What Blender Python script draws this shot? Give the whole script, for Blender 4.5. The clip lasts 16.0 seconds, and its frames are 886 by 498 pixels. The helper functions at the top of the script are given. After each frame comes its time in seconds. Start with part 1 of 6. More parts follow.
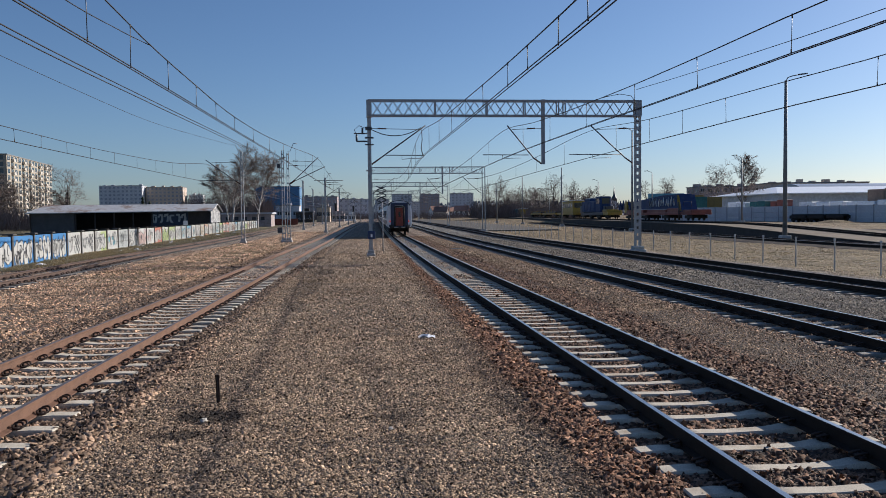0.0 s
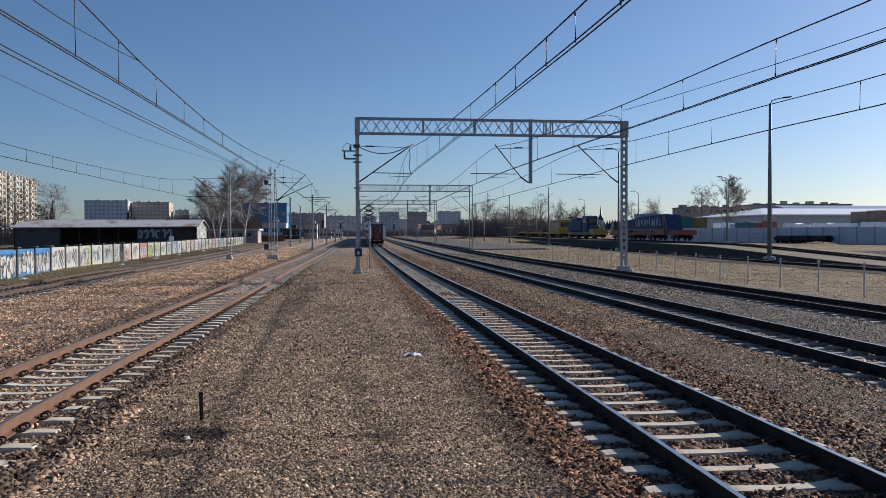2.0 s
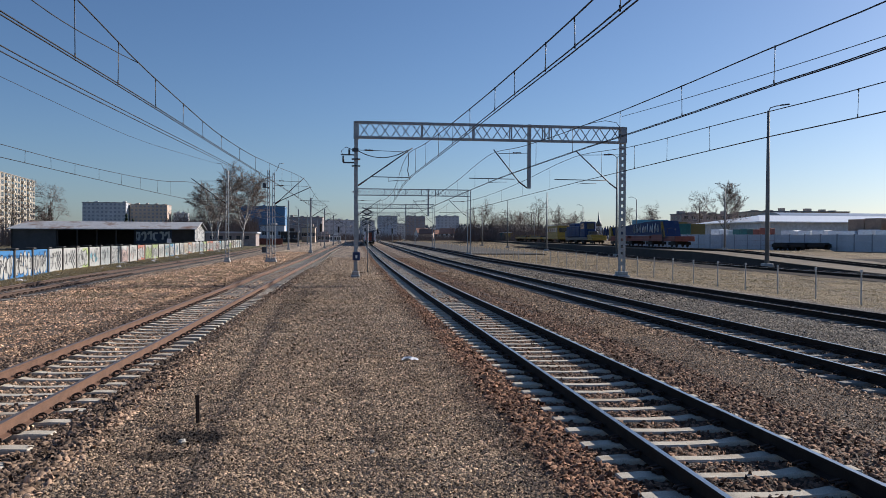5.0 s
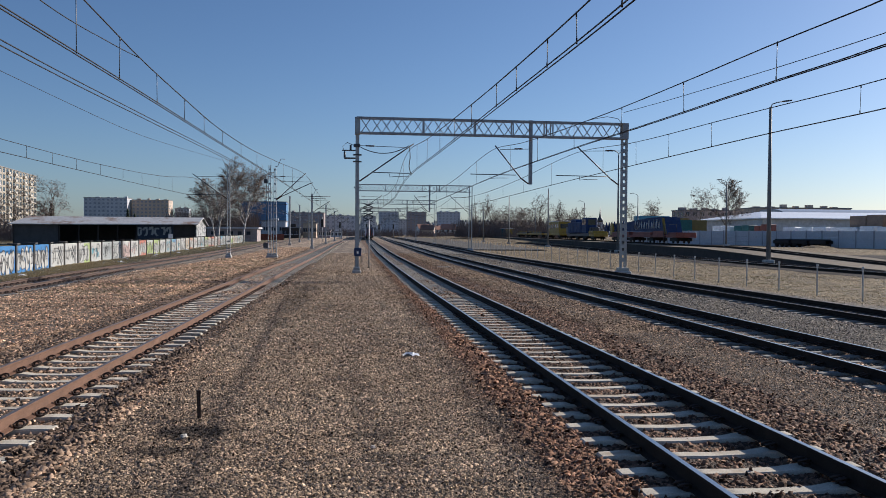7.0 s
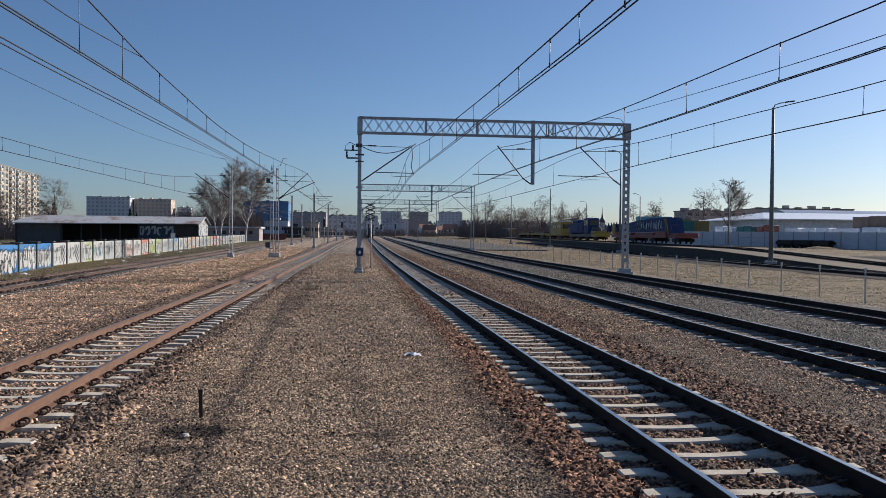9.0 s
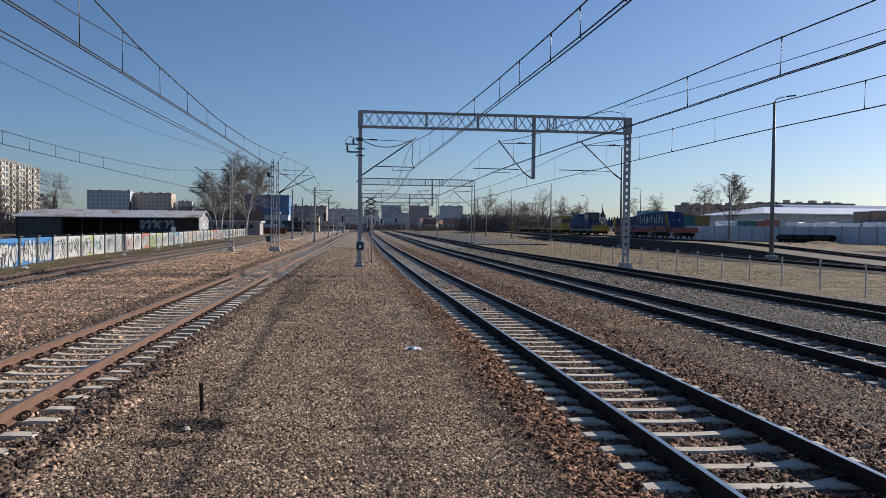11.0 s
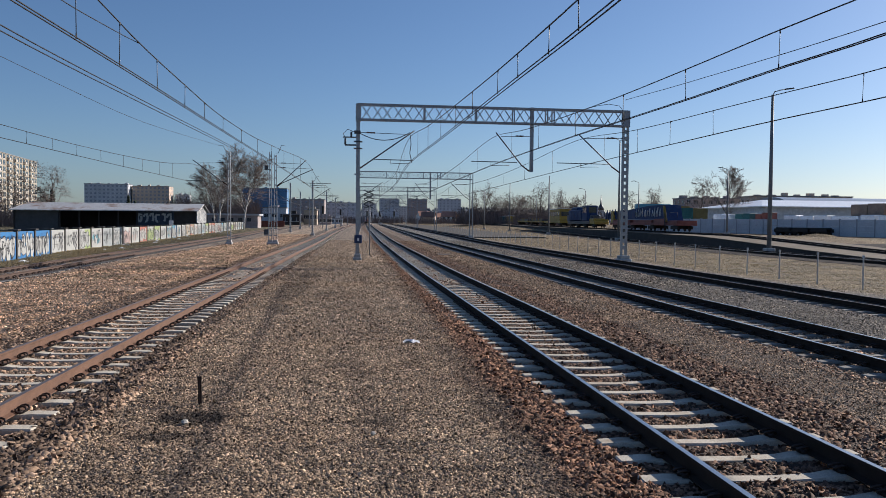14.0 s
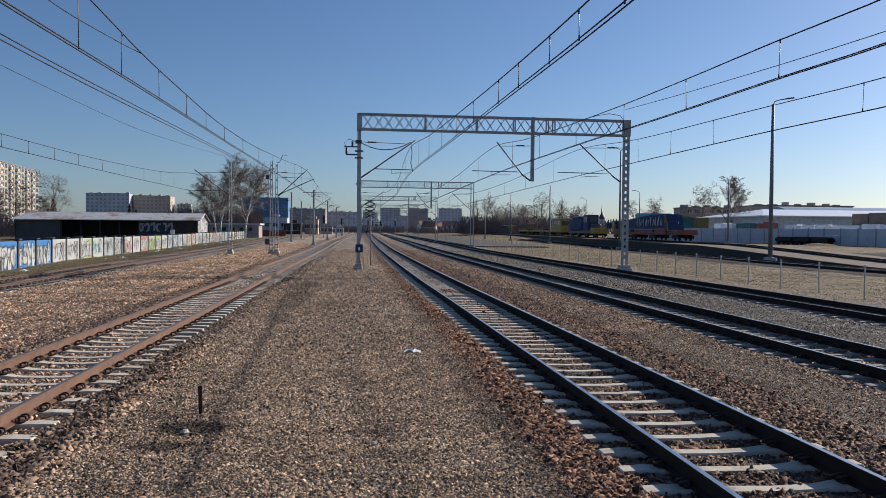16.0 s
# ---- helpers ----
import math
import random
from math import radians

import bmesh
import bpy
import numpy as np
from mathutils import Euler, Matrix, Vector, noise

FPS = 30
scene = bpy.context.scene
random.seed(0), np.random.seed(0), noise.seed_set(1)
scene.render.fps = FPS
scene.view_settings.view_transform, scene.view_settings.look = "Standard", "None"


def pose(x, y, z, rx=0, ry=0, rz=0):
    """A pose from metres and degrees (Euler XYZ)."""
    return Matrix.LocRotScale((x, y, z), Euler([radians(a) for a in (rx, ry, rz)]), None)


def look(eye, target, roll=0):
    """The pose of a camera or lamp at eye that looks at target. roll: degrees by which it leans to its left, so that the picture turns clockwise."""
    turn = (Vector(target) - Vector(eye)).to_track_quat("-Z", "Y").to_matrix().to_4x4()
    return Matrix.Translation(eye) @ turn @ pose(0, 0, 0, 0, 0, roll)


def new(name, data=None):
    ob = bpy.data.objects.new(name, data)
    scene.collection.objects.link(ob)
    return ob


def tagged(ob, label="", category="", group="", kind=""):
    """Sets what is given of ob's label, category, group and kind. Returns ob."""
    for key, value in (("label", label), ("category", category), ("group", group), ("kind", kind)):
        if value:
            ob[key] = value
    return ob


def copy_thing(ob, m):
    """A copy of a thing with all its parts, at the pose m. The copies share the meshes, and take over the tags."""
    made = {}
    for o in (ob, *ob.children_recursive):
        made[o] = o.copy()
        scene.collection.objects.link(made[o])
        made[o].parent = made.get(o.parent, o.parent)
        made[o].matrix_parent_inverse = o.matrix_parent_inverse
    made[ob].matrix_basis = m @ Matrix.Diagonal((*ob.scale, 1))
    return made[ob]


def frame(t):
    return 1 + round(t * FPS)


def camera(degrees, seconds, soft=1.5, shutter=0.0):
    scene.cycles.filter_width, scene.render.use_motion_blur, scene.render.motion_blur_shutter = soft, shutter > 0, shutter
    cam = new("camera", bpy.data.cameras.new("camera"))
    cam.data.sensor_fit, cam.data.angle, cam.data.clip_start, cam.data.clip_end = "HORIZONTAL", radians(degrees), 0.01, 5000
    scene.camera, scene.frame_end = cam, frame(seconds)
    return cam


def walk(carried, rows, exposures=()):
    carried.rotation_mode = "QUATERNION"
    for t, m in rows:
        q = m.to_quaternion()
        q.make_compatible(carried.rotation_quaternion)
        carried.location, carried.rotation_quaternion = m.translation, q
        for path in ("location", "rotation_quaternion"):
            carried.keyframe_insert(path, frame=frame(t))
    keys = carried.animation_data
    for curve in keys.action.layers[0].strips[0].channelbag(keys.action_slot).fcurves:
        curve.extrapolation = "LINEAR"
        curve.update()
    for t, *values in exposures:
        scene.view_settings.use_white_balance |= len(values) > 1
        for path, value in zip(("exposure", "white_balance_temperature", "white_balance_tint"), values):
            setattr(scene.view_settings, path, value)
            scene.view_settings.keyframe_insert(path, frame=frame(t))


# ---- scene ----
cam = camera(59.46, 16.0, soft=0.5)
EYE_Z = 2.29


def carried_pose(yaw, pitch, roll):
    """Camera held by a standing person: yaw to the right of the track axis, pitch down, roll clockwise."""
    return pose(0, 0, EYE_Z) @ pose(0, 0, 0, 90 - pitch, 0, -yaw) @ pose(0, 0, 0, 0, 0, roll)


VIEW = [
    (0, 5.493, 2.372, -0.655),
    (0.5, 5.972, 2.008, -0.516),
    (1, 6.256, 1.617, -0.350),
    (1.5, 6.408, 1.290, -0.271),
    (2, 6.464, 1.042, -0.121),
    (2.5, 6.540, 0.787, 0.104),
    (3, 6.599, 0.620, 0.127),
    (3.5, 6.615, 0.527, 0.226),
    (4, 6.621, 0.554, 0.276),
    (6.5, 6.561, 0.974, 0.399),
    (7, 6.523, 1.021, 0.426),
    (7.5, 6.471, 1.058, 0.469),
    (8, 6.425, 1.037, 0.458),
    (8.5, 6.397, 1.048, 0.499),
    (9, 6.374, 1.022, 0.576),
    (11.5, 6.343, 1.585, 0.648),
    (12, 6.355, 1.690, 0.660),
    (12.5, 6.405, 1.810, 0.680),
    (13, 6.456, 1.915, 0.646),
    (13.5, 6.481, 2.029, 0.630),
    (14, 6.489, 1.961, 0.607),
    (14.5, 6.464, 1.773, 0.604),
    (15, 6.419, 1.558, 0.675),
    (15.5, 6.413, 1.463, 0.574),
    (16, 6.410, 1.270, 0.600),
]
walk(cam, [(t, carried_pose(y, p, r)) for t, y, p, r in VIEW], exposures=[(0, 0.37, 5700, 12), (16, 0.37, 5700, 12)])

# ---- light ----
SUN_AZ = 28.0      # degrees from +x towards +y
SUN_EL = 25.0
world = bpy.data.worlds.new("sky")
scene.world = world
world.use_nodes = True
wn = world.node_tree
wn.nodes.clear()
sky = wn.nodes.new("ShaderNodeTexSky")
sky.sky_type = "NISHITA"
sky.sun_disc = False
sky.sun_elevation = radians(SUN_EL)
sky.sun_rotation = radians(90 - SUN_AZ)
sky.altitude = 500
sky.air_density = 1.0
sky.dust_density = 0.95
sky.ozone_density = 3.8
bg = wn.nodes.new("ShaderNodeBackground")
bg.inputs["Strength"].default_value = 0.066
wo = wn.nodes.new("ShaderNodeOutputWorld")
wn.links.new(sky.outputs[0], bg.inputs[0])
wn.links.new(bg.outputs[0], wo.inputs[0])
sun_data = bpy.data.lights.new("sun", "SUN")
sun_data.energy = 5.0
sun_data.angle = radians(0.53)
sun_data.color = (1.0, 0.865, 0.685)
sun = new("sun", sun_data)
_a, _e = radians(SUN_AZ), radians(SUN_EL)
sun.matrix_world = look((0, 0, 60), (-math.cos(_a) * math.cos(_e), -math.sin(_a) * math.cos(_e), 60 - math.sin(_e)))


# ---- materials ----
class Mat:
    """Short hand for building one node material."""

    def __init__(self, name, rough=0.7, metal=0.0, spec=0.5):
        self.m = bpy.data.materials.new(name)
        self.m.use_nodes = True
        self.t = self.m.node_tree
        self.b = self.t.nodes["Principled BSDF"]
        self.b.inputs["Roughness"].default_value = rough
        self.b.inputs["Metallic"].default_value = metal
        self.b.inputs["Specular IOR Level"].default_value = spec
        self.g = self.t.nodes.new("ShaderNodeNewGeometry")
        self.pos = self.g.outputs["Position"]

    def node(self, kind, **kw):
        n = self.t.nodes.new(kind)
        for k, v in kw.items():
            n.inputs[k].default_value = v
        return n

    def link(self, a, b):
        self.t.links.new(a, b)

    def noise(self, scale, detail=4, rough=0.6, vec=None, stretch=None):
        v = vec or self.pos
        if stretch:
            mp = self.node("ShaderNodeMapping")
            mp.inputs["Scale"].default_value = stretch
            self.link(v, mp.inputs[0])
            v = mp.outputs[0]
        n = self.node("ShaderNodeTexNoise", Scale=scale, Detail=detail, Roughness=rough)
        self.link(v, n.inputs["Vector"])
        return n.outputs["Fac"]

    def voronoi(self, scale, out="Distance", feature="F1", rnd=1.0):
        n = self.node("ShaderNodeTexVoronoi", Scale=scale, Randomness=rnd)
        n.feature = feature
        self.link(self.pos, n.inputs["Vector"])
        return n.outputs[out]

    def ramp(self, fac, stops):
        r = self.t.nodes.new("ShaderNodeValToRGB")
        el = r.color_ramp.elements
        while len(el) < len(stops):
            el.new(0.5)
        for e, (p, c) in zip(el, stops):
            e.position = p
            e.color = (*c, 1) if isinstance(c, tuple) else (c, c, c, 1)
        self.link(fac, r.inputs[0])
        return r.outputs[0]

    def mix(self, fac, a, b, mode="MIX"):
        n = self.t.nodes.new("ShaderNodeMix")
        n.data_type = "RGBA"
        n.blend_type = mode
        for s, v in ((n.inputs[0], fac), (n.inputs[6], a), (n.inputs[7], b)):
            if isinstance(v, (int, float)):
                s.default_value = v
            elif isinstance(v, tuple):
                s.default_value = (*v, 1)
            else:
                self.link(v, s)
        return n.outputs[2]

    def math(self, op, a, b=0.0, c=None, clamp=False):
        n = self.t.nodes.new("ShaderNodeMath")
        n.operation = op
        n.use_clamp = clamp
        for s, v in zip(n.inputs, (a, b, c)):
            if v is None:
                continue
            if isinstance(v, (int, float)):
                s.default_value = v
            else:
                self.link(v, s)
        return n.outputs[0]

    def xyz(self):
        n = self.t.nodes.new("ShaderNodeSeparateXYZ")
        self.link(self.pos, n.inputs[0])
        return n.outputs

    def color(self, sock):
        if isinstance(sock, tuple):
            self.b.inputs["Base Color"].default_value = (*sock, 1)
        else:
            self.link(sock, self.b.inputs["Base Color"])

    def bump(self, fac, strength=0.5, dist=0.02):
        n = self.node("ShaderNodeBump", Strength=strength, Distance=dist)
        self.link(fac, n.inputs["Height"])
        self.link(n.outputs[0], self.b.inputs["Normal"])

    def rough(self, sock):
        self.link(sock, self.b.inputs["Roughness"])

    def island(self):
        return self.g.outputs["Random Per Island"]

    def rand(self):
        return self.t.nodes.new("ShaderNodeObjectInfo").outputs["Random"]

    def band(self, s, lo, hi, soft):
        """1 between lo and hi of a coordinate, with soft ends."""
        a = self.t.nodes.new("ShaderNodeMapRange")
        a.interpolation_type = "SMOOTHSTEP"
        b = self.t.nodes.new("ShaderNodeMapRange")
        b.interpolation_type = "SMOOTHSTEP"
        for n, f, t in ((a, lo - soft, lo + soft), (b, hi + soft, hi - soft)):
            n.inputs["From Min"].default_value = f
            n.inputs["From Max"].default_value = t
            self.link(s, n.inputs["Value"])
        return self.math("MULTIPLY", a.outputs[0], b.outputs[0])


def grainy(name, base, var=0.25, scale=6.0, rough=0.7, metal=0.0, fine=60.0, bump=0.15, stain=None, spec=0.5):
    """A painted, rusted or cast surface: broad blotches, fine grain, light relief."""
    m = Mat(name, rough, metal, spec)
    a = tuple(c * (1 - var) for c in base)
    b = tuple(min(1, c * (1 + var)) for c in base)
    col = m.ramp(m.noise(scale, 5, 0.65), [(0.3, a), (0.7, b)])
    g = m.ramp(m.noise(fine, 3, 0.6), [(0.3, 0.78), (0.7, 1.15)])
    col = m.mix(1.0, col, g, "MULTIPLY")
    if stain:
        col = m.mix(m.ramp(m.noise(scale * 0.45, 6, 0.7), [(0.52, 0.0), (0.66, 1.0)]), col, stain)
    m.color(col)
    if bump:
        m.bump(m.noise(fine, 4, 0.6), bump, 0.01)
    return m.m


def stain_masks(m):
    """Oil, cinder and damp marks of the yard, each with its own place and ragged edge."""
    x, y, z = m.xyz()
    wob = m.math("SUBTRACT", m.noise(1.7, 5, 0.7), 0.5)
    wob2 = m.math("SUBTRACT", m.noise(6.0, 4, 0.7), 0.5)
    total = None
    # (centre x, centre y, half width, half length, depth of the mark)
    for cx, cy, rx, ry, k in ((-1.85, 9.25, 0.5, 0.36, 0.9), (-2.05, 8.5, 0.4, 0.2, 0.75), (0.35, 9.0, 0.28, 0.3, 0.45),
                              (-2.0, 27.0, 0.55, 4.5, 0.5), (-1.9, 33.5, 0.5, 2.0, 0.55), (-1.9, 20.5, 0.35, 1.6, 0.35),
                              (5.6, 13.5, 0.25, 0.6, 0.3), (1.6, 9.4, 0.3, 0.5, 0.3)):
        dx = m.math("DIVIDE", m.math("SUBTRACT", x, cx), rx)
        dy = m.math("DIVIDE", m.math("SUBTRACT", y, cy), ry)
        d = m.math("ADD", m.math("MULTIPLY", dx, dx), m.math("MULTIPLY", dy, dy))
        d = m.math("ADD", d, m.math("ADD", m.math("MULTIPLY", wob, 2.6), m.math("MULTIPLY", wob2, 1.6)))
        r = m.node("ShaderNodeMapRange")
        r.inputs["From Min"].default_value, r.inputs["From Max"].default_value = 1.25, 0.25
        r.inputs["To Max"].default_value = k
        m.link(d, r.inputs["Value"])
        total = r.outputs[0] if total is None else m.math("MAXIMUM", total, r.outputs[0])
    return total, x, y


def yard_colour(m, x, y):
    """Broad colour of the yard across its tracks, the same for the ground sheet and the loose stones."""
    broad = m.noise(0.35, 5, 0.65)
    xx = m.math("ADD", x, m.math("MULTIPLY", m.math("SUBTRACT", m.noise(0.5, 4, 0.6), 0.5), 2.2))
    grey = m.ramp(broad, [(0.35, (0.34, 0.262, 0.195)), (0.65, (0.45, 0.36, 0.275))])
    grey = m.mix(m.ramp(m.noise(0.22, 5, 0.7, stretch=(2.0, 0.35, 1.0)), [(0.45, 0.0), (0.65, 0.55)]), grey, (0.22, 0.17, 0.135))
    tan = m.ramp(m.noise(0.5, 5, 0.7), [(0.3, (0.36, 0.265, 0.185)), (0.55, (0.60, 0.46, 0.33)), (0.75, (0.68, 0.56, 0.43))])
    rust = m.ramp(m.noise(0.8, 5, 0.6), [(0.35, (0.135, 0.094, 0.07)), (0.65, (0.225, 0.158, 0.118))])
    coal = m.ramp(m.noise(1.1, 5, 0.65), [(0.35, (0.085, 0.07, 0.057)), (0.65, (0.19, 0.155, 0.125))])
    pale = m.ramp(m.noise(0.6, 4, 0.6), [(0.35, (0.17, 0.155, 0.14)), (0.65, (0.26, 0.245, 0.225))])
    straw = m.ramp(m.noise(0.25, 6, 0.7), [(0.3, (0.15, 0.105, 0.058)), (0.5, (0.255, 0.187, 0.10)), (0.7, (0.36, 0.27, 0.15))])
    green = m.ramp(m.noise(0.5, 6, 0.7), [(0.35, (0.13, 0.105, 0.06)), (0.6, (0.20, 0.17, 0.095)), (0.75, (0.28, 0.23, 0.14))])
    col = m.mix(m.band(xx, -12.2, -6.3, 0.5), grey, tan)
    edge = m.math("ADD", x, m.math("MULTIPLY", m.math("SUBTRACT", m.noise(1.3, 3, 0.6), 0.5), 0.7))
    col = m.mix(m.math("MULTIPLY", m.band(edge, -3.7, -3.0, 0.18), 0.75), col, coal)
    col = m.mix(m.math("MULTIPLY", m.band(edge, -6.8, -5.9, 0.25), 0.7), col, coal)
    col = m.mix(m.band(xx, 1.8, 6.4, 0.5), col, rust)
    col = m.mix(m.math("MULTIPLY", m.band(edge, 1.95, 2.7, 0.2), 0.8), col, m.ramp(m.noise(1.4, 5, 0.6), [(0.35, (0.17, 0.10, 0.066)), (0.65, (0.29, 0.18, 0.12))]))
    col = m.mix(m.band(xx, 6.4, 8.2, 0.4), col, m.mix(0.5, grey, rust))
    col = m.mix(m.band(xx, 10.6, 17.4, 0.5), col, pale)
    col = m.mix(m.band(xx, 17.8, 2000.0, 0.6), col, straw)
    col = m.mix(m.band(xx, -2000.0, -16.4, 0.5), col, green)
    col = m.mix(1.0, col, m.ramp(m.noise(2.6, 5, 0.7), [(0.3, 0.62), (0.5, 1.0), (0.72, 1.22)]), "MULTIPLY")
    col = m.mix(1.0, col, m.ramp(m.noise(11.0, 3, 0.7), [(0.3, 0.7), (0.7, 1.25)]), "MULTIPLY")
    cinder = m.ramp(m.noise(0.3, 6, 0.75, stretch=(0.5, 1.6, 1.0)), [(0.53, 0.0), (0.64, 0.75)])
    col = m.mix(m.math("MULTIPLY", cinder, m.band(x, -14.0, -7.0, 1.2)), col, (0.10, 0.08, 0.065))
    return col


def ground_mat():
    m = Mat("yard_ground", 0.9, 0, 0.25)
    st, x, y = stain_masks(m)
    col = yard_colour(m, x, y)
    col = m.mix(1.0, col, m.ramp(m.noise(0.9, 6, 0.75, stretch=(1.0, 0.25, 1.0)), [(0.35, 0.6), (0.5, 1.0), (0.68, 1.3)]), "MULTIPLY")
    stones = m.voronoi(38.0, "Color")
    sep = m.t.nodes.new("ShaderNodeSeparateColor")
    m.link(stones, sep.inputs[0])
    col = m.mix(1.0, col, m.ramp(sep.outputs[0], [(0.0, 0.55), (0.5, 0.95), (1.0, 1.4)]), "MULTIPLY")
    gaps = m.ramp(m.voronoi(38.0, "Distance", "DISTANCE_TO_EDGE"), [(0.0, 0.35), (0.18, 1.0)])
    col = m.mix(1.0, col, gaps, "MULTIPLY")
    col = m.mix(st, col, (0.03, 0.024, 0.02))
    # shade between the loose stones, painted into the sheet and fading out with distance
    gap_shade = m.math("MULTIPLY", m.band(x, -12.5, 13.5, 0.6), m.band(y, -50.0, 45.0, 22.0))
    col = m.mix(m.math("MULTIPLY", gap_shade, 0.6), col, (0.05, 0.037, 0.028))
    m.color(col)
    h = m.math("ADD", m.math("MULTIPLY", m.voronoi(38.0), -1.0), m.math("MULTIPLY", m.noise(14.0, 4), 0.7))
    m.bump(h, 0.9, 0.03)
    return m.m


def stone_mat(name, tint, wet=0.0):
    m = Mat(name, 0.85, 0, 0.3)
    st, x, y = stain_masks(m)
    col = yard_colour(m, x, y)
    r = m.island()
    col = m.mix(1.0, col, m.ramp(r, [(0.0, (0.20, 0.19, 0.18)), (0.28, (0.6, 0.575, 0.55)), (0.6, (1.1, 1.06, 1.01)), (0.88, (1.5, 1.455, 1.39)), (1.0, (2.0, 1.94, 1.86))]), "MULTIPLY")
    col = m.mix(1.0, col, tint, "MULTIPLY")
    col = m.mix(1.0, col, m.ramp(m.noise(90, 3), [(0.3, 0.8), (0.7, 1.2)]), "MULTIPLY")
    col = m.mix(st, col, (0.03, 0.024, 0.02))
    m.color(col)
    m.bump(m.noise(120, 3), 0.3, 0.004)
    return m.m


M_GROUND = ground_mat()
M_GRAVEL = stone_mat("loose_gravel", (1.02, 0.965, 0.87))
M_BALLAST = stone_mat("crushed_ballast", (1.1, 0.97, 0.88))
M_CONCRETE = grainy("sleeper_concrete", (0.55, 0.495, 0.405), 0.16, 3.0, 0.85, fine=70, bump=0.25, stain=(0.40, 0.32, 0.235), spec=0.15)
# darker sleeper copy: rail shade on the second and third tracks, put into the colour
M_CONCRETE_SHADE = grainy("shade_sleeper_concrete", (0.27, 0.255, 0.23), 0.2, 3.0, 0.85, fine=70, bump=0.25, stain=(0.2, 0.16, 0.125), spec=0.15)
M_RAIL_RUST = grainy("rail_rust", (0.138, 0.072, 0.043), 0.25, 4.0, 0.75, 0.1, fine=90, bump=0.2)
M_RAIL_OLD = grainy("rail_old_rust", (0.085, 0.052, 0.038), 0.25, 4.0, 0.85, 0.0, fine=90, bump=0.2)
M_RAIL_DARK = grainy("rail_dark_steel", (0.03, 0.023, 0.019), 0.25, 4.0, 0.85, 0.0, fine=90, bump=0.2, spec=0.15)
M_RAIL_TOP = grainy("rail_running_band", (0.55, 0.53, 0.5), 0.12, 5.0, 0.28, 1.0, fine=140, bump=0.03)
M_RAIL_TOP_DULL = grainy("rail_dull_band", (0.22, 0.17, 0.14), 0.2, 5.0, 0.45, 0.7, fine=140, bump=0.03)
M_CLIP = grainy("clip_iron", (0.045, 0.03, 0.024), 0.3, 20, 0.6, 0.4, fine=200, bump=0.1)
M_GALV = grainy("galvanised_steel", (0.36, 0.37, 0.38), 0.14, 5.0, 0.5, 0.5, fine=60, bump=0.06, stain=(0.33, 0.33, 0.33))
M_STEEL_GREY = grainy("grey_painted_steel", (0.30, 0.31, 0.33), 0.14, 4.0, 0.5, 0.3, fine=60, bump=0.06)
M_STEEL_DARK = grainy("dark_painted_steel", (0.07, 0.075, 0.085), 0.2, 5.0, 0.5, 0.4, fine=60, bump=0.06)
M_WIRE = grainy("oxidised_copper_wire", (0.045, 0.04, 0.038), 0.2, 2.0, 0.5, 0.6, fine=40, bump=0)
M_INSUL = grainy("brown_glazed_porcelain", (0.07, 0.035, 0.025), 0.2, 8.0, 0.2, fine=30, bump=0)
M_FOUND = grainy("foundation_concrete", (0.42, 0.41, 0.39), 0.15, 3.0, 0.85, fine=50, bump=0.25)


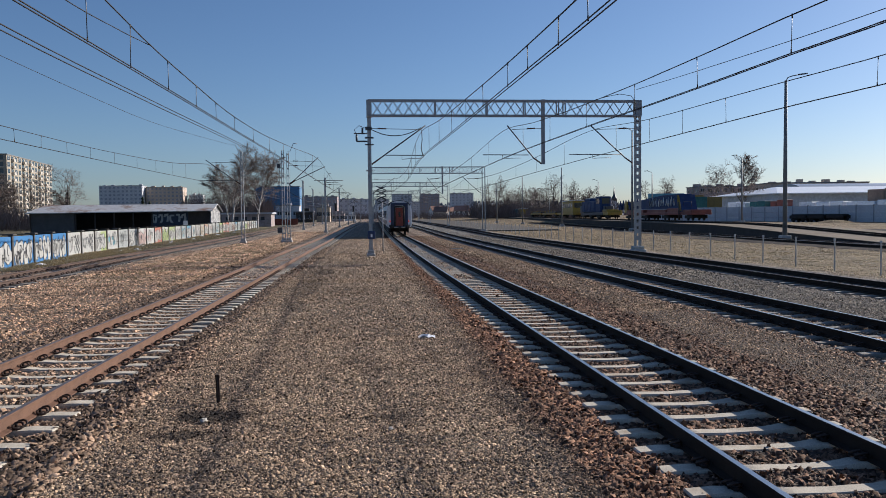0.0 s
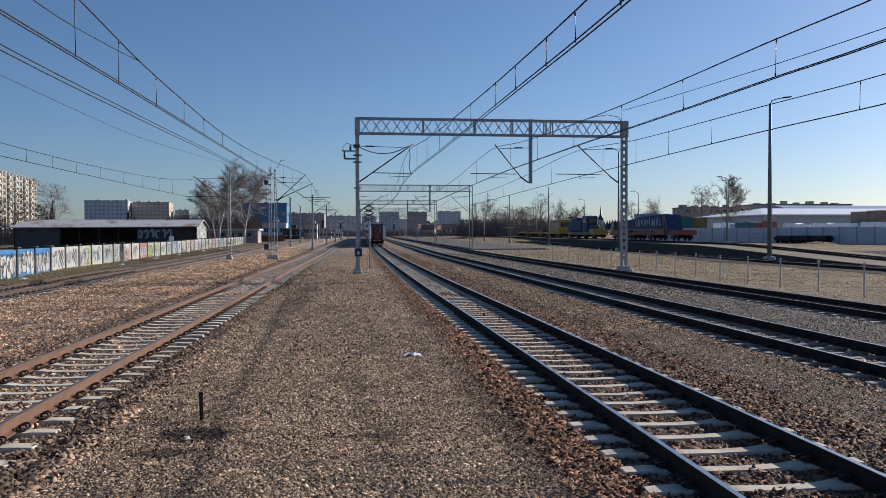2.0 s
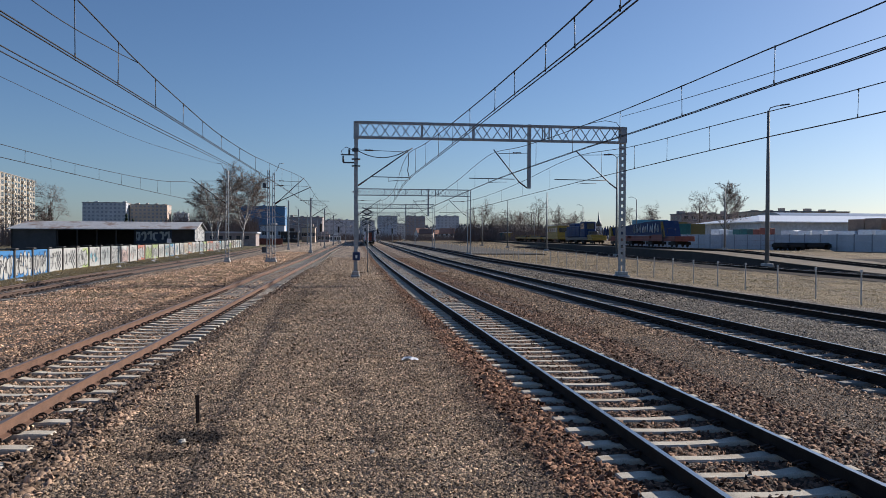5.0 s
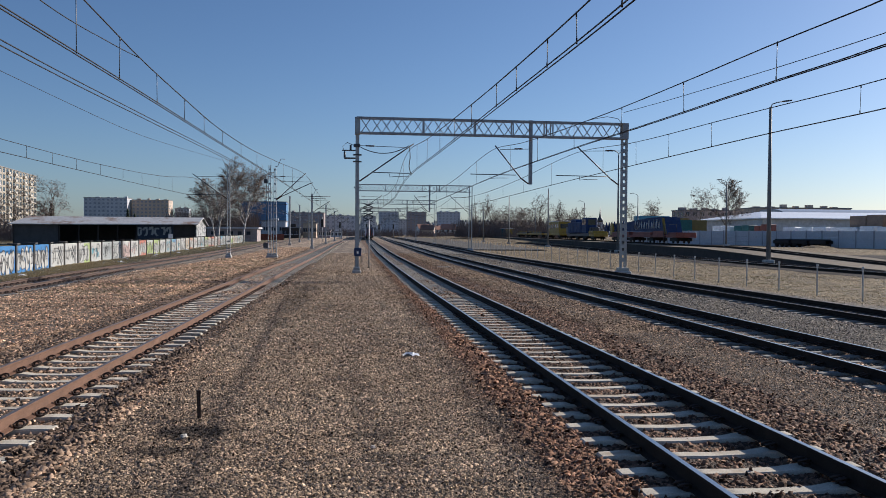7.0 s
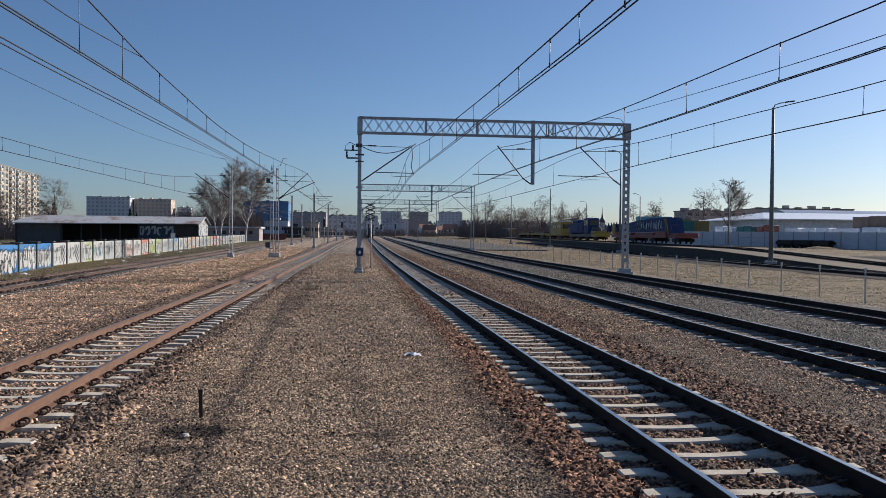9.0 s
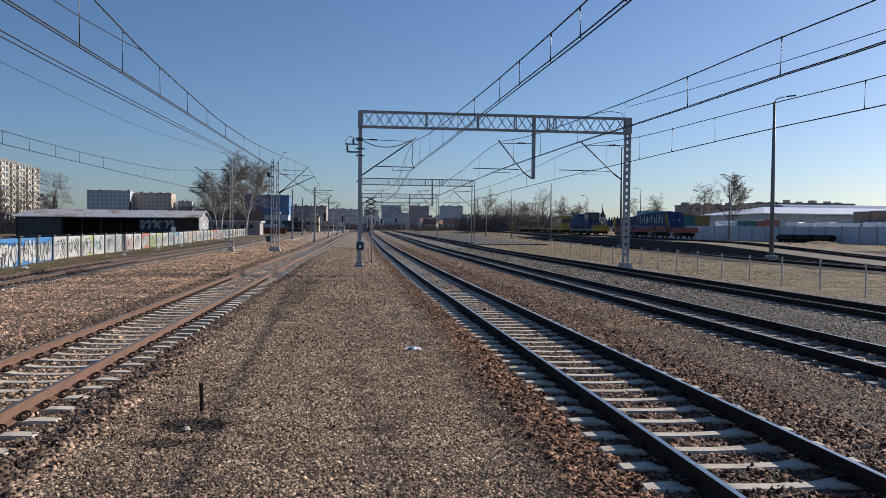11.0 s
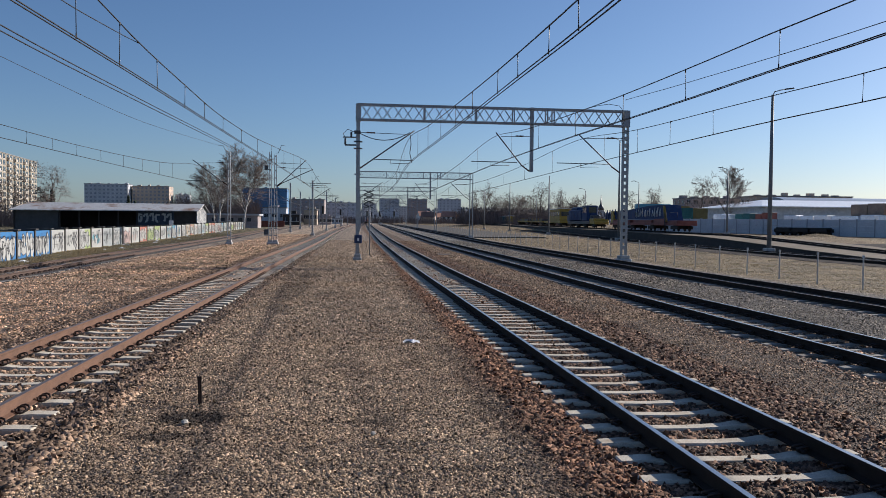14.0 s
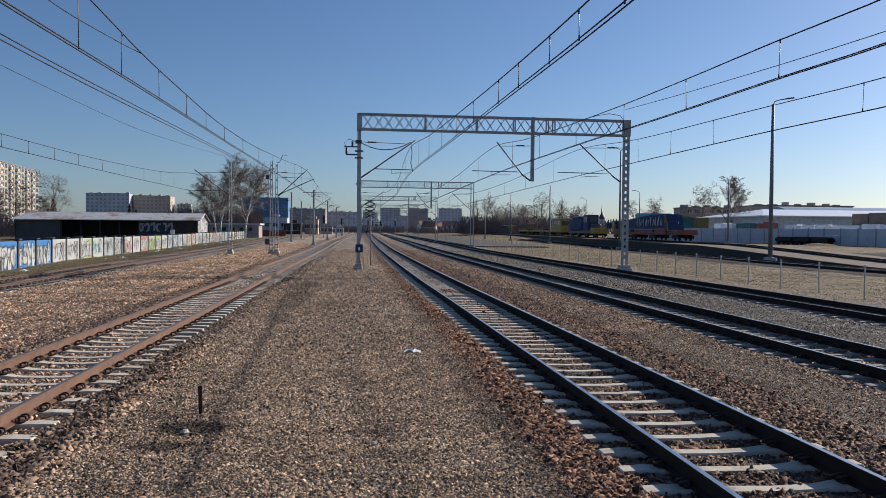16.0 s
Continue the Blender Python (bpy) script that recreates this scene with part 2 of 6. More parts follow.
# ---- mesh helpers ----
class Geo:
    """Gathers boxes, tubes and sweeps into one mesh."""

    def __init__(self):
        self.v, self.f, self.mi, self.smooth = [], [], [], []

    def add(self, verts, faces, mi=0, smooth=False):
        n = len(self.v)
        self.v += [tuple(p) for p in verts]
        self.f += [tuple(i + n for i in f) for f in faces]
        self.mi += [mi] * len(faces)
        self.smooth += [smooth] * len(faces)
        return self

    def box(self, x0, y0, z0, x1, y1, z1, mi=0, bevel=0.0):
        b = bevel
        if b:
            ring = lambda e, z: [
                (x0 + e + b, y0 + e, z), (x1 - e - b, y0 + e, z), (x1 - e, y0 + e + b, z), (x1 - e, y1 - e - b, z),
                (x1 - e - b, y1 - e, z), (x0 + e + b, y1 - e, z), (x0 + e, y1 - e - b, z), (x0 + e, y0 + e + b, z)]
            vs = ring(b * 0.5, z0) + ring(0, z0 + b * 0.5) + ring(0, z1 - b) + ring(b * 0.7, z1)
            fs = [tuple(range(7, -1, -1)), tuple(range(24, 32))]
            for k in range(3):
                for i in range(8):
                    j = (i + 1) % 8
                    fs.append((k * 8 + i, k * 8 + j, k * 8 + 8 + j, k * 8 + 8 + i))
            return self.add(vs, fs, mi)
        vs = [(x, y, z) for z in (z0, z1) for y in (y0, y1) for x in (x0, x1)]
        return self.add(vs, [(0, 2, 3, 1), (4, 5, 7, 6), (0, 1, 5, 4), (2, 6, 7, 3), (0, 4, 6, 2), (1, 3, 7, 5)], mi)

    def tube(self, pts, rad, n=6, mi=0, cap=True, smooth=True):
        """A round bar through points; rad is one radius or one for each point."""
        pts = [Vector(p) for p in pts]
        rs = rad if isinstance(rad, (list, tuple)) else [rad] * len(pts)
        vs, fs = [], []
        for k, p in enumerate(pts):
            d = (pts[min(k + 1, len(pts) - 1)] - pts[max(k - 1, 0)]).normalized()
            a = d.cross(Vector((0, 0, 1)) if abs(d.z) < 0.95 else Vector((1, 0, 0))).normalized()
            b = d.cross(a)
            for i in range(n):
                t = 2 * math.pi * i / n
                vs.append(p + (a * math.cos(t) + b * math.sin(t)) * rs[k])
        for k in range(len(pts) - 1):
            for i in range(n):
                j = (i + 1) % n
                fs.append((k * n + i, k * n + n + i, k * n + n + j, k * n + j))
        if cap:
            fs.append(tuple(range(n)))
            fs.append(tuple(range((len(pts) - 1) * n + n - 1, (len(pts) - 1) * n - 1, -1)))
        return self.add(vs, fs, mi, smooth)

    def beam(self, p, q, w, h, mi=0):
        """A square bar from p to q."""
        p, q = Vector(p), Vector(q)
        d = (q - p).normalized()
        a = d.cross(Vector((0, 0, 1)) if abs(d.z) < 0.95 else Vector((0, 1, 0))).normalized() * (w / 2)
        b = d.cross(a).normalized() * (h / 2)
        vs = [c + s * a + t * b for c in (p, q) for s, t in ((-1, -1), (1, -1), (1, 1), (-1, 1))]
        return self.add(vs, [(0, 1, 2, 3), (7, 6, 5, 4), (0, 4, 5, 1), (1, 5, 6, 2), (2, 6, 7, 3), (3, 7, 4, 0)], mi)

    def sweep(self, profile, path, mi=None, closed=True):
        """A profile of (across, up) points along a path of (x, y, z), mostly in y."""
        n = len(profile)
        vs, fs, ms = [], [], []
        for k, p in enumerate(path):
            a, b = path[max(k - 1, 0)], path[min(k + 1, len(path) - 1)]
            dx, dy = b[0] - a[0], b[1] - a[1]
            L = math.hypot(dx, dy)
            nx, ny = dy / L, -dx / L
            vs += [(p[0] + nx * u, p[1] + ny * u, p[2] + w) for u, w in profile]
        m = n if closed else n - 1
        for k in range(len(path) - 1):
            for i in range(m):
                j = (i + 1) % n
                fs.append((k * n + i, k * n + j, k * n + n + j, k * n + n + i))
                ms.append(mi[i] if mi else 0)
        if closed:
            fs += [tuple(range(n - 1, -1, -1)), tuple(range(len(vs) - n, len(vs)))]
            ms += [0, 0]
        base = len(self.v)
        self.v += vs
        self.f += [tuple(i + base for i in f) for f in fs]
        self.mi += ms
        self.smooth += [False] * len(fs)
        return self

    def mesh(self, name, *mats):
        me = bpy.data.meshes.new(name)
        me.from_pydata(self.v, [], self.f)
        for m in mats:
            me.materials.append(m)
        me.polygons.foreach_set("material_index", self.mi)
        me.polygons.foreach_set("use_smooth", self.smooth)
        me.update()
        return me


def part(name, geo, mats, parent, label="", at=None):
    """One mesh object under a thing or a part."""
    me = geo if isinstance(geo, bpy.types.Mesh) else geo.mesh(name, *(mats if isinstance(mats, (list, tuple)) else [mats]))
    ob = new(name, me)
    ob.parent = parent
    if at is not None:
        ob.matrix_basis = at
    if label:
        ob["label"] = label
    return ob


def thing(name, label, category, at=None, group="", kind=""):
    """An Empty at a thing's base, which parents its parts."""
    ob = new(name)
    ob.empty_display_size = 0.2
    if at is not None:
        ob.matrix_basis = at if isinstance(at, Matrix) else Matrix.Translation(at)
    return tagged(ob, label, category, group, kind)


def solid(name, geo, mats, label, category, at=None, group="", kind=""):
    """A thing of one mesh."""
    ob = part(name, geo, mats, None, "", at)
    return tagged(ob, label, category, group, kind)


def knots(table):
    """A smooth function through a few (y, value) pairs."""
    ys = [a for a, _ in table]
    vs = [b for _, b in table]
    n = len(ys)
    sl = [0.0 if 0 < i < n - 1 and (vs[i] - vs[i - 1]) * (vs[i + 1] - vs[i]) <= 0 else (vs[min(i + 1, n - 1)] - vs[max(i - 1, 0)]) / (ys[min(i + 1, n - 1)] - ys[max(i - 1, 0)]) for i in range(n)]

    def value(y):
        if y <= ys[0]:
            return vs[0] + sl[0] * (y - ys[0])
        if y >= ys[-1]:
            return vs[-1] + sl[-1] * (y - ys[-1])
        i = max(k for k in range(n - 1) if ys[k] <= y)
        h = ys[i + 1] - ys[i]
        t = (y - ys[i]) / h
        return ((2 * t ** 3 - 3 * t ** 2 + 1) * vs[i] + (t ** 3 - 2 * t ** 2 + t) * h * sl[i]
                + (-2 * t ** 3 + 3 * t ** 2) * vs[i + 1] + (t ** 3 - t ** 2) * h * sl[i + 1])
    return value


# ---- plan: y runs along the tracks, x to the right, z from the yard's gravel ----
def rise(y):
    """The line climbs gently beyond the first gantry."""
    d = y - 80
    return 2.0 * (1 - math.exp(-d / 440)) * min(1, d / 30) if d > 0 else 0.0


T_FARLEFT = knots([(-60, -12.6), (10, -13.0), (32, -13.75), (50, -14.5), (72, -15.1), (105, -15.9), (160, -17.2), (260, -18.5), (420, -16.0)])
T_LEFT = knots([(-60, -4.70), (10, -4.70), (45, -4.70), (70, -4.55), (110, -4.3), (150, -3.95), (250, -2.5), (380, 0.5)])
T_MAIN = knots([(-60, 4.1), (5, 3.82), (20, 3.72), (34, 3.58), (54, 3.52), (104, 3.6), (154, 3.87), (207, 4.33), (300, 5.3), (363, 5.97), (440, 6.85), (640, 9.5)])
T_SECOND = knots([(-60, 9.2), (12, 9.08), (30, 9.04), (50, 9.0), (104, 9.2), (207, 10.0), (359, 12.1), (640, 19.0)])
T_THIRD = knots([(-60, 14.6), (20, 14.62), (40, 14.62), (70, 14.65), (110, 14.9), (207, 15.8), (359, 18.0), (640, 25.0)])
TRACKS = {"far": T_FARLEFT, "left": T_LEFT, "main": T_MAIN, "second": T_SECOND, "third": T_THIRD}


def steps(lo, hi, near=1.5, grow=1.05):
    out, y, s = [], lo, near
    while y < hi:
        out.append(y)
        if y > 40:
            s = min(s * grow, 14)
        y += s
    return out + [hi]


# ---- ground: one sheet to the horizon ----
def ground_height(x, y):
    z = rise(y) - 0.03
    fade = max(0.0, min(1.0, (75 - y) / 25))
    if fade:
        for f, c in (("left", 0.006), ("main", 0.010), ("second", 0.004), ("third", 0.008)):
            d = abs(x - TRACKS[f](y))
            if d < 2.2:
                t = max(0.0, min(1.0, (d - 0.85) / 0.35))
                z -= c * fade * (1 - t * t * (3 - 2 * t))
                z += 0.022 * fade * math.exp(-((d - 1.45) / 0.3) ** 2)
        z += fade * 0.03 * noise.noise((x * 0.45, y * 0.45, 3.1)) + fade * 0.012 * noise.noise((x * 2.1, y * 2.1, 8.0))
    if x > 40:
        t = min(1, (x - 40) / 8)
        z += 0.62 * t * t * (3 - 2 * t)
    if x < -16:
        z += 0.08 * min(1, (-16 - x) / 3)
    return z


def build_ground():
    xs = [-3500, -1500, -700, -400, -250, -160, -100, -70, -50, -38, -30, -25, -22, -20, -18, -17, -16]
    x = -15.0
    while x < 19.0:
        xs.append(round(x, 3))
        x += 0.14 if -7.2 < x < 11 else 0.3
    xs += [19, 20, 22, 24, 27, 30, 33, 36, 38, 40, 42, 44, 46, 48, 52, 60, 75, 100, 140, 200, 300, 500, 900, 1700, 3500]
    ys = [-600, -200, -80, -40, -20, -10, -4, 0, 2]
    y = 3.0
    while y < 60:
        ys.append(round(y, 3))
        y += 0.2 if y < 30 else 0.5
    y, s = 60.0, 2.0
    while y < 4000:
        ys.append(y)
        s *= 1.06
        y += s
    ys.append(4000)
    nx = len(xs)
    vs = [(a, b, ground_height(a, b)) for b in ys for a in xs]
    fs = [(j * nx + i, j * nx + i + 1, j * nx + nx + i + 1, j * nx + nx + i) for j in range(len(ys) - 1) for i in range(nx - 1)]
    g = Geo().add(vs, fs, 0, True)
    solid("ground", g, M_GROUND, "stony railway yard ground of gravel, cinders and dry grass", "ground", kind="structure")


build_ground()

# ---- tracks ----
SEAT = 0.02                     # top of a sleeper under the rail
RAIL_PROFILE = [(-0.075, 0), (0.075, 0), (0.075, 0.012), (0.012, 0.03), (0.008, 0.13), (0.036, 0.142), (0.036, 0.166), (0.028, 0.172),
                (-0.028, 0.172), (-0.036, 0.166), (-0.036, 0.142), (-0.008, 0.13), (-0.012, 0.03), (-0.075, 0.012)]
RAIL_FACES = [0, 0, 0, 0, 0, 0, 0, 1, 0, 0, 0, 0, 0, 0]


def sleeper_geo():
    """Prestressed concrete sleeper: sloping rail seats, waisted and lower in the middle."""
    g = Geo()
    st = [(-1.25, 0.112, 0.082, -0.016), (-1.235, 0.118, 0.088, -0.004), (-1.0, 0.12, 0.09, 0.006), (-0.9, 0.12, 0.09, 0.002), (-0.6, 0.12, 0.088, -0.004),
          (-0.42, 0.115, 0.078, -0.026), (0, 0.11, 0.072, -0.036)]
    st += [(-a, b, c, d) for a, b, c, d in st[-2::-1]]
    vs, fs = [], []
    for x, wb, wt, z in st:
        vs += [(x, -wb, -0.2), (x, -wt - 0.012, z - 0.02), (x, -wt, z), (x, wt, z), (x, wt + 0.012, z - 0.02), (x, wb, -0.2)]
    for k in range(len(st) - 1):
        for i in range(5):
            fs.append((k * 6 + i, k * 6 + 6 + i, k * 6 + 7 + i, k * 6 + i + 1))
    fs += [tuple(range(6)), tuple(range(len(vs) - 1, len(vs) - 7, -1))]
    return g.add(vs, fs)


def clip_geo():
    """Bent spring clip with its cast shoulder, standing beside the rail foot."""
    g = Geo()
    g.box(0.0, -0.055, -0.005, 0.075, 0.055, 0.025, bevel=0.01)
    for dy in (-0.045, 0.045):
        ring = [(0.068 + 0.058 * math.cos(a), dy + 0.04 * math.sin(a), 0.045 + 0.032 * math.sin(a)) for a in [2 * math.pi * k / 8 for k in range(9)]]
        g.tube(ring, 0.013, 4, 0, False)
    g.tube([(0.03, 0, 0.02), (0.03, 0, 0.07)], 0.017, 6)
    return g


ME_SLEEPER = sleeper_geo().mesh("sleeper", M_CONCRETE)
ME_SLEEPER_SHADE = sleeper_geo().mesh("sleeper", M_CONCRETE_SHADE)
ME_CLIP = clip_geo().mesh("rail_clip", M_CLIP)


def heading(f, y):
    return -math.degrees(math.atan((f(y + 1) - f(y - 1)) / 2))


def joined_copies(me, poses, name, mat, parent, label=""):
    n = len(me.vertices)
    co = np.empty(n * 3)
    me.vertices.foreach_get("co", co)
    co = co.reshape(-1, 3)
    faces = [tuple(p.vertices) for p in me.polygons]
    vs, fs = [], []
    for k, m in enumerate(poses):
        a = np.array(m)
        vs.append(co @ a[:3, :3].T + a[:3, 3])
        fs += [tuple(i + k * n for i in f) for f in faces]
    big = bpy.data.meshes.new(name)
    big.from_pydata(np.concatenate(vs).tolist(), [], fs)
    big.materials.append(mat)
    return tagged(part(name, big, mat, parent, label), kind="stuff")


def track(key, label, rail_mats, pitch, y0, y_near, y1, clips_to, shift=0.0):
    f = TRACKS[key]
    me_sl, mat_sl = (ME_SLEEPER_SHADE, M_CONCRETE_SHADE) if key in ("second", "third", "far") else (ME_SLEEPER, M_CONCRETE)
    tr = thing("railway_track", label, "railway track", kind="structure")
    for side in (-1, 1):
        path = [(f(y), y, SEAT + rise(y)) for y in steps(-40, y1)]
        prof = [(u + side * 0.7535, w) for u, w in RAIL_PROFILE]
        part("rail", Geo().sweep(prof, path, RAIL_FACES), rail_mats, tr)
    far = []
    rng = random.Random(hash(len(key)) % 97 + len(label))
    y = y0 + shift
    while y < min(y1, 330):
        m = Matrix.Translation((f(y), y, SEAT - 0.004 + rise(y))) @ pose(0, 0, 0, 0, rng.uniform(-0.35, 0.35), heading(f, y) + rng.uniform(-0.7, 0.7))
        if y < y_near:
            sl = part("sleeper", me_sl, None, tr, at=m)
            if y < clips_to:
                for side in (-1, 1):
                    for s in (-1, 1):
                        part("rail_clip", ME_CLIP, None, sl, at=pose(side * 0.7535 + s * 0.045, 0, 0.004, 0, 0, 0 if s > 0 else 180))
        else:
            far.append(m)
        y += pitch
    joined_copies(me_sl, far, "far_sleepers", mat_sl, tr)
    return tr


track("left", "side track with rust-brown rails on pale concrete sleepers", [M_RAIL_RUST, M_RAIL_TOP_DULL], 0.625, 3.2 - 0.625 * 24, 70, 400, 34)
track("main", "main track with dark rails on pale concrete sleepers in brown ballast", [M_RAIL_DARK, M_RAIL_TOP], 0.60, 3.05 - 0.6 * 25, 70, 640, 22)
track("second", "main track with dark rails on grey concrete sleepers", [M_RAIL_DARK, M_RAIL_TOP], 0.60, 3.3 - 0.6 * 25, 60, 640, 24)
track("third", "outer station track with brown rails on grey concrete sleepers", [M_RAIL_DARK, M_RAIL_TOP_DULL], 0.60, 3.1 - 0.6 * 25, 60, 640, 0)
track("far", "old side track with rusty rails sunk in cinders", [M_RAIL_OLD, M_RAIL_TOP_DULL], 0.65, 20, 60, 420, 50)


# ---- loose stones ----
def stones(name, label, mat, zones, seed):
    """Many small broken stones in one mesh. zones: x0, x1, y0, y1, number, smallest, largest."""
    rng = np.random.default_rng(seed)
    allp, alls = [], []
    for x0, x1, y0, y1, n, s0, s1 in zones:
        u = rng.random(n)
        y = y0 + (y1 - y0) * u ** 1.35
        x = x0 + (x1 - x0) * rng.random(n)
        s = s0 + (s1 - s0) * rng.random(n) ** 2.2
        allp.append(np.stack([x, y], 1))
        alls.append(s)
    p, s = np.concatenate(allp), np.concatenate(alls)
    # few stones lie on top of the sleepers
    for cx, phase, pitch, clear in ((-4.70, 3.2, 0.625, 0.93), (3.72, 3.05, 0.60, 0.95), (9.07, 3.3, 0.60, 0.55)):
        off = np.abs((p[:, 1] - phase + pitch / 2) % pitch - pitch / 2)
        bare = (np.abs(p[:, 0] - cx) < 1.2) & (p[:, 1] < 60) & (off < 0.105) & (rng.random(len(p)) < clear)
        p, s = p[~bare], s[~bare]
    n = len(p)
    z = np.array([ground_height(float(a), float(b)) for a, b in p]) + s * 0.10
    base = np.array([(1, 0.8, -0.6), (-1, 0.8, -0.6), (-1, -0.8, -0.6), (1, -0.8, -0.6), (0.5, 0.05, 0.75), (-0.5, -0.05, 0.75)], float)
    v = base[None] * (0.7 + 0.5 * rng.random((n, 6, 1))) + rng.normal(0, 0.17, (n, 6, 3))
    v *= np.stack([0.9 + 0.35 * rng.random(n), 0.55 + 0.35 * rng.random(n), 0.42 + 0.3 * rng.random(n)], 1)[:, None, :]
    v *= (s * 0.56)[:, None, None]
    tilt = rng.normal(0, 0.6, n)
    c, d = np.cos(tilt)[:, None], np.sin(tilt)[:, None]
    v = np.stack([v[:, :, 0] * c - v[:, :, 2] * d, v[:, :, 1], v[:, :, 0] * d + v[:, :, 2] * c], 2)
    a = rng.random(n) * 2 * np.pi
    c, d = np.cos(a)[:, None], np.sin(a)[:, None]
    v = np.stack([v[:, :, 0] * c - v[:, :, 1] * d, v[:, :, 0] * d + v[:, :, 1] * c, v[:, :, 2]], 2)
    v += np.concatenate([p, z[:, None]], 1)[:, None, :]
    tri = np.array([(0, 1, 5), (0, 5, 4), (2, 3, 4), (2, 4, 5), (1, 2, 5), (3, 0, 4)])
    f = (tri[None] + (np.arange(n) * 6)[:, None, None]).reshape(-1)
    me = bpy.data.meshes.new(name)
    me.vertices.add(n * 6)
    me.vertices.foreach_set("co", v.reshape(-1))
    me.loops.add(n * 18)
    me.loops.foreach_set("vertex_index", f.astype(np.int32))
    me.polygons.add(n * 6)
    me.polygons.foreach_set("loop_start", np.arange(0, n * 18, 3, dtype=np.int32))
    me.materials.append(mat)
    me.update(calc_edges=True)
    return solid(name, me, mat, label, "gravel", kind="stuff")


stones("gravel", "fine grey-brown gravel of the walkway between tracks", M_GRAVEL,
       [(-3.0, 2.2, -4, 5.4, 6000, 0.02, 0.05), (-3.0, 2.2, 5.4, 8.4, 46000, 0.014, 0.040), (-3.1, 2.2, 8.2, 15.0, 72000, 0.015, 0.043), (-3.1, 2.2, 14.5, 30, 42000, 0.02, 0.052),
        (5.9, 7.6, 7.0, 20, 19000, 0.018, 0.042), (10.7, 13.0, 13, 30, 14000, 0.022, 0.05), (-3.1, 2.2, 28, 50, 22000, 0.028, 0.06), (5.8, 7.8, 18, 46, 14000, 0.035, 0.07),
        (10.7, 13.2, 28, 50, 9000, 0.035, 0.08), (-3.0, 2.2, 44, 95, 14000, 0.045, 0.08),
        (5.6, 7.8, 42, 95, 9000, 0.045, 0.08), (10.7, 13.2, 46, 95, 8000, 0.045, 0.08)], 4)
stones("ballast", "crushed brown ballast stones round the sleepers", M_BALLAST,
       [(1.9, 6.1, -4, 4.6, 3000, 0.03, 0.07), (-7.3, -2.8, -4, 6.5, 4000, 0.03, 0.07), (1.95, 6.1, 4.6, 11, 14000, 0.035, 0.08), (1.95, 6.1, 11, 24, 15000, 0.03, 0.075), (-7.0, -2.9, 6.5, 15, 14000, 0.035, 0.085),
        (-3.7, -2.8, 5.5, 16, 4600, 0.04, 0.088), (1.95, 2.65, 5.0, 18, 3600, 0.04, 0.085), (-7.0, -2.9, 15, 32, 12000, 0.03, 0.075), (7.4, 10.9, 9, 26, 14000, 0.03, 0.065), (5.0, 6.0, 8, 18, 3000, 0.035, 0.08), (5.1, 6.0, 18, 95, 6000, 0.03, 0.075),
        (-12.0, -6.8, 13, 36, 20000, 0.03, 0.07), (-12.2, -6.6, 34, 64, 18000, 0.04, 0.08), (-17.0, -12.0, 27, 60, 8000, 0.045, 0.09), (2.0, 5.4, 22, 46, 9000, 0.045, 0.08), (2.0, 5.4, 42, 95, 7000, 0.045, 0.08),
        (13.1, 16.3, 17, 48, 9000, 0.035, 0.075), (-12.4, -6.4, 60, 125, 12000, 0.06, 0.11), (-7.2, -2.9, 30, 62, 10000, 0.05, 0.1)], 9)


# ---- overhead line ----
def insulator(g, p, q, mi=1):
    """Ribbed insulator along p-q."""
    p, q = Vector(p), Vector(q)
    pts, rs = [], []
    for k in range(13):
        pts.append(p + (q - p) * k / 12)
        rs.append(0.036 if k % 2 == 0 else 0.055)
    g.tube(pts, rs, 7, mi)


def lattice_mast(parent, x, y, z0, z1, w0, w1, mats, step=0.55, lw=0.12):
    """Two channel legs joined by batten plates, tapering upward."""
    for s in (-1, 1):
        part("leg", Geo().beam((x + s * w0 / 2, y, z0), (x + s * w1 / 2, y, z1), lw, 0.16), mats, parent)
    k, z = 0, z0 + 0.5
    while z < z1 - 0.1:
        w = w0 + (w1 - w0) * (z - z0) / (z1 - z0)
        g = Geo().box(-w / 2, -0.07, -lw, w / 2, 0.07, lw)
        part("batten", g, mats, parent, at=Matrix.Translation((x, y, z)))
        z += step
        k += 1


def foundation(parent, x, y, z, s=0.27):
    part("foundation", Geo().box(-s, -s, -0.6, s, s, 0.16, bevel=0.05).box(-s * 0.75, -s * 0.75, 0.16, s * 0.75, s * 0.75, 0.36, bevel=0.03), M_FOUND, parent,
         "weathered concrete foundation", at=Matrix.Translation((x, y, z)))


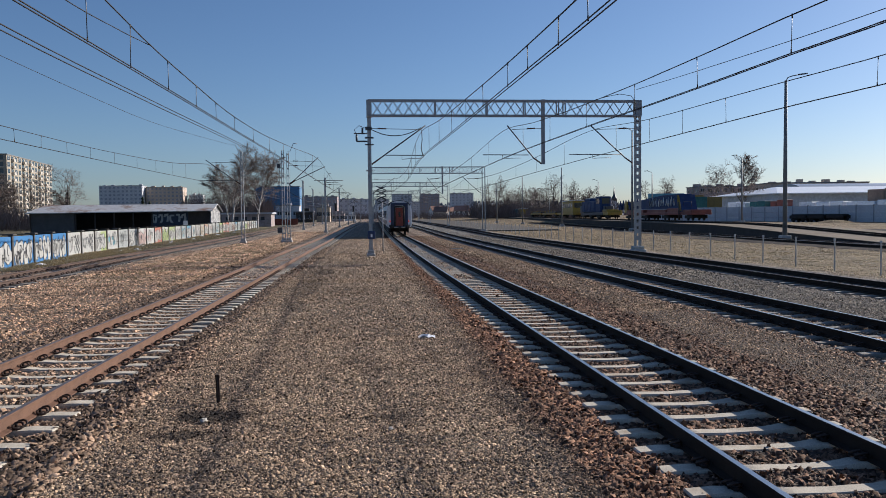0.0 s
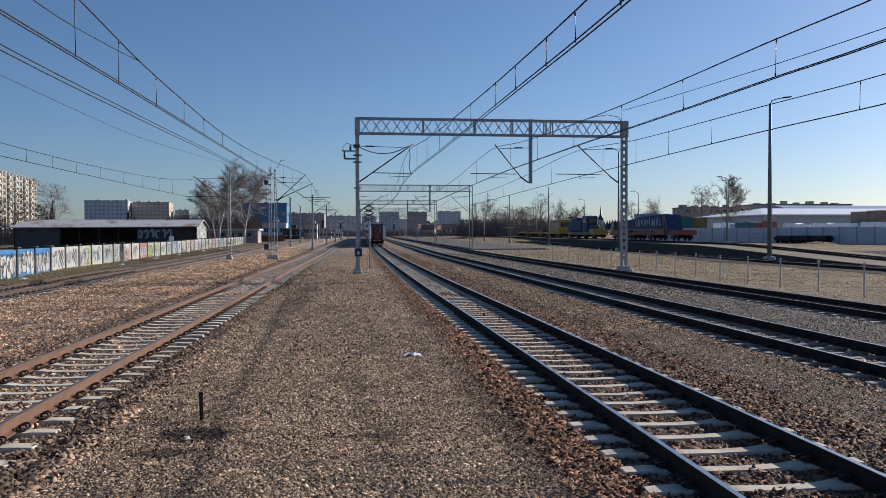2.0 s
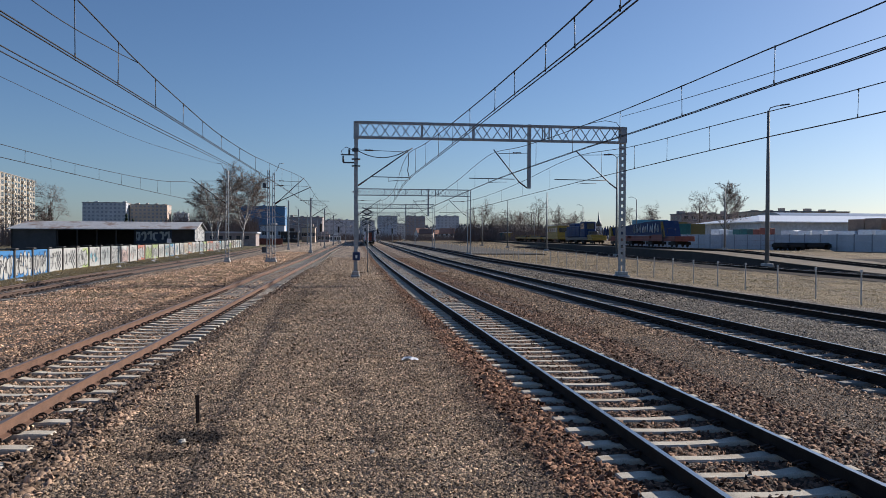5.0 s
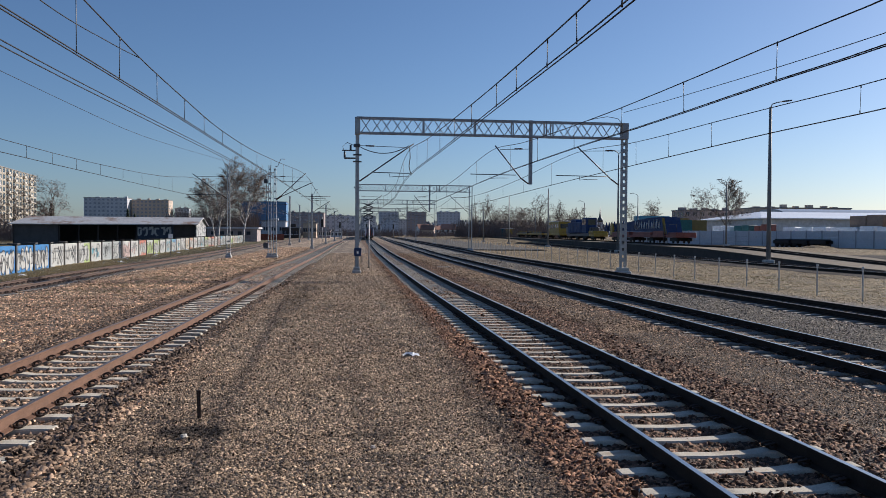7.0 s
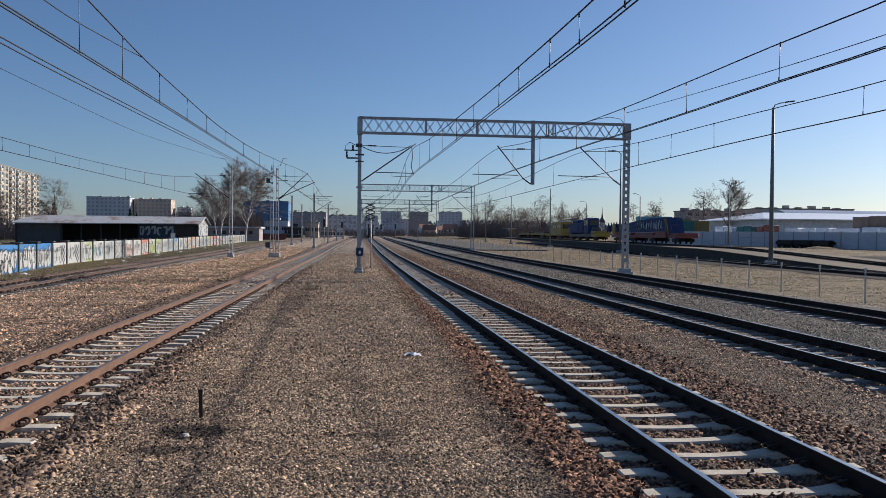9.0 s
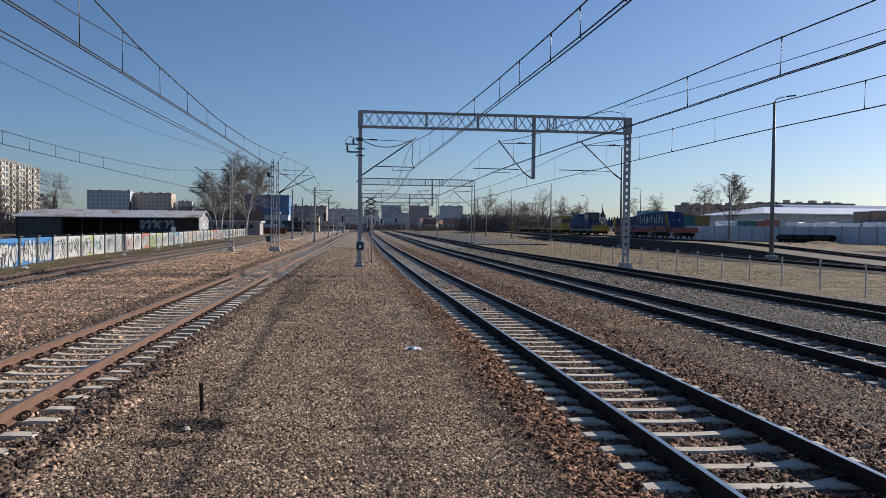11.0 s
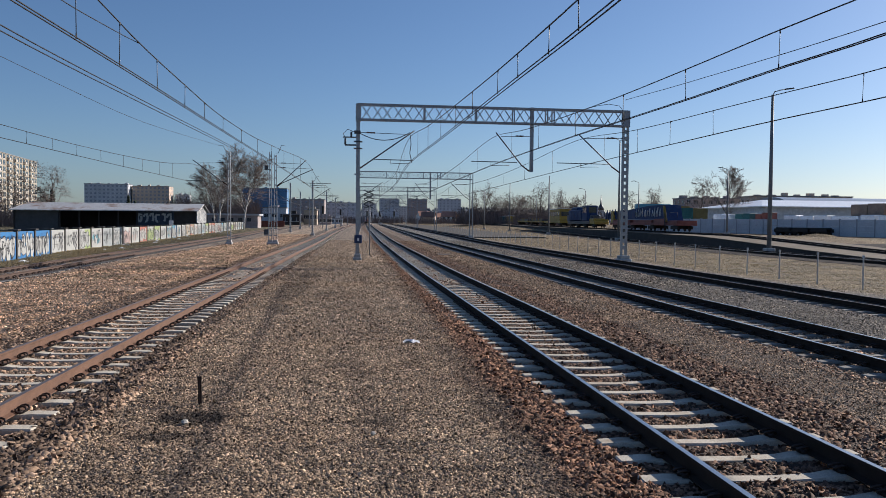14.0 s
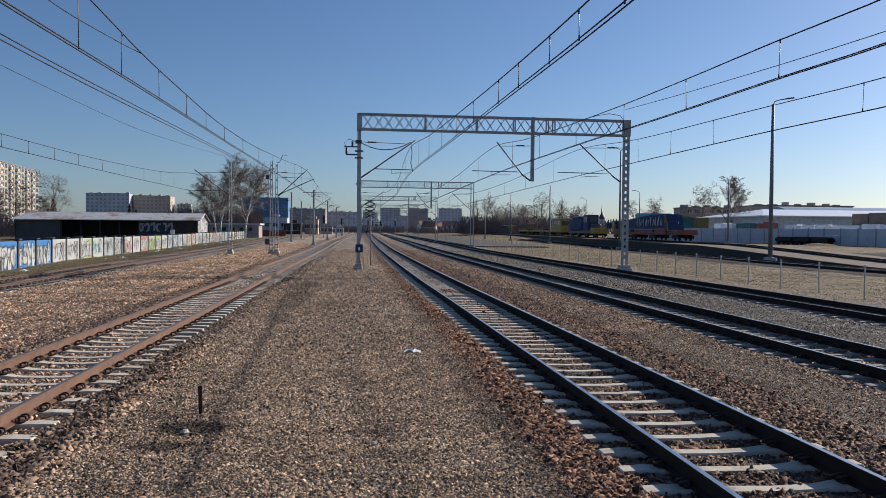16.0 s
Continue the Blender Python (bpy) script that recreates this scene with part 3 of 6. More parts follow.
def cantilever(parent, xm, y, z, tip, arm0, arm1, zs=5.46, zt=7.75, tie=7.58):
    """Strut, tie and registration arm reaching from a mast at xm to the wires near tip."""
    d = 1 if tip > xm else -1
    g = Geo()
    insulator(g, (xm + d * 0.12, y, z + zs), (xm + d * 0.65, y, z + zs + 0.37))
    g.tube([(xm + d * 0.6, y, z + zs + 0.34), (tip, y, z + zt)], 0.04, 7)
    part("strut", g, [M_STEEL_DARK, M_INSUL], parent)
    g = Geo()
    insulator(g, (xm + d * 0.5, y, z + tie), (xm + d * 1.0, y, z + tie - 0.01))
    g.tube([(xm, y, z + tie), (tip - d * 0.3, y, z + tie - 0.06)], 0.018, 5)
    part("tie_rod", g, [M_STEEL_DARK, M_INSUL], parent)
    g = Geo()
    g.tube([(arm0, y, z + 6.0), (arm1, y, z + 5.98)], 0.028, 6)
    c = (arm0 + arm1) / 2
    g.tube([(c - 0.2, y, z + 5.98), (c - 0.2, y, z + 5.74), (c + 0.1, y, z + 5.78), (c + 0.95, y, z + 5.8)], 0.016, 5)
    part("registration_arm", g, M_STEEL_DARK, parent)


def gantry(y, xl, xr, dx, detail, label):
    """Portal over three tracks: two masts, a lattice beam, a drop post and three cantilevers."""
    z = rise(y)
    ob = thing("catenary_gantry", label, "catenary gantry", group="catenary gantries")
    zb, zt, hw = 8.33, 9.22, 0.22
    foundation(ob, xl, y, z)
    foundation(ob, xr, y, z, 0.42)
    g = Geo()
    g.box(xl - 0.11, y - 0.13, z + 0.3, xl + 0.11, y - 0.10, z + zt).box(xl - 0.11, y + 0.10, z + 0.3, xl + 0.11, y + 0.13, z + zt)
    g.box(xl - 0.02, y - 0.10, z + 0.3, xl + 0.02, y + 0.10, z + zt)
    g.box(xl - 0.16, y - 0.16, z + 0.34, xl + 0.16, y + 0.16, z + 0.38).box(xl - 0.2, y - 0.16, z + 5.05, xl + 0.2, y + 0.16, z + 5.13)
    g.box(xl - 0.15, y - 0.2, z + zb - 0.1, xl + 0.16, y + 0.2, z + zt + 0.03)
    part("mast", g, M_GALV, ob, "galvanised steel column")
    if detail:
        lattice_mast(ob, xr, y, z + 0.35, z + zt, 0.30, 0.28, M_GALV, 0.42)
        part("cap_plate", Geo().box(xr - 0.19, y - 0.25, z + zb - 0.06, xr + 0.19, y - 0.2, z + zt + 0.05).box(xr - 0.19, y + 0.2, z + zb - 0.06, xr + 0.19, y + 0.25, z + zt + 0.05), M_STEEL_GREY, ob)
    else:
        part("mast", Geo().beam((xr - 0.2, y, z + 0.3), (xr - 0.2, y, z + zt), 0.1, 0.2).beam((xr + 0.2, y, z + 0.3), (xr + 0.2, y, z + zt), 0.1, 0.2), M_GALV, ob)
    for zz in (zb, zt):
        for s in (-1, 1):
            part("chord", Geo().box(xl - 0.05, y + s * hw - 0.05, z + zz - 0.05, xr + 0.05, y + s * hw + 0.05, z + zz + 0.05), M_STEEL_GREY, ob)
    n = 26
    pitch = (xr - xl - 0.4) / n
    braces = []
    for s in (-1, 1):
        for k in range(n):
            x0 = xl + 0.2 + k * pitch
            up = (k % 2 == 0) == (s < 0)
            braces.append(((x0, y + s * hw, z + (zb if up else zt)), (x0 + pitch, y + s * hw, z + (zt if up else zb))))
    if detail:
        up_me = Geo().beam((0, 0, 0), (pitch, 0, zt - zb), 0.045, 0.045).mesh("brace", M_STEEL_GREY)
        dn_me = Geo().beam((0, 0, zt - zb), (pitch, 0, 0), 0.045, 0.045).mesh("brace", M_STEEL_GREY)
        for p, q in braces:
            part("brace", up_me if p[2] < q[2] else dn_me, None, ob, at=Matrix.Translation((p[0], p[1], z + zb)))
    else:
        g = Geo()
        for p, q in braces:
            g.beam(p, q, 0.05, 0.05)
        tagged(part("bracing", g, M_STEEL_GREY, ob), kind="stuff")
    for u in (0.24, 0.43, 0.57, 0.695, 0.72):
        x = xl + (xr - xl) * u
        for s in (-1, 1):
            part("batten", Geo().box(x - 0.04, y + s * (hw + 0.055) - 0.008, z + zb, x + 0.04, y + s * (hw + 0.055) + 0.008, z + zt), M_STEEL_GREY, ob)
    part("drop_post", Geo().box(dx - 0.1, y - 0.08, z + 5.42, dx + 0.1, y - 0.05, z + zt + 0.1).box(dx - 0.1, y + 0.05, z + 5.42, dx + 0.1, y + 0.08, z + zt + 0.1).box(dx - 0.02, y - 0.05, z + 5.42, dx + 0.02, y + 0.05, z + zt + 0.1),
         M_STEEL_GREY, ob)
    cantilever(ob, xl, y, z, xl + 3.35, xl + 0.95, xl + 3.3)
    cantilever(ob, dx, y, z, dx - 2.2, dx - 3.7, dx - 0.9)
    cantilever(ob, xr - 0.2, y, z, xr - 2.95, xr - 4.3, xr - 0.95)
    return ob


GANTRIES = [(46.5, 0.15, 16.55, 10.65), (110, 0.5, 16.5, 10.6), (162, 0.9, 16.8, 10.9), (222, 1.6, 17.6, 11.6), (285, 2.6, 18.7, 12.6), (345, 3.9, 20.0, 13.9)]
for i, (gy, a, b, c) in enumerate(GANTRIES):
    gantry(gy, a, b, c, i == 0, "grey lattice steel gantry carrying overhead wires across three tracks")

# fittings of the first gantry's slim mast
g0 = bpy.data.objects["catenary_gantry"]
sw = Geo()
sw.box(-0.62, 46.42, 6.78, 0.15, 46.58, 6.86).box(-0.75, 46.42, 7.25, 0.15, 46.56, 7.31).tube([(-0.6, 46.5, 6.85), (-0.6, 46.5, 7.2)], 0.06, 8).tube([(-0.25, 46.5, 7.3), (-0.25, 46.5, 7.6)], 0.06, 8)
sw.tube([(-0.6, 46.5, 7.2), (-0.72, 46.5, 7.5), (-0.45, 46.5, 7.75), (-0.1, 46.5, 7.6)], 0.02, 5).box(-0.1, 46.3, 7.0, 0.4, 46.7, 7.06).box(-0.1, 46.3, 6.6, 0.4, 46.7, 6.65).box(-0.08, 46.28, 7.46, 0.3, 46.35, 7.66)
part("disconnector", sw, M_STEEL_DARK, g0, "dark line disconnector with insulators")
part("jumper_cable", Geo().tube([(0.3 + 2.9 * k / 10, 46.42, 7.5 + 0.012 * k - 0.42 * 4 * k / 10 * (1 - k / 10)) for k in range(11)] + [(3.27, 46.4, 7.35), (3.29, 46.4, 6.9), (3.22, 46.4, 6.4), (3.35, 46.4, 5.85)], 0.026, 6), M_WIRE, g0)
M_BLUE_BOX = grainy("blue_enamel", (0.012, 0.03, 0.10), 0.2, 10, 0.4, fine=60, bump=0.05)
M_WHITE = grainy("white_paint", (0.75, 0.75, 0.74), 0.08, 5, 0.5, fine=50, bump=0.05)
bx = part("marker_box", Geo().box(-0.03, 46.2, 1.02, 0.42, 46.4, 1.5, bevel=0.03), M_BLUE_BOX, g0, "blue metal marker box")
part("bar", Geo().box(0.14, 46.185, 1.14, 0.25, 46.2, 1.32), M_WHITE, bx, "white bar")
part("earth_wire", Geo().tube([(16.3, 46.4, 9.3), (16.1, 46.4, 9.55), (15.4, 46.4, 9.65), (14.6, 46.4, 9.5), (13.9, 46.4, 9.3)], 0.018, 5), M_WIRE, g0)


def wire(g, f, y0, y1, n, rad=0.012):
    g.tube([f(y0 + (y1 - y0) * k / n) for k in range(n + 1)], rad, 5, 0, False)


def catenary(label, xs, zm, drops, pair=0.045, y1=345, zc=5.8, shift=0.0):
    """One track's overhead line: contact wires, the messenger above and droppers between."""
    ob = thing("overhead_line", label, "overhead wire", group="overhead lines")
    fx = knots(xs)
    fz = knots(zm)
    fs = knots([(-30, shift), (13, shift), (46.5, 0.0), (400, 0.0)])     # the contact wires hang a little lower here
    for s in (-1, 1):
        g = Geo()
        wire(g, lambda y: (fx(y) + s * pair, y, zc + rise(y) - fs(y)), -30, 60, 45, 0.014)
        wire(g, lambda y: (fx(y) + s * pair, y, zc + rise(y)), 60, y1, 50, 0.016)
        part("contact_wire", g, M_WIRE, ob)
    g = Geo()
    wire(g, lambda y: (fx(y), y, fz(y) + rise(y) - 0.4 * fs(y)), -30, 60, 60, 0.016)
    wire(g, lambda y: (fx(y), y, fz(y) + rise(y)), 60, y1, 90, 0.02)
    part("messenger_wire", g, M_WIRE, ob)
    for i, y in enumerate(drops):
        x, z = fx(y), rise(y)
        lean = 0.04 if i % 2 else -0.03
        zm_, zc_ = fz(y) + z - 0.4 * fs(y), zc + z - fs(y)
        g = Geo().tube([(x, y + lean, zm_), (x, y, zc_)], 0.009, 4)
        if y < 40:
            g.tube([(x, y + lean, zm_ - 0.08), (x, y + lean, zm_ + 0.02)], 0.016, 5).tube([(x, y, zc_), (x, y, zc_ + 0.1)], 0.016, 5)
        part("dropper", g, M_WIRE, ob)
    return ob


def span_sag(y_masts, top, low):
    """Heights of the messenger: high at the masts, low between them."""
    out = []
    for a, b in zip(y_masts, y_masts[1:]):
        out += [(a, top), (a + (b - a) * 0.25, low + (top - low) * 0.25), ((a + b) / 2, low), (a + (b - a) * 0.75, low + (top - low) * 0.25)]
    return out + [(y_masts[-1], top)]


GY = [46.5, 110, 162, 222, 285, 345]
far_drops = [y + k for a, b in zip(GY, GY[1:]) for y in [a] for k in range(6, int(b - a) - 2, 9)]
sag = span_sag(GY, 7.5, 6.8)[1:]
catenary("dark overhead wires above the main track", [(-30, 4.3), (12, 3.92), (18.5, 3.77), (32, 3.5), (46.5, 3.2), (75, 3.75), (110, 3.55), (136, 4.1), (162, 4.2), (222, 4.6), (285, 5.6), (345, 6.4)],
         [(-30, 7.4), (-8, 6.6), (4, 6.34), (13, 6.3), (18.5, 6.33), (24.6, 6.46), (36.6, 6.83), (46.5, 7.3)] + sag, [5, 9, 11.2, 13.45, 15.4, 18.05, 20.4, 24.3, 28, 32, 36.5, 41] + far_drops, 0.05, shift=0.11)
catenary("dark overhead wires above the second track", [(-30, 9.9), (13, 9.41), (16.3, 9.2), (20.6, 9.07), (24.9, 8.88), (29.2, 8.65), (46.5, 8.25), (110, 8.7), (162, 9.4), (222, 9.8), (285, 10.6), (345, 11.6)],
         [(-30, 7.4), (0, 6.72), (13, 6.6), (20.7, 6.61), (29, 6.66), (38, 6.95), (46.5, 7.45)] + sag, [4, 10, 16.2, 20.7, 25.2, 30, 35.5, 41] + far_drops, shift=0.06)
catenary("dark overhead wires above the outer track", [(-30, 14.9), (19.7, 14.2), (24, 13.9), (29, 13.75), (43, 13.55), (46.5, 13.5), (110, 13.9), (162, 14.2), (222, 15.2), (285, 16.2), (345, 17.2)],
         [(-30, 7.6), (0, 6.7), (20, 6.6), (29, 6.73), (36.8, 6.91), (46.5, 7.4)] + sag, [5, 12, 20.5, 28.8, 32.8, 36.6, 41.5] + far_drops, 0.02)
LY = [77, 118, 165, 215, 270, 330]
ldrops = [y + k for a, b in zip(LY, LY[1:]) for y in [a] for k in range(6, int(b - a) - 2, 9)]
lsag = [(87, 7.5), (97.5, 7.15), (108, 7.1)] + span_sag(LY, 7.3, 6.9)[4:]
catenary("dark overhead wires above the rusty side track", [(-30, -6.3), (13, -5.5), (20, -5.35), (31, -5.2), (46, -4.95), (77, -4.6), (118, -4.2), (165, -3.9), (215, -3.1), (270, -2.2), (330, -0.9)],
         [(-30, 9.0), (0, 8.1), (16.6, 6.95), (20, 6.67), (24.4, 6.49), (30.8, 6.33), (39, 6.43), (48.5, 6.8), (77, 7.9)] + lsag, [16, 18.6, 21.8, 25, 28, 31.5, 36, 41, 47, 54, 61, 68] + ldrops, y1=330)
catenary("thin overhead wires above the old side track", [(-30, -14.4), (36, -15.45), (57, -15.35), (76, -15.0), (118, -16.2), (165, -17.2), (215, -17.9), (270, -18.2), (330, -17.6)],
         [(-30, 6.9), (10, 6.5), (41, 6.37), (54, 6.53), (64.7, 6.85), (76, 7.5)] + lsag, [29, 32.5, 36, 38.8, 42, 45.4, 49.5, 54, 58.5, 63, 67] + ldrops, 0.015, 330)


def feeder(label, pts, rad, two=0.0):
    ob = thing("feeder_line", label, "overhead wire", group="overhead lines")
    fx, fz = knots([(p[1], p[0]) for p in pts]), knots([(p[1], p[2]) for p in pts])
    for s in ((-1, 1) if two else (0,)):
        g = Geo()
        wire(g, lambda y: (fx(y) + s * two, y, fz(y) + s * two), pts[0][1], pts[-1][1], 60, rad)
        part("feeder_wire", g, M_WIRE, ob)
    return ob


feeder("pair of dark feeder wires to the twin mast", [(-7.0, -30, 6.6), (-7.1, 16.5, 6.1), (-7.17, 27.2, 6.25), (-7.35, 37.3, 6.5), (-7.6, 51, 6.83), (-8.2, 77.0, 7.52)], 0.015, 0.038)
feeder("thin single feeder wire to the lattice mast", [(-12.3, -30, 9.2), (-12.3, 10, 8.1), (-12.3, 28.6, 7.91), (-12.3, 41, 7.86), (-12.3, 53, 8.17), (-12.86, 76.0, 9.36)], 0.011)
feeder("thin earth wire to the gantry's lattice mast", [(16.5, -30, 8.45), (16.5, 5, 8.35), (16.5, 22.8, 8.74), (16.5, 37.5, 9.42), (16.5, 46.5, 9.95)], 0.016)
feeder("thin branch wire joining the side track's messenger", [(-5.9, -10, 7.5), (-5.55, 14.7, 6.4), (-5.5, 18.7, 6.6), (-5.36, 20.2, 6.66)], 0.011)


def horn(x, y, z, d):
    return [(x, y, z), (x + d * 0.25, y, z + 0.02), (x + d * 0.55, y, z + 0.75), (x + d * 0.95, y, z + 0.72)]


def side_mast(x, y, top, reach, arms, label, twin=False, horn_to=0, sub=True):
    """Slim lattice mast beside the left tracks, with one or two cantilevers."""
    z = rise(y)
    ob = thing("catenary_mast", label, "catenary mast", group="catenary masts")
    foundation(ob, x, y, z + 0.05, 0.3)
    if sub:
        lattice_mast(ob, x, y, z + 0.35, z + top, 0.30, 0.16, M_GALV, 0.7, 0.06)
        if twin:
            foundation(ob, x + 0.5, y, z + 0.05, 0.3)
            lattice_mast(ob, x + 0.5, y, z + 0.35, z + top - 0.25, 0.30, 0.16, M_GALV, 0.7, 0.06)
    else:
        part("mast", Geo().box(x - 0.13, y - 0.12, z + 0.3, x + 0.13, y + 0.12, z + top), M_GALV, ob)
    for tip, zs, zt, tie, a0, a1 in arms:
        cantilever(ob, x + (0.5 if twin else 0), y, z, tip, a0, a1, zs, zt, tie)
    if horn_to:
        part("horn", Geo().tube(horn(x + (0.5 if twin else 0), y, z + top - 0.1, horn_to), 0.03, 6), M_STEEL_GREY, ob)
    return ob


side_mast(-11.95, 76, 8.75, 0, [(-15.3, 5.6, 7.95, 7.75, -15.9, -12.1)], "slim galvanised lattice mast with a cantilever over the old track", horn_to=-1)
side_mast(-8.2, 77, 8.95, 0, [(-4.75, 5.7, 8.25, 7.9, -5.2, -2.35), (-4.1, 5.6, 7.35, 7.45, -4.9, -3.4)], "twin galvanised lattice masts with two dark cantilevers", twin=True, horn_to=1)
sm = bpy.data.objects["catenary_mast.001"]
part("disconnector", Geo().box(-8.75, 76.9, 7.25, -8.4, 77.1, 7.65).box(-8.75, 76.92, 7.2, -8.1, 77.08, 7.26).tube([(-8.5, 77, 3.0), (-8.5, 77, 7.2)], 0.02, 5), M_STEEL_DARK, sm, "dark disconnector box")
for y, xo, side in ((118, -2.1, 1), (165, -2.2, 1), (215, -2.3, 1), (270, -2.4, 1), (330, -2.4, 1)):
    x = T_LEFT(y) + xo
    side_mast(x, y, 8.2, 0, [(x + 2.6, 5.4, 7.1, 7.2, x + 0.8, x + 3.6)], "galvanised mast with a cantilever over the side track", horn_to=1, sub=False)
for y in (143, 190, 240, 300):
    x = T_FARLEFT(y) + (5.2 if y < 160 else 4.6)
    side_mast(x, y, 8.9, 0, [(x - 3.2, 5.4, 7.3, 7.4, x - 4.2, x - 0.6)], "slim galvanised mast beside the old side track", horn_to=-1, sub=False)
dm = thing("disconnector_mast", "thin mast with stacked crossed line switches", "line mast")
z = rise(175)
part("mast", Geo().tube([(3.05, 175, z), (3.05, 175, z + 9.6)], 0.07, 8), M_STEEL_GREY, dm)
for k in range(4):
    g = Geo()
    zz = z + 4.9 + k * 1.05
    for s in (-1, 1):
        g.beam((3.05 - s * 1.05, 175, zz), (3.05 + s * 1.05, 175, zz + 0.85), 0.24, 0.24)
    part("switch_arm", g, M_STEEL_DARK, dm)
pole = thing("marker_pole", "thin pale marker pole standing in the gravel", "pole")
part("pole", Geo().tube([(1.0, 53.5, -0.1), (1.0, 53.5, 3.35)], 0.035, 8), M_STEEL_GREY, pole)

# ---- the graffiti wall ----
W_LINE = knots([(20, -16.0), (41.7, -17.9), (53.5, -19.2), (69, -20.3), (91, -21.4), (116, -22.6), (143, -23.4), (178, -24.3)])


def graffiti(name, ground_col, fill, line, seed, scale=1.0):
    m = Mat(name, 0.8, 0, 0.3)
    tc = m.t.nodes.new("ShaderNodeTexCoord")
    info = m.t.nodes.new("ShaderNodeObjectInfo")
    off = m.math("MULTIPLY", info.outputs["Random"], 37.0)
    cmb = m.node("ShaderNodeCombineXYZ")
    m.link(off, cmb.inputs[0])
    cmb.inputs[1].default_value = seed
    add = m.t.nodes.new("ShaderNodeVectorMath")
    add.operation = "ADD"
    m.link(tc.outputs["Object"], add.inputs[0])
    m.link(cmb.outputs[0], add.inputs[1])
    n = m.noise(scale, 1.5, 0.45, vec=add.outputs[0])
    n2 = m.noise(scale * 2.3, 1.0, 0.4, vec=add.outputs[0])
    shape = m.ramp(n, [(0.42, 0.0), (0.44, 1.0)])
    col = m.mix(shape, ground_col, fill)
    lines = m.ramp(n, [(0.40, 0.0), (0.415, 1.0), (0.455, 1.0), (0.47, 0.0)])
    shade = m.ramp(m.noise(scale * 3.1, 2.0, 0.5, vec=add.outputs[0]), [(0.5, 0.0), (0.53, 0.5), (0.6, 0.5), (0.63, 0.0)])
    lines2 = m.ramp(n2, [(0.475, 0.0), (0.49, 1.0), (0.52, 1.0), (0.535, 0.0)])
    both = m.math("MAXIMUM", lines, m.math("MAXIMUM", m.math("MULTIPLY", lines2, 0.85), shade))
    col = m.mix(both, col, line)
    dirt = m.ramp(m.noise(2.2, 6, 0.7), [(0.35, 1.05), (0.75, 0.7)])
    m.color(m.mix(1.0, col, dirt, "MULTIPLY"))
    m.bump(m.noise(40, 4), 0.2, 0.01)
    return m.m


INK = grainy("black_spray_paint", (0.03, 0.03, 0.035), 0.2, 3, 0.7, fine=30, bump=0)
GRAF_WHITE = graffiti("graffiti_white", (0.40, 0.39, 0.37), (0.53, 0.53, 0.51), (0.12, 0.12, 0.14), 9.0)


def sprayed(name, c):
    """Old paint on concrete: patchy, with runs of dirt from the top edge."""
    m = Mat(name, 0.8, 0, 0.3)
    col = m.ramp(m.noise(1.6, 5, 0.7), [(0.3, tuple(v * 0.78 for v in c)), (0.6, c), (0.8, tuple(min(1, v * 1.12) for v in c))])
    col = m.mix(m.ramp(m.noise(3.0, 5, 0.7, stretch=(1.6, 1.6, 0.25)), [(0.5, 0.0), (0.72, 0.45)]), col, (0.17, 0.155, 0.135))
    m.color(col)
    m.bump(m.noise(40, 4), 0.2, 0.01)
    return m.m


PAINT = {k: sprayed("paint_" + k, c) for k, c in {
    "blue": (0.05, 0.18, 0.40), "white": (0.43, 0.43, 0.41), "pale": (0.33, 0.35, 0.345), "lime": (0.33, 0.40, 0.17), "pink": (0.44, 0.33, 0.30),
    "red": (0.46, 0.17, 0.12), "teal": (0.14, 0.30, 0.36), "orange": (0.42, 0.30, 0.20), "cream": (0.42, 0.39, 0.33)}.items()}
# ground paint, fill of the letters, accent paint, kind of piece
PIECES = [("blue", "white", "blue", "letter"), ("blue", "white", "blue", "letter"), ("blue", "white", "blue", "letter"), ("blue", "white", "blue", "letter"), ("blue", "white", "blue", "letter"),
          ("white", "pale", "blue", "check"), ("white", "pale", "pale", "check"), ("white", "white", "lime", "half"), ("white", "pale", "teal", "stroke"), ("pale", "white", "pale", "stroke"),
          ("pale", "white", "teal", "letter"), ("white", "pink", "pink", "letter"), ("white", "white", "pink", "stroke"), ("red", "white", "red", "half"), ("white", "lime", "lime", "letter"),
          ("lime", "white", "lime", "letter"), ("white", "lime", "pale", "stroke"), ("pale", "white", "teal", "stroke"), ("teal", "white", "blue", "half"), ("white", "pale", "teal", "stroke"),
          ("white", "white", "pale", "letter"), ("cream", "white", "orange", "stroke"), ("orange", "white", "red", "half"), ("white", "cream", "pink", "stroke"), ("white", "pale", "teal", "letter"), ("pale", "white", "teal", "stroke")]
M_POST = grainy("wall_post_concrete", (0.075, 0.07, 0.065), 0.25, 4, 0.85, fine=50, bump=0.2)
wall = thing("boundary_wall", "concrete panel wall covered in colourful graffiti", "wall", kind="structure")
ME_POST = Geo().box(-0.10, -0.10, -0.3, 0.12, 0.10, 1.57, bevel=0.02).box(-0.30, -0.28, 1.55, 0.22, 0.28, 1.62, bevel=0.02).mesh("wall_post", M_POST)
PANEL = {k: Geo().box(-0.05, -1.62, -0.25, 0.05, 1.62, 0.555, bevel=0.012).box(-0.05, -1.62, 0.565, 0.05, 1.62, 1.49, bevel=0.012).mesh("wall_panel", m) for k, m in PAINT.items()}


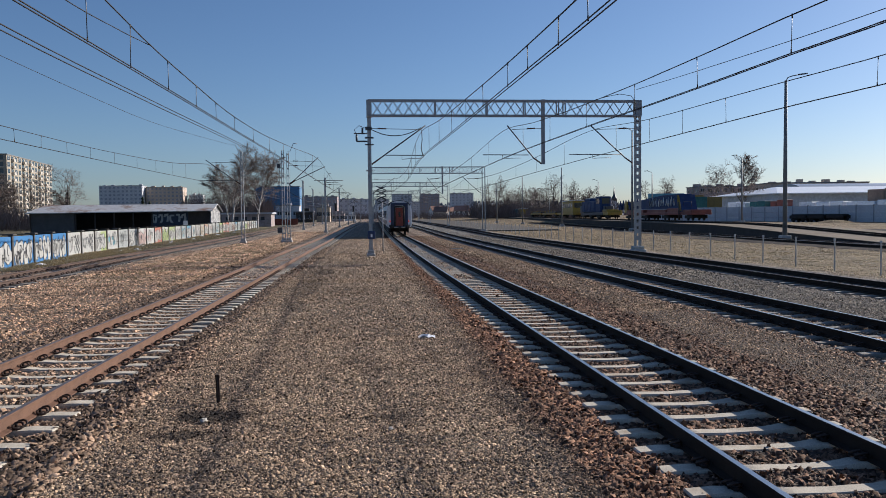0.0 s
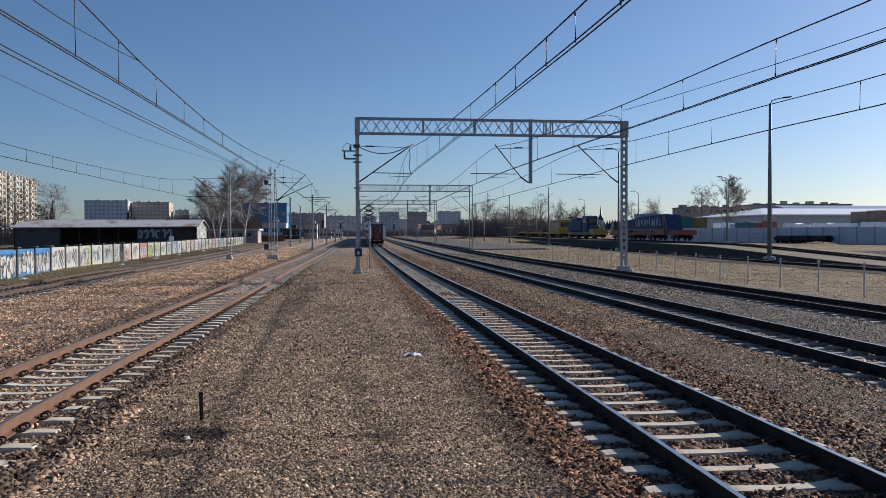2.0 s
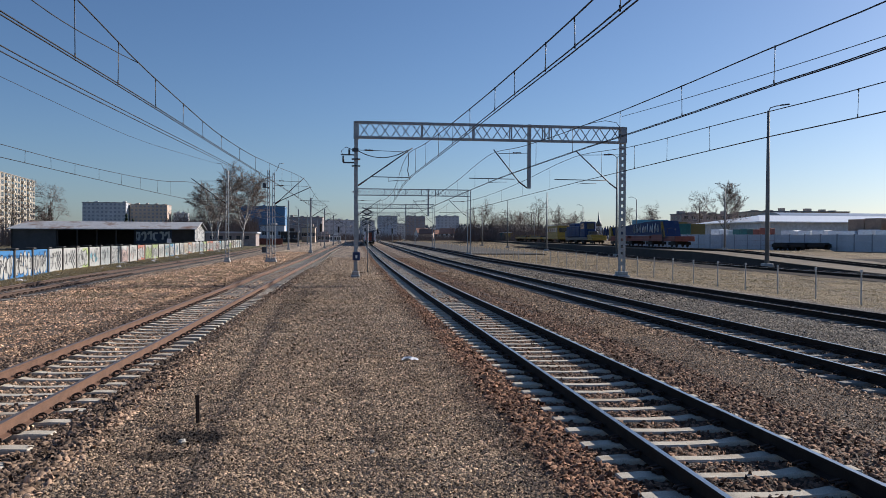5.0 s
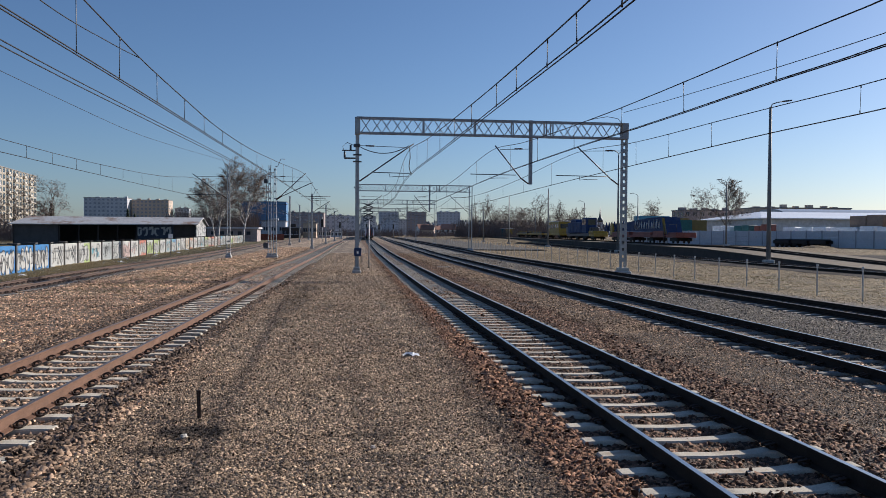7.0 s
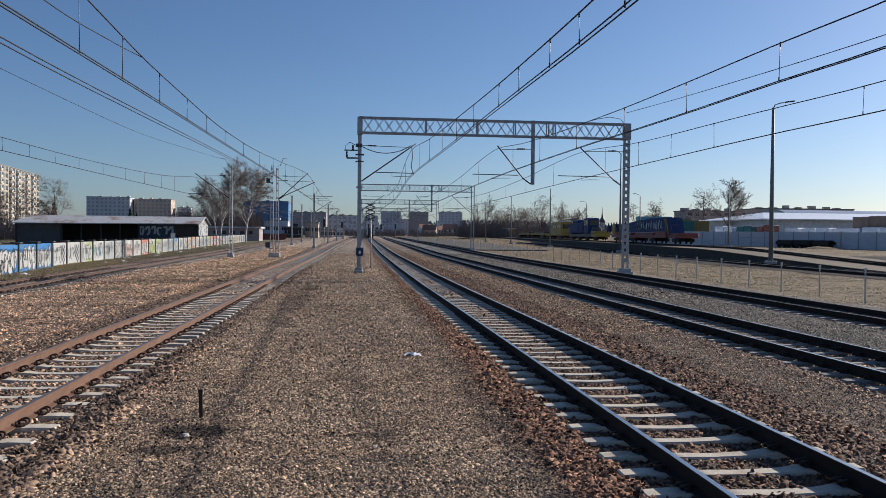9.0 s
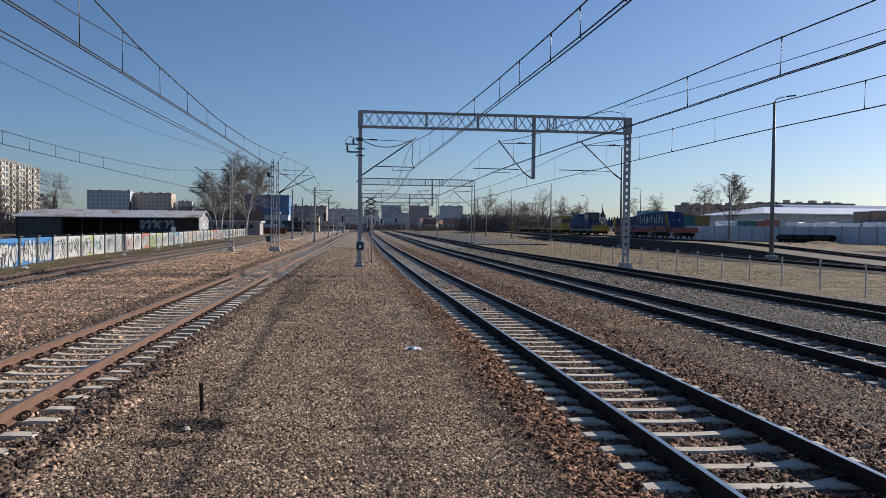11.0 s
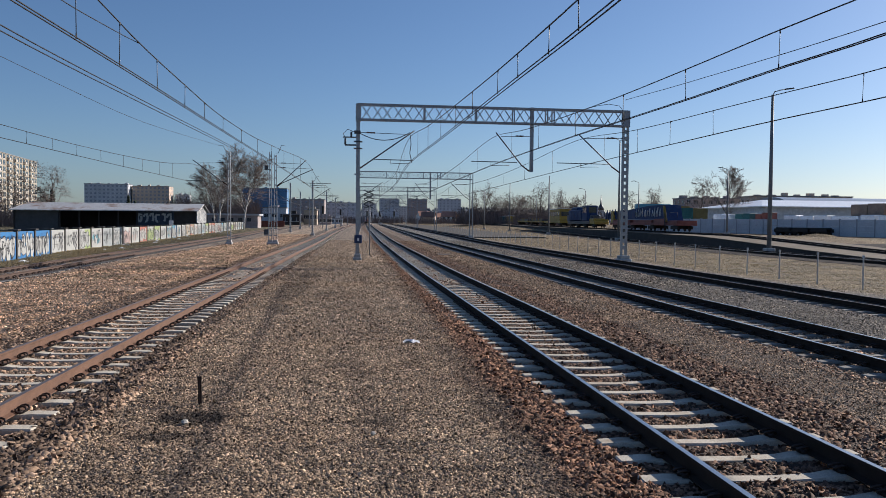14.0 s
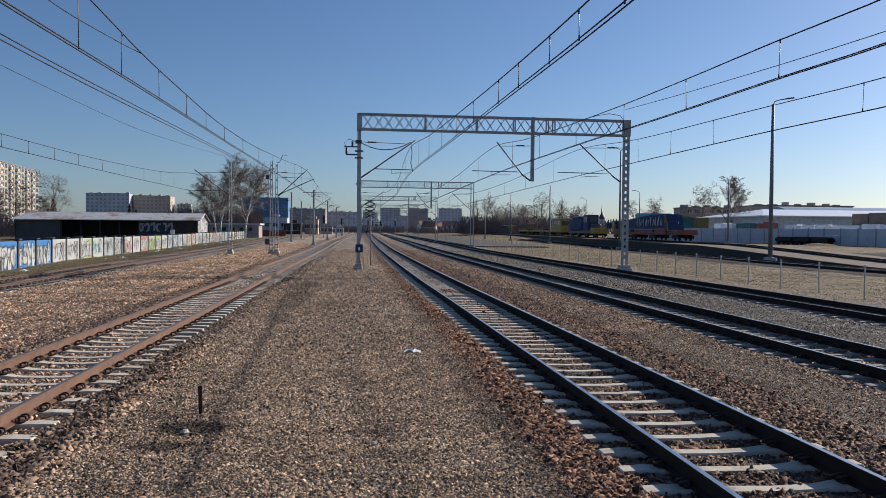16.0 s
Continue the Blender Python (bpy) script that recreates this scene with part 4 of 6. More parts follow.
def blob(g, cy, cz, ry, rz, x, seed, mi=0, thick=0.004):
    """A flat rounded letter form on the wall's face, with an uneven outline."""
    rr = random.Random(seed)
    ph = [rr.uniform(0, 6.283) for _ in range(3)]
    ring = []
    for k in range(26):
        t = 6.283 * k / 26
        w = 1 + 0.16 * math.sin(2 * t + ph[0]) + 0.14 * math.sin(3 * t + ph[1]) + 0.08 * math.sin(5 * t + ph[2])
        ring.append((cy + ry * w * math.cos(t), cz + rz * w * math.sin(t)))
    n = len(ring)
    g.add([(x, a, b) for a, b in ring] + [(x + thick, a, b) for a, b in ring], [tuple(range(n, 2 * n))] + [(i, (i + 1) % n, n + (i + 1) % n, n + i) for i in range(n)], mi)


def ribbon(g, pts, w, x, mi=0):
    """A sprayed stroke, a few millimetres proud."""
    for (a, b), (c, d) in zip(pts, pts[1:]):
        L = math.hypot(c - a, d - b) or 1
        u, v = -(d - b) / L * w / 2, (c - a) / L * w / 2
        g.add([(x, a + u, b + v), (x, a - u, b - v), (x, c - u, d - v), (x, c + u, d + v)], [(0, 1, 2, 3)], mi)


def curl(rr, cy, cz, ry, rz):
    a0, da = rr.uniform(0, 6.283), rr.choice((-1, 1)) * rr.uniform(2.5, 5.0)
    return [(cy + ry * math.cos(a0 + da * k / 9) * (0.6 + 0.4 * k / 9), cz + rz * math.sin(a0 + da * k / 9)) for k in range(10)]


def paint_piece(panel, kind, fill, accent, seed):
    rr = random.Random(seed)
    f = 0.052
    if accent:
        g = Geo()
        if kind == "half":
            e = rr.choice((-1, 1))
            g.box(f - 0.002, min(0, e * 1.55), -0.05, f + 0.002, max(0, e * 1.55), 1.44)
        elif kind == "check":
            g.box(f - 0.002, -1.58, -0.05, f + 0.002, -1.3, 1.44)
        else:
            for _ in range(3):
                blob(g, rr.uniform(-1.1, 1.1), rr.uniform(0.2, 1.2), rr.uniform(0.2, 0.4), rr.uniform(0.12, 0.25), f - 0.001, rr.random())
        part("background_paint", g, PAINT[accent], panel)
    if kind in ("letter", "half"):
        spots = [(-1.02 + 0.68 * k + rr.uniform(-0.12, 0.12), 0.62 + rr.uniform(-0.08, 0.12), rr.uniform(0.36, 0.5), rr.uniform(0.48, 0.6), rr.random()) for k in range(4)]
        for cy, cz, ry, rz, sd in spots:
            g = Geo()
            blob(g, cy, cz, ry + 0.045, rz + 0.045, f + 0.004 + 0.003 * (len(panel.children) % 4), sd, 1)
            blob(g, cy, cz, ry, rz, f + 0.006 + 0.003 * (len(panel.children) % 4), sd, 0)
            for _ in range(4):
                ribbon(g, curl(rr, cy + rr.uniform(-0.25, 0.25), cz + rr.uniform(-0.35, 0.35), rr.uniform(0.1, 0.3), rr.uniform(0.12, 0.4)), rr.uniform(0.03, 0.075), f + 0.024, 1)
            part("painted_letter_form", g, [PAINT[fill], INK], panel)
    elif kind == "check":
        g = Geo()
        for i in range(6):
            for j in range(6):
                if (i + j) % 2 == 0 and i + j * 0.6 > 2.4:
                    g.box(f, 0.05 + i * 0.21, 0.05 + j * 0.21, f + 0.004, 0.26 + i * 0.21, 0.26 + j * 0.21)
        part("painted_checks", g, INK, panel)
    if kind in ("stroke", "check"):
        g = Geo()
        for k in range(9 if kind == "stroke" else 4):
            cy = -1.1 + 0.27 * k if kind == "stroke" else -1.0 + 0.4 * k
            ribbon(g, curl(rr, cy, 0.7 + rr.uniform(-0.15, 0.2), rr.uniform(0.15, 0.4), rr.uniform(0.25, 0.6)), rr.uniform(0.035, 0.09), f + 0.008)
        part("painted_strokes", g, INK, panel)


wy = [33.9 + 3.38 * k for k in range(43)]
for k, y in enumerate(wy):
    x = W_LINE(y)
    z = rise(y) + 0.06
    x2, y2 = W_LINE(y + 3.38), y + 3.38
    a = -math.degrees(math.atan2(x2 - x, 3.38))
    part("wall_post", ME_POST, None, wall, at=Matrix.Translation((x, y, z)) @ pose(0, 0, 0, 0, 0, a))
    if k < len(wy) - 1:
        gp, fp, ap, kd = PIECES[k] if k < len(PIECES) else PIECES[9 + (k * 7) % 16]
        pn = part("wall_panel", PANEL[gp], None, wall, at=Matrix.Translation(((x + x2) / 2, (y + y2) / 2, z)) @ pose(0, 0, 0, 0, 0, a))
        paint_piece(pn, kd, fp, ap if ap != gp else "", 500 + k)

# ---- pale fence between the outer track and the grass ----
M_FENCE = grainy("weathered_white_post", (0.50, 0.49, 0.47), 0.12, 6, 0.7, fine=60, bump=0.15)
fence = thing("track_fence", "low fence of pale concrete posts with thin rails", "fence")
ME_FP = Geo().box(-0.022, -0.022, -0.3, 0.022, 0.022, 1.22, bevel=0.006).box(-0.036, -0.036, 1.15, 0.036, 0.036, 1.25, bevel=0.01).mesh("fence_post", M_FENCE)
fy = [20.8 + 2.82 * k for k in range(54)]


def fence_x(y):
    return 18.5 + max(0, y - 90) * 0.01


for y in fy:
    part("fence_post", ME_FP, None, fence, at=Matrix.Translation((fence_x(y), y, rise(y))) @ pose(0, 0, 0, random.uniform(-1, 1), random.uniform(-1, 1), 0))
for zr in (1.1,):
    part("fence_rail", Geo().tube([(fence_x(y), y, rise(y) + zr) for y in fy], 0.007, 4), M_FENCE, fence)

# ---- loading platform, its track and the ground beyond ----
P_EDGE = knots([(20, 35.5), (56, 36.6), (76, 38.3), (116, 40.8), (169, 44.2), (260, 51), (400, 62)])
M_CINDER = grainy("dark_cinder", (0.055, 0.048, 0.045), 0.35, 0.8, 1.0, fine=14, bump=0.5, stain=(0.12, 0.10, 0.085), spec=0.05)
M_PLAT = grainy("platform_sand", (0.20, 0.165, 0.125), 0.2, 0.6, 0.9, fine=12, bump=0.3, stain=(0.15, 0.125, 0.1), spec=0.1)
M_PLAT_WALL = grainy("platform_wall", (0.055, 0.047, 0.042), 0.3, 0.8, 0.9, fine=8, bump=0.4)
def plat_drop(y):
    """The platform sinks into the yard towards its near end."""
    return -0.98 * (1 - max(0.0, min(1.0, (y - 50) / 34)))


path = [(P_EDGE(y), y, rise(y) + plat_drop(y)) for y in [34 + 3 * k for k in range(9)] + [61 + 6 * k for k in range(57)]]
plat = thing("loading_platform", "long low loading platform with a dark retaining wall", "platform", kind="structure")
part("retaining_wall", Geo().sweep([(-0.05, -0.6), (0.4, -0.6), (0.4, 1.0), (-0.05, 1.0)], path), M_PLAT_WALL, plat)
part("platform_top", Geo().sweep([(-0.12, 1.004), (0.44, 1.0), (0.44, -0.6), (9, -0.6), (9, 1.06), (-0.12, 1.06)], path), M_PLAT, plat)
yard = thing("railway_track", "yard track with dark rails beside the loading platform", "railway track", kind="structure")
for s in (-1, 1):
    part("rail", Geo().sweep([(u + s * 0.7535, w) for u, w in RAIL_PROFILE], [(P_EDGE(y) - 3.4, y, rise(y) + SEAT) for y in steps(20, 300)], RAIL_FACES), [M_RAIL_DARK, M_RAIL_TOP_DULL], yard)
    part("rail", Geo().sweep([(u + s * 0.7535, w) for u, w in RAIL_PROFILE], [(P_EDGE(y) + 4.6, y, rise(y) + 1.06 + plat_drop(y)) for y in steps(46, 300)], RAIL_FACES), [M_RAIL_DARK, M_RAIL_TOP_DULL], yard)
cb = Geo().sweep([(-6.6, -0.2), (-6.0, 0.0), (-1.4, 0.03), (-0.3, -0.2)], [(P_EDGE(y), y, rise(y)) for y in [20 + 5 * k for k in range(56)]], closed=False)
solid("cinder_bed", cb, M_CINDER, "dark cinder bed of the yard track", "ground", kind="structure")
station = Geo().sweep([(16.9, -0.3), (17.0, 0.10), (27.5, 0.14), (29.0, -0.3)], [(T_THIRD(y) - 14.65, y, rise(y)) for y in [112 + 8 * k for k in range(36)]])
solid("paved_strip", station, grainy("pale_paving", (0.13, 0.122, 0.112), 0.25, 0.5, 1.0, fine=6, bump=0.4, stain=(0.17, 0.15, 0.125), spec=0.05), "pale paved platform strip beside the outer track", "platform", kind="structure")

gx = [30.0 + 1.6 * i for i in range(22)]
gyy = [24.0 + 2.0 * j for j in range(25)]
patch = Geo().add([(a, b, ground_height(a, b) + 0.02 + 0.05 * noise.noise((a * 0.4, b * 0.4, 2))) for b in gyy for a in gx], [(j * 22 + i, j * 22 + i + 1, j * 22 + 23 + i, j * 22 + 22 + i) for j in range(24) for i in range(21)], 0, True)
solid("cinder_yard", patch, M_CINDER, "dark cinder ground of the old goods yard", "ground", kind="structure")


def dry_grass(boxes, seed):
    """Tufts of withered grass blades."""
    rng = np.random.default_rng(seed)
    vs, fs, c = [], [], 0
    for x0, x1, y0, y1, n, h0, h1 in boxes:
        for _ in range(n):
            x, y = rng.uniform(x0, x1), rng.uniform(y0, y1)
            if noise.noise((x * 0.35, y * 0.35, 5.0)) < -0.32:
                continue
            z = ground_height(x, y)
            for _ in range(5):
                h = rng.uniform(h0, h1)
                a, b = x + rng.normal(0, 0.08), y + rng.normal(0, 0.08)
                w = rng.uniform(0.012, 0.03)
                vs += [(a - w, b, z - 0.02), (a + w, b, z - 0.02), (a + rng.normal(0, 0.1), b + rng.normal(0, 0.1), z + h)]
                fs.append((c, c + 1, c + 2))
                c += 3
    me = bpy.data.meshes.new("dry_grass")
    me.from_pydata(vs, [], fs)
    m = Mat("withered_grass", 0.9, 0, 0.2)
    m.color(m.ramp(m.island(), [(0.0, (0.40, 0.31, 0.18)), (0.5, (0.55, 0.45, 0.27)), (1.0, (0.68, 0.58, 0.38))]))
    me.materials.append(m.m)
    solid("dry_grass", me, m.m, "withered straw-coloured grass tufts beside the tracks", "grass", kind="stuff")


dry_grass([(17.3, 33, 21, 45, 2500, 0.02, 0.05), (17.5, 34, 45, 95, 1500, 0.02, 0.06), (-19.5, -16.2, 36, 60, 2500, 0.03, 0.14), (-22.5, -17.5, 60, 120, 2500, 0.04, 0.16), (-11.5, -6.8, 30, 75, 700, 0.04, 0.12)], 12)

# ---- lamp posts ----
M_POLE = grainy("lamp_pole_paint", (0.20, 0.205, 0.205), 0.15, 3, 0.6, 0.2, fine=40, bump=0.05)


def lamp_post(x, y, h, arm, label, double=False, z=0.0):
    ob = thing("street_lamp", label, "street lamp", Matrix.Translation((x, y, z)), "yard lamps")
    part("foot", Geo().box(-0.4, -0.4, -0.4, 0.4, 0.4, 0.35, bevel=0.06), M_FOUND, ob)
    part("pole", Geo().tube([(0, 0, 0.2), (0, 0, h * 0.5), (0, 0, h)], [0.2, 0.165, 0.115] if h > 13.5 else [0.16, 0.13, 0.085], 10), M_POLE, ob)
    for s in ((-1, 1) if double else ((1,) if arm else ())):
        a = part("arm", Geo().tube([(0, 0, h - 0.1), (s * arm * 0.08, 0, h + 0.25), (s * arm * 0.35, 0, h + 0.42), (s * arm * 0.6, 0, h + 0.5)], 0.045, 7), M_POLE, ob)
        part("lamp_head", Geo().box(-0.42, -0.13, -0.05, 0.42, 0.13, 0.06, bevel=0.04), M_STEEL_DARK, a, at=pose(s * arm * 0.8, 0, h + 0.56, 0, -8 * s, 0))
    return ob


for x, y, h, d in ((35.9, 64, 13.65, False), (35.9, 103, 13.4, True), (36, 142, 10.9, False), (36.2, 180, 11.2, False), (36.3, 217, 10.8, False)):
    lamp_post(x, y, h, 1.9 if y < 70 else (1.1 if d else 0), "tall grey steel lamp post beside the yard track", d, rise(y))
for x, y, h in ((62, 124, 10.6), (62, 165, 10.3), (62, 205, 10.2), (62, 262, 9.8)):
    lamp_post(x, y, h, -1.7, "slim grey street lamp behind the loading platform", z=rise(y) + 0.6)

# ---- small things in the foreground ----
stake = thing("iron_stake", "short rusty iron stake standing in the gravel", "stake", Matrix.Translation((-1.92, 9.97, -0.02)) @ pose(0, 0, 0, 0, -1.5, 20))
part("shaft", Geo().box(-0.022, -0.02, -0.25, 0.022, 0.02, 0.34, bevel=0.006).box(-0.026, -0.024, 0.30, 0.026, 0.024, 0.35, bevel=0.006), grainy("stake_rust", (0.045, 0.028, 0.02), 0.4, 20, 0.8, 0.2, fine=120, bump=0.4), stake)
pg = Geo()
prng = random.Random(5)
pv = []
for j in range(5):
    for i in range(6):
        pv.append((0.30 * (i / 5 - 0.5) + prng.uniform(-0.015, 0.015), 0.22 * (j / 4 - 0.5) + prng.uniform(-0.015, 0.015), 0.02 + prng.uniform(0, 0.05) * (1 if 0 < i < 5 else 0.3)))
pf = [(j * 6 + i, j * 6 + i + 1, j * 6 + i + 7, j * 6 + i + 6) for j in range(4) for i in range(5)]
n = len(pv)
pv += [(a, b, c - 0.006) for a, b, c in pv]
pf += [tuple(k + n for k in reversed(f)) for f in pf]
pg.add(pv, pf)
solid("litter", pg, grainy("white_plastic_film", (0.82, 0.82, 0.82), 0.06, 12, 0.4, fine=40, bump=0.3), "crumpled white plastic scrap on the gravel", "litter", Matrix.Translation((1.08, 14.7, -0.02)))
for x, y, s in ((-1.90, 8.98, 0.05), (0.21, 8.35, 0.035)):
    rg = Geo()
    rr = random.Random(int(x * 100))
    rv = [(math.cos(a) * math.cos(b) * s * rr.uniform(0.7, 1.1), math.sin(a) * math.cos(b) * s * rr.uniform(0.7, 1.1), math.sin(b) * s * rr.uniform(0.5, 0.8)) for b in (-0.9, 0, 0.9) for a in [k * math.pi / 4 for k in range(8)]]
    rf = [(j * 8 + i, j * 8 + (i + 1) % 8, j * 8 + 8 + (i + 1) % 8, j * 8 + 8 + i) for j in range(2) for i in range(8)] + [tuple(range(7, -1, -1)), tuple(range(16, 24))]
    rg.add(rv, rf)
    solid("stone", rg, grainy("pale_stone", (0.5, 0.46, 0.4), 0.2, 15, 0.85, fine=80, bump=0.3), "single pale stone on dark gravel", "stone", Matrix.Translation((x, y, 0.0)))

for k in range(14):
    lr = random.Random(200 + k)
    y = 44 + 6.5 * k + lr.uniform(-2, 2)
    x = W_LINE(y) + lr.uniform(0.5, 2.4)
    w = lr.uniform(0.12, 0.35)
    lg = Geo().add([(-w, -w * 0.7, 0.0), (w, -w * 0.8, 0.02), (w * 0.9, w, 0.03), (-w * 0.8, w * 0.8, 0.0), (0, 0, w * 0.5)], [(0, 1, 4), (1, 2, 4), (2, 3, 4), (3, 0, 4), (3, 2, 1, 0)])
    solid("litter", lg, M_WHITE, "pale scrap of rubbish lying in the grass by the wall", "litter", Matrix.Translation((x, y, ground_height(x, y) + 0.01)) @ pose(0, 0, 0, 0, 0, k * 40), "rubbish")
sg = thing("marker_sign", "small pale square sign on a thin post", "sign", Matrix.Translation((-18.9, 83, rise(83))))
part("post", Geo().tube([(0, 0, -0.2), (0, 0, 2.2)], 0.03, 6), M_STEEL_GREY, sg)
part("plate", Geo().box(-0.22, -0.05, 1.75, 0.22, -0.03, 2.2), M_WHITE, sg)
solid("plank", Geo().box(-0.45, -0.05, 0, 0.45, 0.05, 0.05, bevel=0.01), M_FENCE, "pale plank lying between the tracks", "plank", Matrix.Translation((6.35, 55.5, ground_height(6.35, 55.5) + 0.01)) @ pose(0, 0, 0, 0, 0, -4))


# ---- train ----
M_COACH = grainy("coach_silver_white", (0.62, 0.63, 0.65), 0.06, 2, 0.35, 0.1, fine=20, bump=0.02)
M_COACH_BLUE = grainy("coach_dark_blue", (0.02, 0.035, 0.09), 0.15, 2, 0.35, fine=20, bump=0.02)
M_ROOF_DARK = grainy("coach_roof", (0.05, 0.052, 0.06), 0.2, 2, 0.6, 0.2, fine=20, bump=0.05)
M_BLACK = grainy("underframe_black", (0.018, 0.017, 0.016), 0.3, 4, 0.7, fine=30, bump=0.2)
M_DOOR_RED = grainy("gangway_red", (0.25, 0.05, 0.03), 0.2, 3, 0.55, fine=30, bump=0.1)
M_GLASS = Mat("dark_glass", 0.08, 0, 0.6)
M_GLASS.color((0.012, 0.015, 0.02))
M_GLASS = M_GLASS.m
M_TAIL = Mat("tail_light", 0.4)
M_TAIL.color((0.6, 0.02, 0.02))
M_TAIL.b.inputs["Emission Color"].default_value = (1.0, 0.12, 0.10, 1)
M_TAIL.b.inputs["Emission Strength"].default_value = 0.35
M_TAIL = M_TAIL.m
LEN = 26.4


def coach_section(e=0.0):
    pts = []
    for x, z in ((1.30, 1.0), (1.42, 1.25), (1.44, 2.2), (1.40, 3.0), (1.30, 3.45), (1.08, 3.78), (0.70, 3.97), (0.0, 4.05)):
        pts.append((x - e, z - e * 0.7))
    return pts + [(-x, z) for x, z in pts[-2::-1]]


def build_coach():
    ob = thing("railway_coach", "silver-white passenger coach with a dark roof", "railway coach", group="train")
    sec = coach_section()
    n = len(sec)
    g = Geo()
    ends = [(0.0, 0.10), (0.06, 0.0), (LEN - 0.06, 0.0), (LEN, 0.10)]
    vs, fs, ms = [], [], []
    for y, e in ends:
        vs += [(x, y, z) for x, z in coach_section(e)]
    for k in range(3):
        for i in range(n - 1):
            fs.append((k * n + i, k * n + i + 1, k * n + n + i + 1, k * n + n + i))
            ms.append(1 if 4 <= i < n - 5 else 0)
        fs.append((k * n + n - 1, k * n, k * n + n, k * n + n + n - 1))
        ms.append(2)
    fs += [tuple(range(n)), tuple(range(4 * n - 1, 3 * n - 1, -1))]
    ms += [0, 0]
    g.v, g.f, g.mi, g.smooth = vs, fs, ms, [False] * len(fs)
    body = part("body", g, [M_COACH, M_ROOF_DARK, M_BLACK], ob)
    part("end_frame", Geo().box(-1.18, -0.05, 1.0, 1.18, 0.0, 1.25).box(-0.98, -0.06, 1.25, -0.46, 0.0, 3.55).box(0.46, -0.06, 1.25, 0.98, 0.0, 3.55).box(-0.98, -0.06, 3.45, 0.98, 0.0, 3.75), M_COACH_BLUE, body, "dark blue end panel")
    hood = Geo()
    for s in (-1, 1):
        hood.tube([(s * 0.52, -0.22, 1.15), (s * 0.52, -0.22, 3.3)], 0.09, 8)
    hood.tube([(-0.52, -0.22, 3.32), (0.52, -0.22, 3.32)], 0.09, 8)
    part("gangway_bellows", hood, M_BLACK, body, "black rubber gangway tubes")
    dr = part("gangway_door", Geo().box(-0.42, -0.10, 1.15, 0.42, -0.04, 3.2, bevel=0.02), M_DOOR_RED, body, "orange-red end door")
    part("window", Geo().box(-0.1, -0.115, 2.15, 0.14, -0.10, 2.75), M_GLASS, dr)
    for s in (-1, 1):
        part("tail_light", Geo().tube([(s * 1.05, -0.09, 1.65), (s * 1.05, 0.02, 1.65)], 0.09, 10), M_TAIL, body, "red tail light")
        bf = Geo().tube([(s * 0.875, 0.05, 1.06), (s * 0.875, -0.45, 1.06)], 0.08, 8).tube([(s * 0.875, -0.45, 1.06), (s * 0.875, -0.52, 1.06)], 0.25, 12)
        part("buffer", bf, M_BLACK, body)
        for k in range(11):
            y = 1.9 + k * 2.18
            part("window", Geo().box(s * 1.425 - 0.02, y, 1.95, s * 1.425 + 0.02, y + 1.3, 2.85), M_GLASS, body)
        part("blue_band", Geo().box(s * 1.44 - 0.012, 0.3, 1.3, s * 1.44 + 0.012, LEN - 0.3, 1.75), M_COACH_BLUE, body)
    part("coupler", Geo().box(-0.12, -0.5, 0.85, 0.12, 0.1, 1.1).tube([(0, -0.5, 1.0), (0, -0.52, 0.6)], 0.05, 6), M_BLACK, ob)
    part("underframe", Geo().box(-1.2, 5.0, 0.45, 1.2, LEN - 5.0, 1.02, bevel=0.05).box(-1.3, 0.1, 0.85, 1.3, LEN - 0.1, 1.01), M_BLACK, ob)
    for yc in (3.2, LEN - 3.2):
        bg = part("bogie", Geo().box(-1.15, yc - 1.8, 0.35, -0.95, yc + 1.8, 0.85, bevel=0.04).box(0.95, yc - 1.8, 0.35, 1.15, yc + 1.8, 0.85, bevel=0.04).box(-1.0, yc - 0.35, 0.4, 1.0, yc + 0.35, 0.8), M_BLACK, ob)
        for dy in (-1.25, 1.25):
            for s in (-1, 1):
                part("wheel", Geo().tube([(s * 0.69, yc + dy, 0.46), (s * 0.81, yc + dy, 0.46)], 0.46, 18), M_BLACK, bg)
    return ob


coaches = [build_coach()]
for k in range(6):
    coaches.append(copy_thing(coaches[0], Matrix.Translation((0, 0, 0))))


def on_main(y):
    return Vector((T_MAIN(y), y, rise(y) + SEAT + 0.172))


def train_rows(k):
    """Poses of coach k: the train runs away along the main track."""
    rows = []
    for t in [0.5 * i for i in range(33)]:
        y = 88.5 + 22.0 * t + k * 27.0
        a, b = on_main(y + 3.2), on_main(y + LEN - 3.2)
        d = (b - a).normalized()
        p = a - d * 3.2
        rz = -math.degrees(math.atan2(d.x, d.y))
        rx = math.degrees(math.asin(d.z))
        rows.append((t, pose(p.x, p.y, p.z, rx, 0, rz)))
    return rows


# ---- trees ----
M_BARK = grainy("grey_brown_bark", (0.10, 0.08, 0.065), 0.3, 3, 0.9, fine=30, bump=0.5)
M_TWIG = grainy("brown_twigs", (0.13, 0.10, 0.085), 0.3, 1, 0.9, fine=10, bump=0)
M_TWIG_PALE = grainy("pale_twigs", (0.22, 0.18, 0.155), 0.3, 1, 0.9, fine=10, bump=0)


def birch_mat():
    m = Mat("birch_bark", 0.8, 0, 0.3)
    n = m.noise(2.2, 5, 0.7, stretch=(1, 1, 2.5))
    m.color(m.ramp(n, [(0.36, (0.05, 0.045, 0.04)), (0.46, (0.5, 0.48, 0.45)), (0.7, (0.62, 0.6, 0.57))]))
    return m.m


M_BIRCH = birch_mat()


